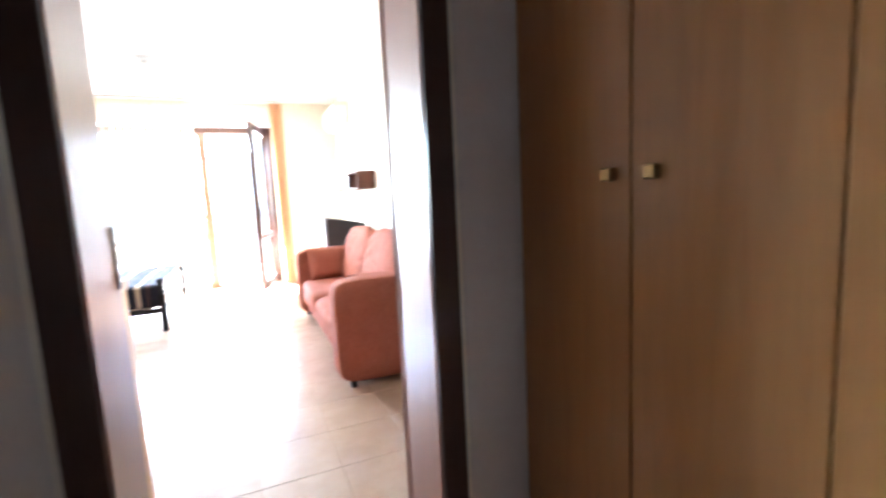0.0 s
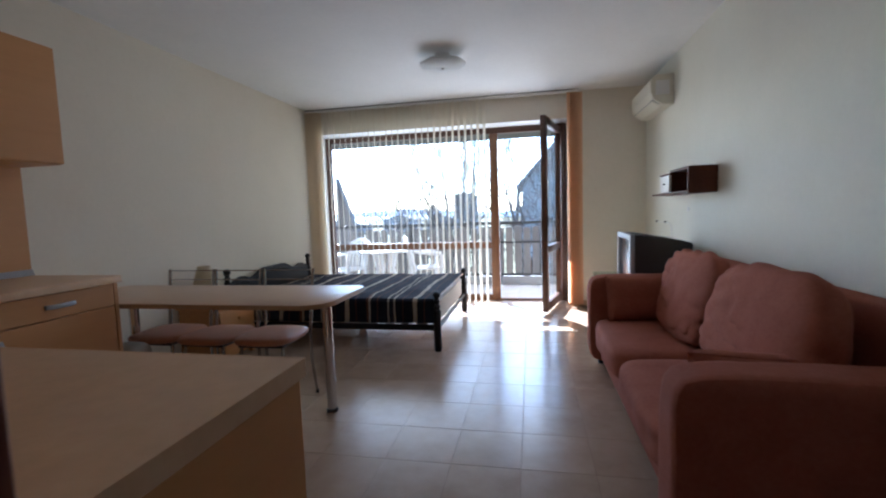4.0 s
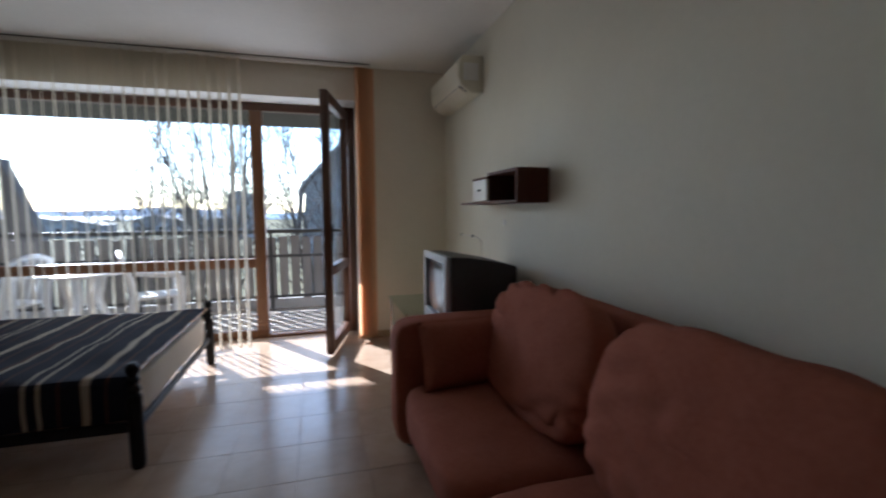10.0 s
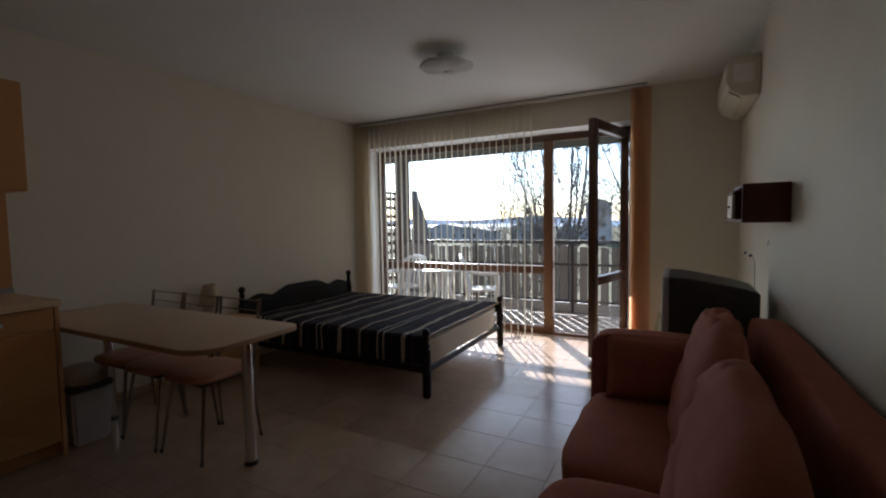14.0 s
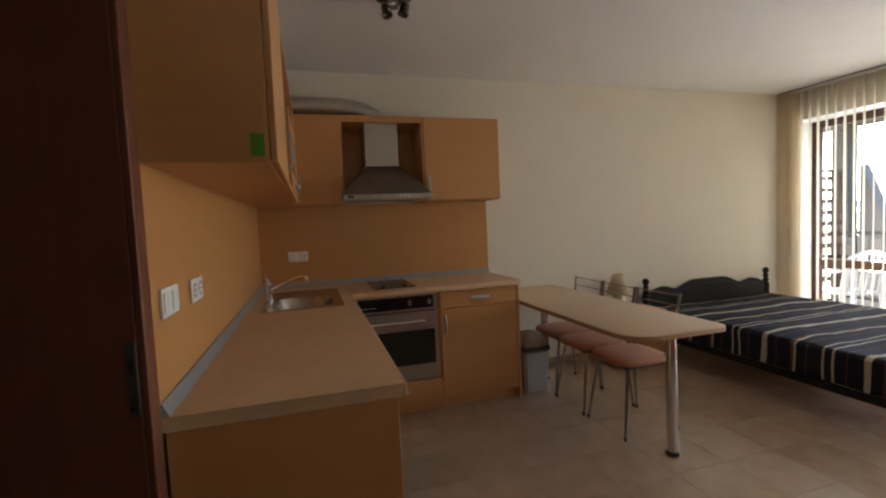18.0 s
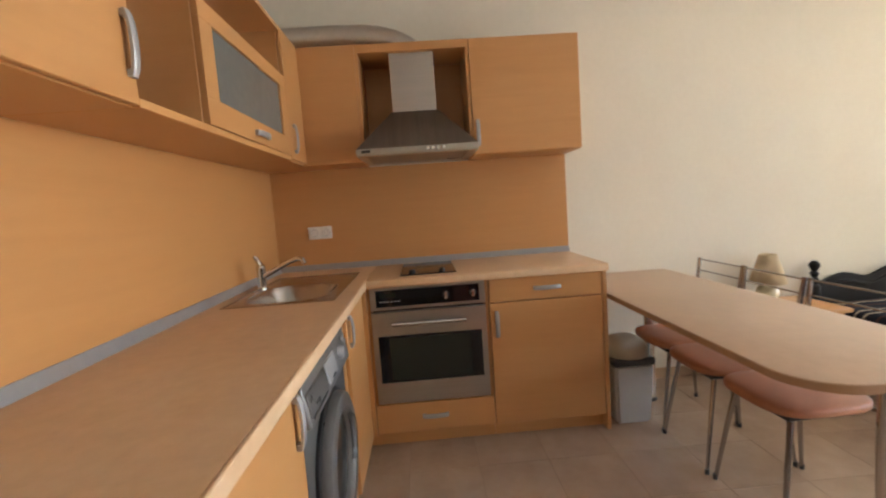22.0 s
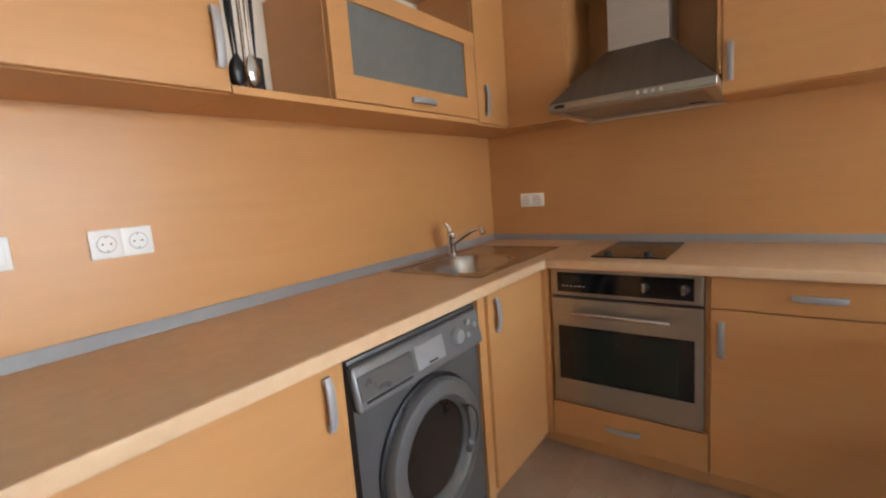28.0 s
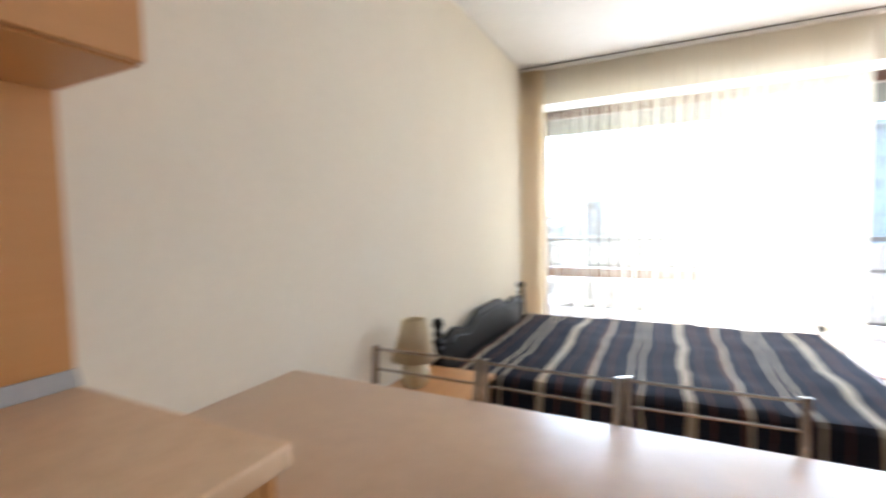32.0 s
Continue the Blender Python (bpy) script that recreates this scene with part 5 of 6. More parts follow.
# ---- vertical blinds ----
M_SLAT = fabric("cream_blind_fabric", W(0.72, 0.66, 0.54), W(0.78, 0.72, 0.60))
M_SLATB = fabric("beige_blind_fabric", W(0.76, 0.65, 0.47), W(0.81, 0.70, 0.52))
M_SLATO = fabric("orange_blind_fabric", W(0.70, 0.43, 0.25), W(0.76, 0.49, 0.30))
YB = 5.355
vb = thing("vertical_blind", "cream vertical fabric blind, slats turned open", "blind", (0, YB, 0))
part("head_rail", boxed(0.005, -0.022, ZC - 0.034, 3.47, 0.022, ZC - 0.009, bevel=0.003), M_WHITEP, vb)
# the shaded gap above the rail is made as a dark strip
part("mounting_channel", boxed(0.005, -0.020, ZC - 0.0088, 3.47, 0.020, ZC - 0.001), M_IRON, vb, "dark strip for the shadow gap between rail and ceiling")
def slat_mesh(name, m):
    bm = bmesh.new()
    n = 6
    rows = []
    for z in (0.035, 0.9, 1.75, ZC - 0.034):
        rows.append([bm.verts.new(((i / n - 0.5) * 0.089, 0.006 * (1 - (2 * i / n - 1) ** 2), z)) for i in range(n + 1)])
    for a, b in zip(rows, rows[1:]):
        for i in range(n):
            bm.faces.new((a[i], a[i + 1], b[i + 1], b[i]))
    box(bm, -0.043, -0.001, 0.035, 0.043, 0.009, 0.06)
    return finish(name, bm, m)
mesh_c, mesh_b, mesh_o = slat_mesh("slat", M_SLAT), slat_mesh("slat", M_SLATB), slat_mesh("slat", M_SLATO)
rnd = random.Random(5)
for i in range(11):
    o = new("slat", mesh_b)
    o.parent = vb
    o.matrix_basis = pose(0.026 + i * 0.0155, 0, 0, 0, 0, 62 + rnd.uniform(-6, 6))
for i in range(28):
    o = new("slat", mesh_c)
    o.parent = vb
    o.matrix_basis = pose(0.235 + i * 0.0785, 0, 0, 0, 0, 112 + rnd.uniform(-4, 4))
for i in range(6):
    o = new("slat", mesh_o)
    o.parent = vb
    o.matrix_basis = pose(3.368 + i * 0.02, 0, 0, 0, 0, 28 + rnd.uniform(-8, 8))

# ---- bed ----
bd = thing("bed", "black lacquered wooden double bed with turned posts", "bed", (1.07, 4.3, 0))
BL = Matrix.Translation((-1.07, -4.3, 0))
BY0, BY1, BX0, BX1 = 3.515, 5.075, 0.062, 2.09
def turned_post(x, y, h, r=0.034):
    prof = [(r * 0.8, 0), (r, 0.02), (r, h - 0.17), (r * 0.62, h - 0.155), (r * 0.95, h - 0.135), (r * 0.55, h - 0.11), (r * 0.85, h - 0.085), (r * 0.5, h - 0.07), (r * 0.95, h - 0.04), (r * 0.9, h - 0.02), (r * 0.45, h - 0.003), (0, h)]
    return turned(lathe(bmesh.new(), prof, (x, y, 0), 22), BL)
for x, y, h in ((BX0, BY0, 0.735), (BX0, BY1, 0.735), (BX1, BY0, 0.53), (BX1, BY1, 0.53)):
    part("post", turned_post(x, y, h), M_BED, bd)
bm = bmesh.new()
n = 40
lo, hi = [], []
for i in range(n + 1):
    u = i / n
    y = BY0 + 0.03 + (BY1 - BY0 - 0.06) * u
    v = abs(2 * u - 1)
    z = 0.605 + 0.075 * min(1, max(0, (0.52 - v) / 0.24)) ** 0.8 + 0.034 * math.exp(-((v - 0.76) / 0.13) ** 2) - 0.02 * max(0, v - 0.9) / 0.1
    lo.append((y, 0.33)), hi.append((y, z))
A = [[bm.verts.new((xx, y, z)) for y, z in lo] for xx in (BX0 - 0.013, BX0 + 0.013)]
B = [[bm.verts.new((xx, y, z)) for y, z in hi] for xx in (BX0 - 0.013, BX0 + 0.013)]
for i in range(n):
    bm.faces.new((A[0][i], A[0][i + 1], B[0][i + 1], B[0][i]))
    bm.faces.new((A[1][i], B[1][i], B[1][i + 1], A[1][i + 1]))
    bm.faces.new((B[0][i], B[0][i + 1], B[1][i + 1], B[1][i]))
    bm.faces.new((A[0][i], A[1][i], A[1][i + 1], A[0][i + 1]))
for i in (0, n):
    bm.faces.new((A[0][i], B[0][i], B[1][i], A[1][i]))
part("headboard", turned(bm, BL), M_BED, bd, "scalloped black headboard")
bm = bmesh.new()
tube(bm, [(BX0 + 0.02, y, z - 0.05) for y, z in hi[2:-2]], 0.009, 8)
part("headboard_moulding", turned(bm, BL), M_BED, bd)
part("side_rail", turned(boxed(BX0, BY0 - 0.015, 0.185, BX1, BY0 + 0.015, 0.235, bevel=0.004), BL), M_BED, bd)
part("side_rail", turned(boxed(BX0, BY1 - 0.015, 0.185, BX1, BY1 + 0.015, 0.235, bevel=0.004), BL), M_BED, bd)
part("foot_rail", turned(boxed(BX1 - 0.012, BY0 + 0.03, 0.185, BX1 + 0.012, BY1 - 0.03, 0.225, bevel=0.004), BL), M_BED, bd)
part("centre_leg", turned(boxed(1.05, 4.27, 0, 1.11, 4.33, 0.2, bevel=0.003), BL), M_BED, bd)
for i in range(12):
    part("bed_slat", turned(boxed(0.14 + i * 0.16, BY0 + 0.02, 0.205, 0.22 + i * 0.16, BY1 - 0.02, 0.222), BL), M_WARD, bd)
M_MATT = varied("cream_mattress_ticking", [(0.3, W(0.60, 0.54, 0.44)), (0.7, W(0.66, 0.60, 0.50))], 40, rough=0.9, spec=0.1, bump_by=0.2)
mt = thing("mattress", "cream mattress under the striped bedspread", "mattress", (1.07, 4.295, 0.222))
part("cover", soft_box((1.975, 1.50, 0.215), 20, 10, 0.0, 0, Matrix.Translation((0.03, 0, 0.1085))), M_MATT, mt)
# bedspread
M_SPREAD = mat("striped_bedspread", W(0.02, 0.02, 0.03), 0.9, spec=0.1)
v = coords(M_SPREAD)
sx = node(M_SPREAD, "ShaderNodeSeparateXYZ")
link(M_SPREAD, v, sx.inputs[0])
nz = node(M_SPREAD, "ShaderNodeTexNoise", Scale=2.0, Detail=2.0)
link(M_SPREAD, v, nz.inputs["Vector"])
md = node(M_SPREAD, "ShaderNodeMath")
md.operation = "WRAP"
md.inputs[1].default_value, md.inputs[2].default_value = 0.64, 0.0
of = node(M_SPREAD, "ShaderNodeMath")
of.operation = "SUBTRACT"
of.inputs[1].default_value = 0.2125
wander = node(M_SPREAD, "ShaderNodeMath")
wander.operation = "MULTIPLY_ADD"
wander.inputs[1].default_value = 0.085
link(M_SPREAD, nz.outputs["Fac"], wander.inputs[0])
link(M_SPREAD, sx.outputs[0], wander.inputs[2])
link(M_SPREAD, wander.outputs[0], of.inputs[0])
link(M_SPREAD, of.outputs[0], md.inputs[0])
dv = node(M_SPREAD, "ShaderNodeMath")
dv.operation = "DIVIDE"
dv.inputs[1].default_value = 0.64
link(M_SPREAD, md.outputs[0], dv.inputs[0])
NV, CR, BR = W(0.018, 0.019, 0.028), W(0.42, 0.36, 0.28), W(0.10, 0.05, 0.035)
rp = node(M_SPREAD, "ShaderNodeValToRGB")
rp.color_ramp.interpolation = "CONSTANT"
stops = [(0.0, CR), (0.055, NV), (0.15, BR), (0.165, NV), (0.31, BR), (0.345, CR), (0.375, NV), (0.47, BR), (0.485, NV), (0.625, CR), (0.648, NV), (0.712, CR), (0.735, NV), (0.84, BR), (0.855, NV)]
els = rp.color_ramp.elements
while len(els) < len(stops):
    els.new(0.5)
for e, (pp, cc) in zip(els, stops):
    e.position, e.color = pp, (*cc, 1)
link(M_SPREAD, dv.outputs[0], rp.inputs["Fac"])
link(M_SPREAD, rp.outputs["Color"], M_SPREAD.node_tree.nodes["Principled BSDF"].inputs["Base Color"])
wv = node(M_SPREAD, "ShaderNodeTexNoise", Scale=220.0, Detail=3.0)
link(M_SPREAD, v, wv.inputs["Vector"])
bump(M_SPREAD, wv.outputs["Fac"], 0.4, 0.002)
bs = thing("bedspread", "dark navy woven bedspread with cream and brown stripes", "bedspread", (1.07, 4.295, 0.44))
bm = bmesh.new()
nx, ny = 60, 60
prof = []
total = 0.20 + 1.60 + 0.05
def spread_point(u, s):
    """u along the bed, s across from the hanging hem."""
    x = -0.93 + 1.945 * u
    if s < 0.20:
        y, z = -0.79 - 0.004 * math.sin(17 * x) - (0.010 + 0.014 * noise.noise(Vector((x * 5, 0, 1)))) * (0.20 - s) / 0.20, 0.012 - (0.20 - s)
    else:
        y, z = -0.79 + (s - 0.20), 0.018
        if s < 0.23:
            z -= (0.23 - s) * 0.25
        if y > 0.77:
            z -= (y - 0.77) * 1.2
            y = 0.77 + (y - 0.77) * 0.3
    w = noise.noise(Vector((x * 2.6, y * 2.6, 3))) * 0.016 + noise.noise(Vector((x * 9, y * 7, 5))) * 0.006
    return Vector((x, y, z + (w if s > 0.2 else w * 0.3)))
G = [[bm.verts.new(spread_point(i / nx, total * j / ny)) for j in range(ny + 1)] for i in range(nx + 1)]
for i in range(nx):
    for j in range(ny):
        bm.faces.new((G[i][j], G[i + 1][j], G[i + 1][j + 1], G[i][j + 1]))
sp_o = part("cloth", bm, M_SPREAD, bs)
sm = sp_o.modifiers.new("thickness", "SOLIDIFY")
sm.thickness, sm.offset = 0.006, 1.0
part("hem", tube(bmesh.new(), [spread_point(i / nx, 0.0) + Vector((0, -0.002, 0.003)) for i in range(nx + 1)], 0.006, 6), M_SPREAD, bs, "rolled hem of the bedspread")
part("foot_hem", tube(bmesh.new(), [spread_point(1.0, 0.2 + 1.55 * j / 40) + Vector((0.002, 0, 0.004)) for j in range(41)], 0.007, 6), M_EDGE, bs, "brown bound foot edge")

# ---- nightstand and lamp ----
M_PINE = varied("honey_pine", [(0.3, W(0.44, 0.20, 0.06)), (0.55, W(0.52, 0.26, 0.09)), (0.8, W(0.58, 0.31, 0.12))], 8, stretch=(4, 0.5, 4), rough=0.4, bump_by=0.04)
ns = thing("nightstand", "honey pine nightstand with drawers beside the bed", "nightstand", (0.21, 3.18, 0))
part("body", boxed(-0.19, -0.24, 0.04, 0.17, 0.24, 0.47, bevel=0.003), M_PINE, ns)
part("top", boxed(-0.20, -0.265, 0.471, 0.20, 0.265, 0.497, bevel=0.006, seg=2), M_PINE, ns)
for z0, z1 in ((0.07, 0.25), (0.265, 0.445)):
    d = part("drawer", boxed(0.171, -0.225, z0, 0.188, 0.225, z1, bevel=0.004), M_PINE, ns)
    part("knob", lathe(bmesh.new(), [(0.008, 0), (0.008, 0.01), (0.016, 0.018), (0.014, 0.026), (0, 0.028)], m=Matrix.Rotation(radians(90), 4, "Y"), at=(0.188, 0, (z0 + z1) / 2), seg=16), M_PINE, d)
for x in (-0.17, 0.15):
    for y in (-0.215, 0.215):
        part("foot", boxed(x - 0.02, y - 0.02, 0, x + 0.02, y + 0.02, 0.04), M_PINE, ns)
M_CERAM = varied("cream_glazed_ceramic", [(0.3, W(0.66, 0.58, 0.38)), (0.7, W(0.72, 0.64, 0.44))], 8, rough=0.25)
M_SHADE = fabric("cream_lampshade", W(0.70, 0.60, 0.42), W(0.76, 0.66, 0.48))
tl = thing("table_lamp", "cream ceramic table lamp with a conical fabric shade", "table lamp", (0.13, 3.14, 0.497))
part("base", lathe(bmesh.new(), [(0.04, 0), (0.045, 0.008), (0.06, 0.03), (0.068, 0.06), (0.06, 0.095), (0.035, 0.12), (0.02, 0.135), (0.018, 0.15)], seg=28), M_CERAM, tl)
part("stem", rod(bmesh.new(), (0, 0, 0.15), (0, 0, 0.25), 0.006), M_BRASS, tl)
bm = bmesh.new()
r0 = [bm.verts.new((0.105 * math.cos(2 * math.pi * i / 32), 0.105 * math.sin(2 * math.pi * i / 32), 0.13)) for i in range(32)]
r1 = [bm.verts.new((0.05 * math.cos(2 * math.pi * i / 32), 0.05 * math.sin(2 * math.pi * i / 32), 0.315)) for i in range(32)]
for i in range(32):
    bm.faces.new((r0[i], r0[(i + 1) % 32], r1[(i + 1) % 32], r1[i]))
sh = part("shade", bm, M_SHADE, tl)
sm = sh.modifiers.new("thickness", "SOLIDIFY")
sm.thickness = 0.002
bm = bmesh.new()
for a in (0, 120, 240):
    rod(bm, (0, 0, 0.25), (0.05 * math.cos(radians(a)), 0.05 * math.sin(radians(a)), 0.31), 0.002, seg=6)
part("shade_spider", bm, M_BRASS, tl)

# ---- dining table and chairs ----
dt = thing("dining_table", "pale maple laminate peninsula table on chrome legs", "table", (0.92, 2.21, 0))
TX0, TX1, TY0, TY1 = 0.004, 1.845, 1.893, 2.525
out = [(TX0, TY0)] + [(x, y) for x, y, z in arc((TX1 - 0.16, TY0 + 0.16, 0), 0.16, -90, 0, 10)] + [(x, y) for x, y, z in arc((TX1 - 0.07, TY1 - 0.07, 0), 0.07, 0, 90, 6)] + [(TX0, TY1)]
DL = Matrix.Translation((-0.92, -2.21, 0))
part("tabletop", turned(slab(bmesh.new(), out, 0.722, 0.75, 0.003), DL), M_TABLE, dt)
out2 = [(0.92 + (x - 0.92) * 1.0012, 2.21 + (y - 2.21) * 1.003) for x, y in out]
bm = bmesh.new()
lo = [bm.verts.new((x, y, 0.7225)) for x, y in out2]
hi = [bm.verts.new((x, y, 0.7455)) for x, y in out2]
for i in range(len(out2) - 1):
    bm.faces.new((lo[i], lo[i + 1], hi[i + 1], hi[i]))
part("edge_band", turned(bm, DL), M_EDGE, dt, "brown edge band")
for x, y in ((1.67, 2.29), (0.30, 2.26)):
    lg = part("leg", turned(lathe(bmesh.new(), [(0.03, 0.02), (0.03, 0.70)], (x, y, 0), 24), DL), M_CHROME, dt)
    part("foot", turned(lathe(bmesh.new(), [(0.036, 0), (0.036, 0.012), (0.031, 0.022)], (x, y, 0), 24), DL), M_BLACK, lg)
    part("mounting_plate", turned(lathe(bmesh.new(), [(0.031, 0.695), (0.06, 0.712), (0.06, 0.722)], (x, y, 0), 24), DL), M_CHROME, lg)

ch = thing("dining_chair", "chrome tube dining chair with a salmon vinyl seat", "chair", (0.50, 2.345, 0), group="chairs under the table")
part("seat", soft_box((0.385, 0.40, 0.055), 3.6, 12, 0.0, 1, Matrix.Translation((0, -0.02, 0.458))), M_SEATP, ch, "padded salmon vinyl seat")
part("seat_pan", boxed(-0.15, -0.17, 0.418, 0.15, 0.13, 0.436, bevel=0.005), M_BLACK, ch)
for s in (-1, 1):
    part("front_leg", tube(bmesh.new(), [(s * 0.135, -0.145, 0.43), (s * 0.155, -0.175, 0.25), (s * 0.18, -0.212, 0.0)], [0.011, 0.010, 0.008], 10), M_CHAIR, ch)
    part("back_post", tube(bmesh.new(), [(s * 0.18, 0.19, 0.0), (s * 0.165, 0.165, 0.25), (s * 0.165, 0.168, 0.44), (s * 0.17, 0.19, 0.62), (s * 0.18, 0.225, 0.858)], [0.008, 0.010, 0.0115, 0.011, 0.010], 10), M_CHAIR, ch)
for z, y in ((0.848, 0.223), (0.785, 0.214), (0.72, 0.205)):
    part("back_rod", rod(bmesh.new(), (-0.178, y, z), (0.178, y, z), 0.0042, seg=8), M_CHAIR, ch)
for s in (-1, 1):
    for x_, y_ in ((s * 0.18, -0.212), (s * 0.18, 0.19)):
        part("foot_tip", lathe(bmesh.new(), [(0.0095, 0), (0.0105, 0.012), (0.0095, 0.024)], (x_, y_, 0), 10), M_BLACK, ch, "black rubber foot tip")
part("seat_support", rod(bmesh.new(), (-0.165, 0.166, 0.43), (0.165, 0.166, 0.43), 0.008, seg=8), M_CHAIR, ch)
for x in (0.877, 1.265):
    copy_thing(ch, pose(x, 2.345 + (0.008 if x > 1 else -0.006), 0, 0, 0, 1.5 if x > 1 else -1))

# ---- waste bin ----
wb = thing("waste_bin", "pale grey plastic swing-lid waste bin beside the cabinet", "waste bin", (0.47, 2.03, 0))
def taper(w0, d0, w1, d1, z0, z1, bev):
    bm = boxed(-0.5, -0.5, 0, 0.5, 0.5, 1)
    for v_ in bm.verts:
        t_ = v_.co.z
        v_.co = Vector((v_.co.x * (w0 + (w1 - w0) * t_), v_.co.y * (d0 + (d1 - d0) * t_), z0 + (z1 - z0) * t_))
    bmesh.ops.bevel(bm, geom=list(bm.edges), offset=bev, segments=3, affect="EDGES")
    return bm
M_BIN = varied("pale_grey_plastic", [(0.3, W(0.46, 0.45, 0.43)), (0.7, W(0.52, 0.51, 0.49))], 12, rough=0.5)
M_BINLID = varied("beige_plastic_lid", [(0.3, W(0.36, 0.32, 0.25)), (0.7, W(0.42, 0.38, 0.30))], 12, rough=0.5)
part("body", taper(0.20, 0.19, 0.24, 0.22, 0.0, 0.34, 0.014), M_BIN, wb)
part("collar", taper(0.25, 0.23, 0.25, 0.23, 0.335, 0.375, 0.008), M_TVDARK, wb, "dark grey collar")
bm = soft_box((0.24, 0.22, 0.20), 3.0, 10, 0, 0, Matrix.Translation((0, 0, 0.375)))
for v_ in bm.verts:
    v_.co.z = max(v_.co.z, 0.37)
part("lid", bm, M_BINLID, wb, "domed beige swing lid")

# ---- wardrobe in the hall ----
wd = thing("wardrobe", "tall oak veneer wardrobe in the entrance hall", "wardrobe", (WARD_X + 0.3, -1.2, 0))
WL = Matrix.Translation((-WARD_X - 0.3, 1.2, 0))
part("carcass", turned(boxed(WARD_X + 0.022, -2.30, 0.0, WARD_X + 0.59, -0.275, 2.5), WL), M_WARD, wd)
for i in range(5):
    y1 = -0.318 - 0.392 * i
    d = part("door", turned(boxed(WARD_X, y1 - 0.388, 0.09, WARD_X + 0.02, y1, 2.42, bevel=0.003), WL), M_WARD, wd)
    ky = y1 - 0.388 + 0.055 if i % 2 == 0 else y1 - 0.062
    part("knob", turned(boxed(WARD_X - 0.022, ky - 0.016, 1.194, WARD_X, ky + 0.016, 1.226, bevel=0.004), WL), M_BRASS, d, "small square metal knob")
part("side_strip", turned(boxed(WARD_X + 0.002, -0.316, 0.0, WARD_X + 0.021, -0.275, 2.5), WL), M_WARD, wd)

# ---- baseboards ----
M_BASE = varied("beige_ceramic_skirting", [(0.3, W(0.46, 0.33, 0.20)), (0.7, W(0.54, 0.40, 0.26))], 12, rough=0.35)
for a in ((0.0, 1.886, 0.0, 0.012, YW, 0.07), (XR - 0.012, 0.0, 0.0, XR, YW, 0.07), (WX1 + 0.002, YW - 0.012, 0.0, XR - 0.013, YW, 0.07), (0.0125, YW - 0.012, 0.0, WX0 - 0.002, YW, 0.07), (DX1 + 0.09, 0.0, 0, XR - 0.013, 0.012, 0.07)):
    solid("baseboard", boxed(*a, bevel=0.003), M_BASE, "beige skirting strip at the foot of the wall", "baseboard", "structure")

# ---- balcony ----
GZ = -5.5
YE = 7.42
solid("balcony_floor", boxed(-0.75, 5.9, -0.26, 4.9, YE, -0.056), M_GROUT, "concrete balcony slab under pale tiles", "balcony floor", "structure")
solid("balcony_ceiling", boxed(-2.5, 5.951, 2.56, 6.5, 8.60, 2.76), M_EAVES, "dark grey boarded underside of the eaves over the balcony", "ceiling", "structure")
solid("facade", boxed(-6, 5.9 - 0.002, 2.63, 9, 5.95, 4.4), M_SOFFIT, "grey stucco facade above the balcony", "wall", "structure")
bm = bmesh.new()
box(bm, -6, 5.9, -6, -0.2, 5.95, 2.63)
box(bm, XR + 0.1, 5.9, -6, 9, 5.95, 2.63)
box(bm, -0.2, 5.9, -6, XR + 0.1, 5.95, -0.26)
box(bm, -0.2, 5.9, -0.2, WX0 - 0.05, 5.93, 2.63)
box(bm, WX1 + 0.05, 5.9, -0.2, XR + 0.1, 5.93, 2.63)
solid("facade_lower", bm, M_SOFFIT, "grey stucco outer wall around the window", "wall", "structure")
def balustrade(z0, label):
    b_ = thing("railing", label, "railing", (2.0, YE - 0.07, z0))
    part("top_rail", boxed(-2.75, -0.035, 1.02, 2.9, 0.035, 1.07, bevel=0.004), M_IRON, b_)
    part("middle_rail", boxed(-2.75, -0.02, 0.70, 2.9, 0.0, 0.735, bevel=0.003), M_IRON, b_)
    part("lower_rail", boxed(-2.75, -0.02, 0.16, 2.9, 0.0, 0.195, bevel=0.003), M_IRON, b_)
    for x in (-2.7, -1.15, 0.38, 2.8):
        part("rail_post", boxed(x - 0.02, -0.042, 0, x + 0.02, -0.0205, 1.02), M_IRON, b_)
    me = finish("plank", boxed(-0.056, 0.0005, 0.15, 0.056, 0.018, 0.975, bevel=0.003), M_PLANK)
    x = -2.68
    i = 0
    while x < 2.85:
        o = new("plank", me)
        o.parent = b_
        o.matrix_basis = pose(x, 0, 0.012 * ((i * 7) % 3 - 1))
        x += 0.146
        i += 1
    return b_
solid("balcony_kerb", boxed(-0.75, YE - 0.05, -0.055, 4.9, YE, 0.085, bevel=0.006), M_SOFFIT, "pale low kerb along the balcony edge", "kerb", "structure")
balustrade(-0.055, "weathered wooden plank balcony railing with dark iron rails")
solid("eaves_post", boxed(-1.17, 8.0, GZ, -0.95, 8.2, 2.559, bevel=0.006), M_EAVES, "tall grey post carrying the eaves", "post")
ls = thing("lattice_screen", "dark wooden lattice screen at the side of the balcony", "screen", (-0.62, 6.9, -0.055))
for nm, a in (("frame", (-0.02, -0.45, 0, 0.02, -0.41, 1.9)), ("frame", (-0.02, 0.41, 0, 0.02, 0.45, 1.9)), ("frame", (-0.02, -0.41, 1.86, 0.02, 0.41, 1.9)), ("frame", (-0.02, -0.41, 0, 0.02, 0.41, 0.04))):
    part(nm, boxed(*a), M_WINDARK, ls)
for i in range(12):
    part("lattice_bar", boxed(-0.008, -0.41, 0.10 + i * 0.15, 0.0, 0.41, 0.16 + i * 0.15), M_WINDARK, ls)
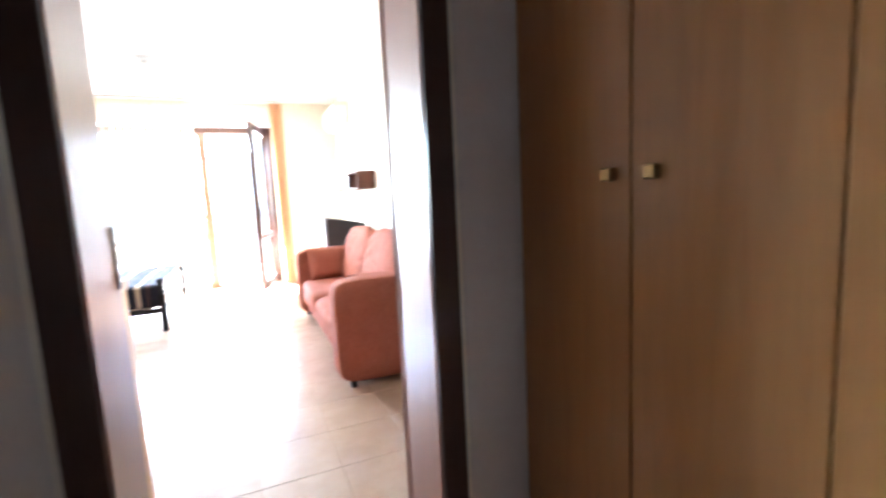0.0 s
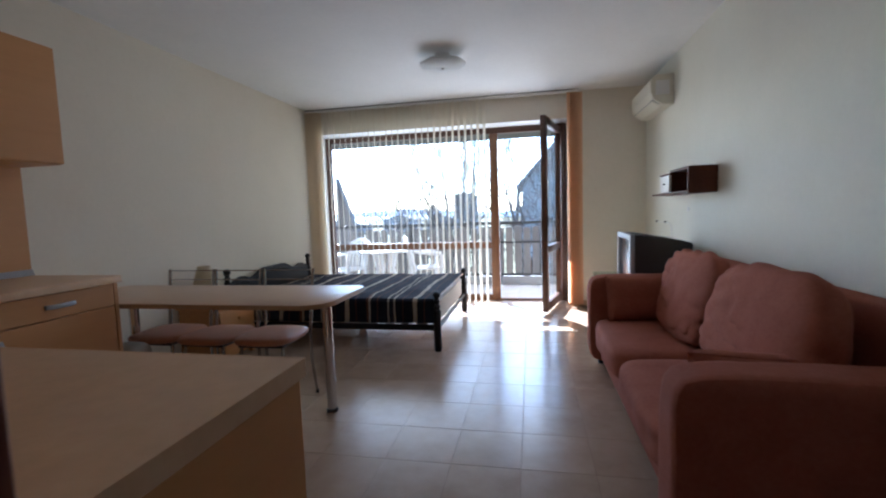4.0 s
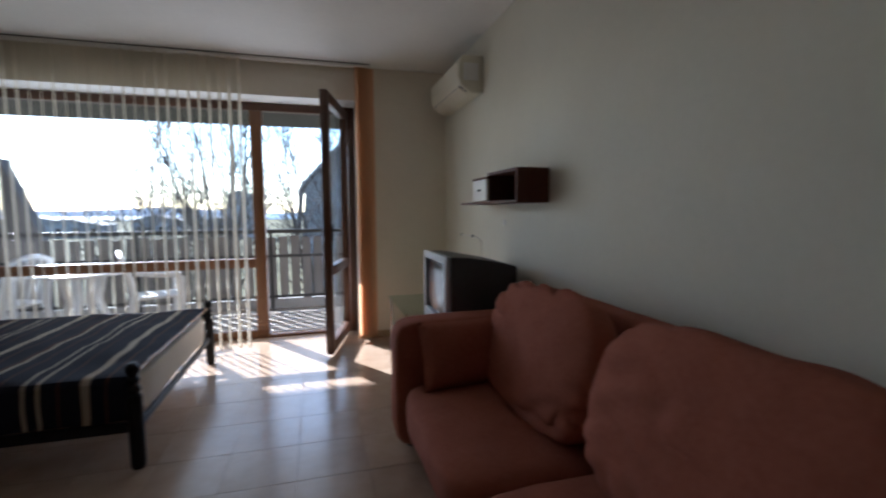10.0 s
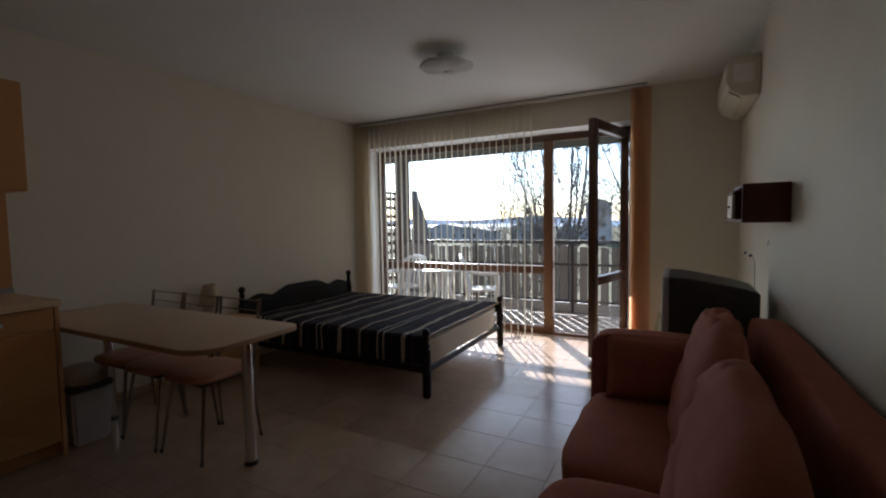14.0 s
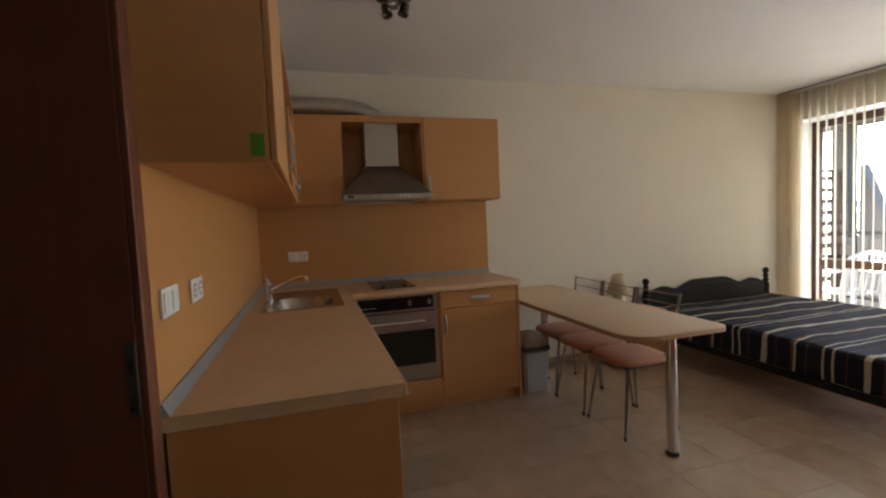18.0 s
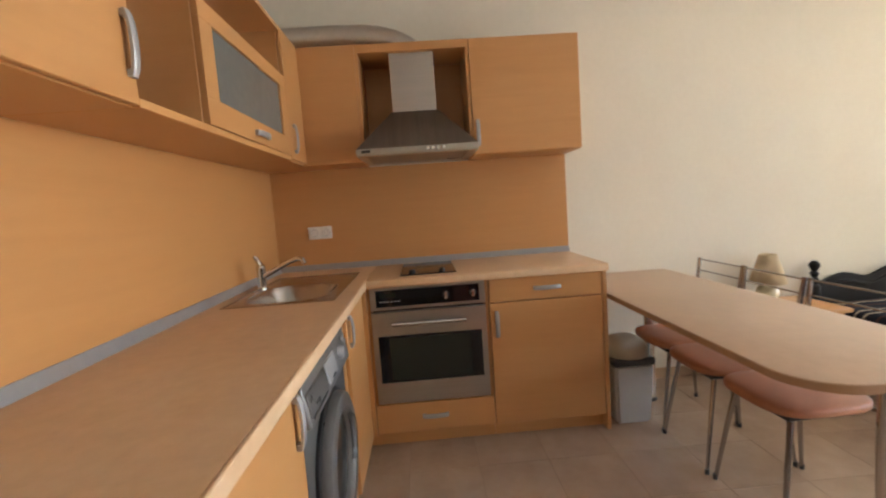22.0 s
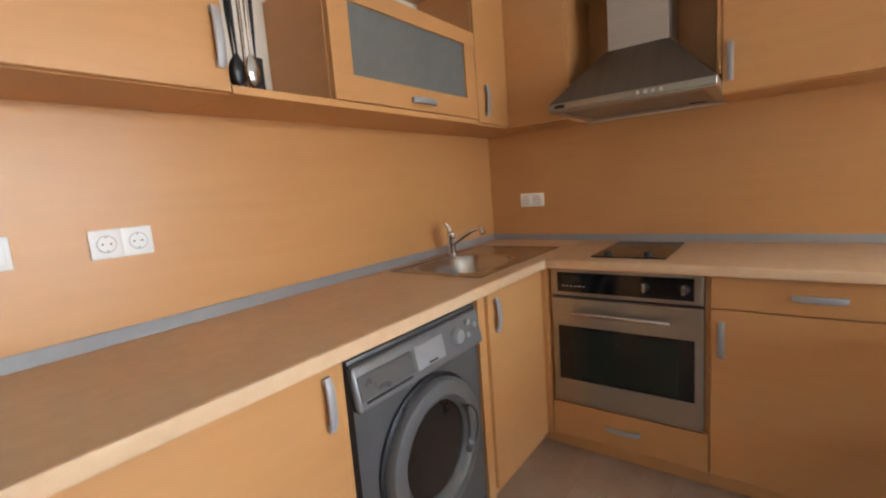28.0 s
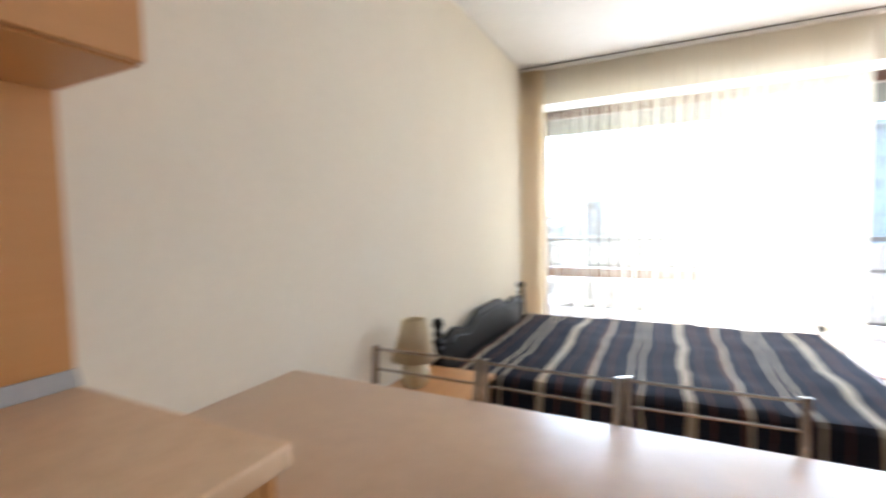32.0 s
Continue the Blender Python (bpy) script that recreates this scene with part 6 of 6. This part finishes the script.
for i in range(7):
    part("lattice_bar", boxed(0.0005, -0.37 + i * 0.12, 0.04, 0.008, -0.33 + i * 0.12, 1.86), M_WINDARK, ls)
# balcony furniture
gtb = thing("garden_table", "round white plastic garden table on the balcony", "garden table", (0.66, 6.42, -0.05))
part("tabletop", lathe(bmesh.new(), [(0.36, 0.665), (0.385, 0.672), (0.385, 0.69), (0.37, 0.697), (0, 0.70)], seg=44), M_GARDEN, gtb)
for i in range(4):
    a = radians(45 + 90 * i)
    part("leg", tube(bmesh.new(), [(0.18 * math.cos(a), 0.18 * math.sin(a), 0.67), (0.12 * math.cos(a), 0.12 * math.sin(a), 0.40), (0.28 * math.cos(a), 0.28 * math.sin(a), 0.0)], [0.045, 0.04, 0.028], 10), M_GARDEN, gtb)
gc = thing("garden_chair", "white plastic garden armchair on the balcony", "garden chair", (1.26, 6.58, -0.05), rz=112, group="balcony chairs")
part("seat", soft_box((0.44, 0.44, 0.035), 6, 8, 0, 0, Matrix.Translation((0, 0, 0.40))), M_GARDEN, gc)
for s in (-1, 1):
    part("front_leg", tube(bmesh.new(), [(s * 0.23, -0.20, 0.0), (s * 0.245, -0.21, 0.30), (s * 0.26, -0.215, 0.60), (s * 0.262, -0.16, 0.635)], [0.026, 0.03, 0.03, 0.022], 8), M_GARDEN, gc)
    part("armrest", tube(bmesh.new(), [(s * 0.262, -0.21, 0.63), (s * 0.265, 0.0, 0.645), (s * 0.235, 0.20, 0.67)], [0.03, 0.026, 0.022], 8), M_GARDEN, gc)
    part("back_leg", tube(bmesh.new(), [(s * 0.22, 0.25, 0.0), (s * 0.215, 0.20, 0.38), (s * 0.215, 0.24, 0.62), (s * 0.20, 0.30, 0.84)], [0.026, 0.03, 0.028, 0.02], 8), M_GARDEN, gc)
for i in range(6):
    u = (i - 2.5) * 0.068
    part("back_slat", tube(bmesh.new(), [(u, 0.20, 0.41), (u * 1.03, 0.235, 0.60), (u, 0.295, 0.84 - abs(u) * 0.1)], 0.017, 6), M_GARDEN, gc)
part("back_top", tube(bmesh.new(), [(-0.20, 0.298, 0.825), (-0.10, 0.305, 0.865), (0, 0.308, 0.88), (0.10, 0.305, 0.865), (0.20, 0.298, 0.825)], 0.024, 8), M_GARDEN, gc)
copy_thing(gc, pose(0.02, 6.40, -0.05, 0, 0, 250))

# ---- outside ----
M_GRASS = varied("winter_grass", [(0.3, W(0.06, 0.065, 0.03)), (0.5, W(0.12, 0.11, 0.06)), (0.75, W(0.20, 0.17, 0.11))], 0.35, rough=0.95, spec=0.05, bump_by=0.3, dist=0.1)
bm = bmesh.new()
box(bm, -2500, -2500, GZ - 1, 2500, 2500, GZ)
solid("ground", bm, M_GRASS, "dry winter grass ground below the apartment", "ground", "structure")
M_SEA = varied("blue_sea_water", [(0.3, W(0.05, 0.10, 0.16)), (0.7, W(0.08, 0.14, 0.20))], 0.05, rough=0.6, spec=0.2, bump_by=0.2, dist=0.3)
bm = bmesh.new()
box(bm, -2400, 420, GZ + 0.02, 2400, 2400, GZ + 0.6)
solid("water", bm, M_SEA, "blue sea on the horizon", "sea", "structure")
# distance haze is painted into the hills' pale blue-grey colour
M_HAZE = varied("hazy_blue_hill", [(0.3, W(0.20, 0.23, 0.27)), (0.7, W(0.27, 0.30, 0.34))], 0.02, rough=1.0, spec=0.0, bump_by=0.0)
def hill(name, az0, az1, dist, heights, label):
    """A ridge on the horizon between two bearings."""
    bm = bmesh.new()
    n = 60
    rows = []
    for i in range(n + 1):
        a = radians(az0 + (az1 - az0) * i / n)
        u = i / n * (len(heights) - 1)
        k = min(int(u), len(heights) - 2)
        h_ = heights[k] + (heights[k + 1] - heights[k]) * (u - k)
        h_ += noise.noise(Vector((i * 0.35, dist, 0))) * 0.05 * max(heights)
        d_ = Vector((math.sin(a), math.cos(a), 0))
        rows.append([bm.verts.new(d_ * dist + Vector((0, 0, GZ))), bm.verts.new(d_ * dist * 1.06 + Vector((0, 0, GZ + max(h_, 0.5)))), bm.verts.new(d_ * dist * 1.25 + Vector((0, 0, GZ)))])
    for a, b in zip(rows, rows[1:]):
        bm.faces.new((a[0], b[0], b[1], a[1]))
        bm.faces.new((a[1], b[1], b[2], a[2]))
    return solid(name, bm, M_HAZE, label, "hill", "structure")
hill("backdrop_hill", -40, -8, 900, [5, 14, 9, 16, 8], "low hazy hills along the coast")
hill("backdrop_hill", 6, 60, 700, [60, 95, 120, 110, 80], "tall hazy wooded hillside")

M_ROOF = varied("grey_roof_slates", [(0.3, W(0.135, 0.13, 0.13)), (0.7, W(0.19, 0.18, 0.18))], 3, rough=0.8, bump_by=0.4, dist=0.03)
M_STONE = varied("grey_rendered_wall", [(0.3, W(0.20, 0.20, 0.21)), (0.7, W(0.28, 0.28, 0.29))], 2, rough=0.9, bump_by=0.2)
def house(name, x, y, w, d, wall_h, roof_h, rz, label, floors=3, cols=5, flat=0.02, knee=0.0):
    """A gabled house with windows; z0 is the ground."""
    t = thing(name, label, "house", (x, y, GZ), rz)
    part("wall", boxed(-w / 2, -d / 2, 0, w / 2, d / 2, wall_h), M_STONE, t)
    bm = bmesh.new()
    e = 0.5
    pr = [(-w / 2 - e, wall_h - 0.3), (-w / 2 - e + knee * 0.1, wall_h + knee - 0.29), (-flat, wall_h + roof_h), (flat, wall_h + roof_h), (w / 2 + e - knee * 0.1, wall_h + knee - 0.3), (w / 2 + e, wall_h - 0.3), (w / 2 + e, wall_h), (w / 2 + e - knee * 0.1, wall_h + knee + 0.02), (flat, wall_h + roof_h + 0.35), (-flat, wall_h + roof_h + 0.35), (-w / 2 - e + knee * 0.1, wall_h + knee + 0.03), (-w / 2 - e, wall_h + 0.01)]
    a = [bm.verts.new((px, -d / 2 - e, pz)) for px, pz in pr]
    b = [bm.verts.new((px, d / 2 + e, pz)) for px, pz in pr]
    for i in range(12):
        j = (i + 1) % 12
        bm.faces.new((a[i], a[j], b[j], b[i]))
    for i, j, k, l in ((0, 1, 10, 11), (1, 2, 9, 10), (2, 3, 8, 9), (3, 4, 7, 8), (4, 5, 6, 7)):
        bm.faces.new((a[i], a[j], a[k], a[l])), bm.faces.new((b[j], b[i], b[l], b[k]))
    part("roof", bm, M_ROOF, t)
    bm = bmesh.new()
    ga = [bm.verts.new(p) for p in ((-w / 2, -d / 2, wall_h), (w / 2, -d / 2, wall_h), (w / 2 - knee * 0.1, -d / 2, wall_h + knee), (flat, -d / 2, wall_h + roof_h), (-flat, -d / 2, wall_h + roof_h), (-w / 2 + knee * 0.1, -d / 2, wall_h + knee))]
    bm.faces.new(ga)
    r = bmesh.ops.extrude_face_region(bm, geom=list(bm.faces))
    bmesh.ops.translate(bm, vec=(0, 0.3, 0), verts=[g_ for g_ in r["geom"] if isinstance(g_, bmesh.types.BMVert)])
    bmesh.ops.remove_doubles(bm, verts=bm.verts, dist=0.001)
    part("gable", bm, M_ROOF if knee else M_STONE, t)
    for f in range(floors):
        for c_ in range(cols):
            cx = -w / 2 + (c_ + 0.5) * w / cols
            cz = 1.0 + f * wall_h / floors
            wn_ = part("window", boxed(cx - 0.6, -d / 2 - 0.05, cz, cx + 0.6, -d / 2 + 0.02, cz + 1.4), M_WINDARK, t)
            part("pane", boxed(cx - 0.5, -d / 2 - 0.06, cz + 0.1, cx + 0.5, -d / 2 - 0.051, cz + 1.3), M_BLACKGLASS, wn_)
    return t
house("neighbour_house", 9.6, 46, 15.6, 12, 4.6, 7.75, 0, "large neighbouring house with a steep flat-topped grey slate roof", 1, 5, 4.4, 4.2)
house("neighbour_house", -15.5, 128, 6, 6, 11.0, 0.9, 0, "narrow tower-like house in the haze", 3, 2)
for i, (x, y, w_) in enumerate(((-62, 150, 16), (-44, 160, 12), (-30, 175, 14), (-82, 170, 18))):
    house("far_house", x, y, w_, 10, 3.2 + (i % 2), 1.4, 0, "low far house near the shore", 1, 4)
rf = thing("porch_roof", "dark slate roof edge of the next building close by", "roof", (-1.9, 8.75, 0))
bm = bmesh.new()
for (x0, z0), (x1, z1) in (((0.95, 1.95), (1.32, 0.95)),):
    vs = [bm.verts.new(p) for p in ((x0, -0.5, z0), (x1, -0.5, z1), (x1, -0.3, z1), (x0, -0.3, z0), (x0, -0.5, z0 - 1.4), (x1, -0.5, z1 - 0.25), (x1, -0.3, z1 - 0.25), (x0, -0.3, z0 - 1.4))]
    for q in ((0, 1, 2, 3), (7, 6, 5, 4), (0, 4, 5, 1), (1, 5, 6, 2), (2, 6, 7, 3), (3, 7, 4, 0)):
        bm.faces.new([vs[i] for i in q])
part("slope", bm, M_ROOF, rf)
part("wall", boxed(0.60, -0.48, GZ, 1.20, -0.32, 0.90), M_STONE, rf)


def bare_tree(x, y, h, seed, stems=6, lean=0.30, label="leafless grey tree in front of the balcony"):
    """A leafless tree: a short trunk, upright stems, side branches and twigs."""
    r_ = random.Random(seed)
    t = thing("tree", label, "tree", (x, y, GZ))
    trunk, twigs = bmesh.new(), bmesh.new()
    def path(p, d, length, n_, wob, up):
        pts, way = [p], d
        for k in range(n_):
            way = (way + Vector((r_.uniform(-1, 1), r_.uniform(-1, 1), 0)) * wob + Vector((0, 0, up))).normalized()
            p = p + way * length / n_
            pts.append(p)
        return pts
    def aside(way, spread):
        side = way.orthogonal().normalized()
        side.rotate(Matrix.Rotation(r_.uniform(0, 2 * math.pi), 3, way))
        return (way + side * spread).normalized()
    fork = h * 0.16
    tr = path(Vector((0, 0, 0)), Vector((0, 0, 1)), fork, 4, 0.05, 0.1)
    tube(trunk, tr, [h * 0.016, h * 0.0145, h * 0.0135, h * 0.013, h * 0.0125], 10)
    for s_ in range(stems):
        a = 2 * math.pi * s_ / stems + r_.uniform(-0.5, 0.5)
        ln = lean * r_.uniform(0.35, 1.25)
        way = Vector((math.cos(a) * ln, math.sin(a) * ln, 1)).normalized()
        sl = (h - fork) * r_.uniform(0.72, 1.0)
        pts = path(tr[-1], way, sl, 12, 0.09, 0.03)
        r0 = h * r_.uniform(0.0045, 0.0072)
        limbs = bmesh.new()
        tube(limbs, pts, [r0 * (1 - 0.82 * k / 12) for k in range(13)], 6)
        for k in range(2, 13):
            for _ in range(r_.choice((1, 2, 2))):
                bl = sl * r_.uniform(0.14, 0.30) * (1.15 - 0.55 * k / 12)
                bway = aside((pts[k] - pts[k - 1]).normalized(), r_.uniform(0.55, 1.1))
                bp = path(pts[k], bway, bl, 5, 0.16, 0.10)
                br = max(0.017, r0 * (1 - 0.8 * k / 12) * 0.5)
                tube(limbs, bp, [br * (1 - 0.62 * q / 5) for q in range(6)], 4)
                for q in range(1, 6):
                    for _t in range(r_.choice((2, 2, 3))):
                        tw = path(bp[q], aside((bp[q] - bp[q - 1]).normalized(), r_.uniform(0.5, 1.1)), bl * r_.uniform(0.22, 0.46), 3, 0.2, 0.08)
                        tube(twigs, tw, [0.013, 0.011, 0.009, 0.006], 3)
                        if r_.random() < 0.6:
                            tube(twigs, path(tw[2], aside((tw[2] - tw[1]).normalized(), 0.8), bl * 0.14, 2, 0.2, 0.05), [0.009, 0.008, 0.006], 3)
        part("stem", limbs, M_BARK, t, "upright stem with side branches")
    part("trunk", trunk, M_BARK, t)
    part("crown", twigs, M_BARK, t, "fine leafless twigs")
    return t


bare_tree(0.0, 17.0, 13.0, 3, 7, 0.30)
bare_tree(3.0, 19.5, 12.0, 8, 6, 0.34)
bare_tree(5.4, 17.5, 11.0, 21, 6, 0.34)
bare_tree(-2.6, 20.0, 8.4, 12, 6, 0.45, "low leafless bushy tree below the balcony")
bare_tree(-5.4, 26.0, 8.2, 31, 5, 0.45, "low leafless bushy tree below the balcony")

# ---- floor tiles ----
PX, PY, OX_, OY_ = 0.335, 0.3405, 2.504, 2.153
tile_mesh = {}
floor = bpy.data.objects["floor"]
def lay(parent, x0, y0, x1, y1, z, mats, px, py, ox, oy, gap=0.0024, th=0.006, name="tile"):
    i0, i1 = math.floor((x0 - ox) / px), math.ceil((x1 - ox) / px)
    j0, j1 = math.floor((y0 - oy) / py), math.ceil((y1 - oy) / py)
    for i in range(i0, i1):
        for j in range(j0, j1):
            a0, a1 = max(ox + i * px + gap / 2, x0), min(ox + (i + 1) * px - gap / 2, x1)
            b0, b1 = max(oy + j * py + gap / 2, y0), min(oy + (j + 1) * py - gap / 2, y1)
            if a1 - a0 < 0.02 or b1 - b0 < 0.02:
                continue
            key = (mats.name, round(a1 - a0, 3), round(b1 - b0, 3))
            if key not in tile_mesh:
                tile_mesh[key] = finish(name, boxed(0, 0, -th, a1 - a0, b1 - b0, 0, bevel=0.0007), mats, smooth=False)
            o = new(name, tile_mesh[key])
            o.parent = parent
            o.matrix_basis = Matrix.Translation((a0, b0, z))
lay(floor, 0, 0, XR, FY0, 0.0, M_TILE, PX, PY, OX_, OY_)
lay(floor, 1.6, -2.4, WARD_X + 0.02, 0.0, 0.0, M_TILE, PX, PY, OX_, OY_)
lay(bpy.data.objects["balcony_floor"], -0.7, 5.9, 4.4, YE - 0.02, -0.048, M_BALC, 0.3, 0.3, 0.0, 5.9)
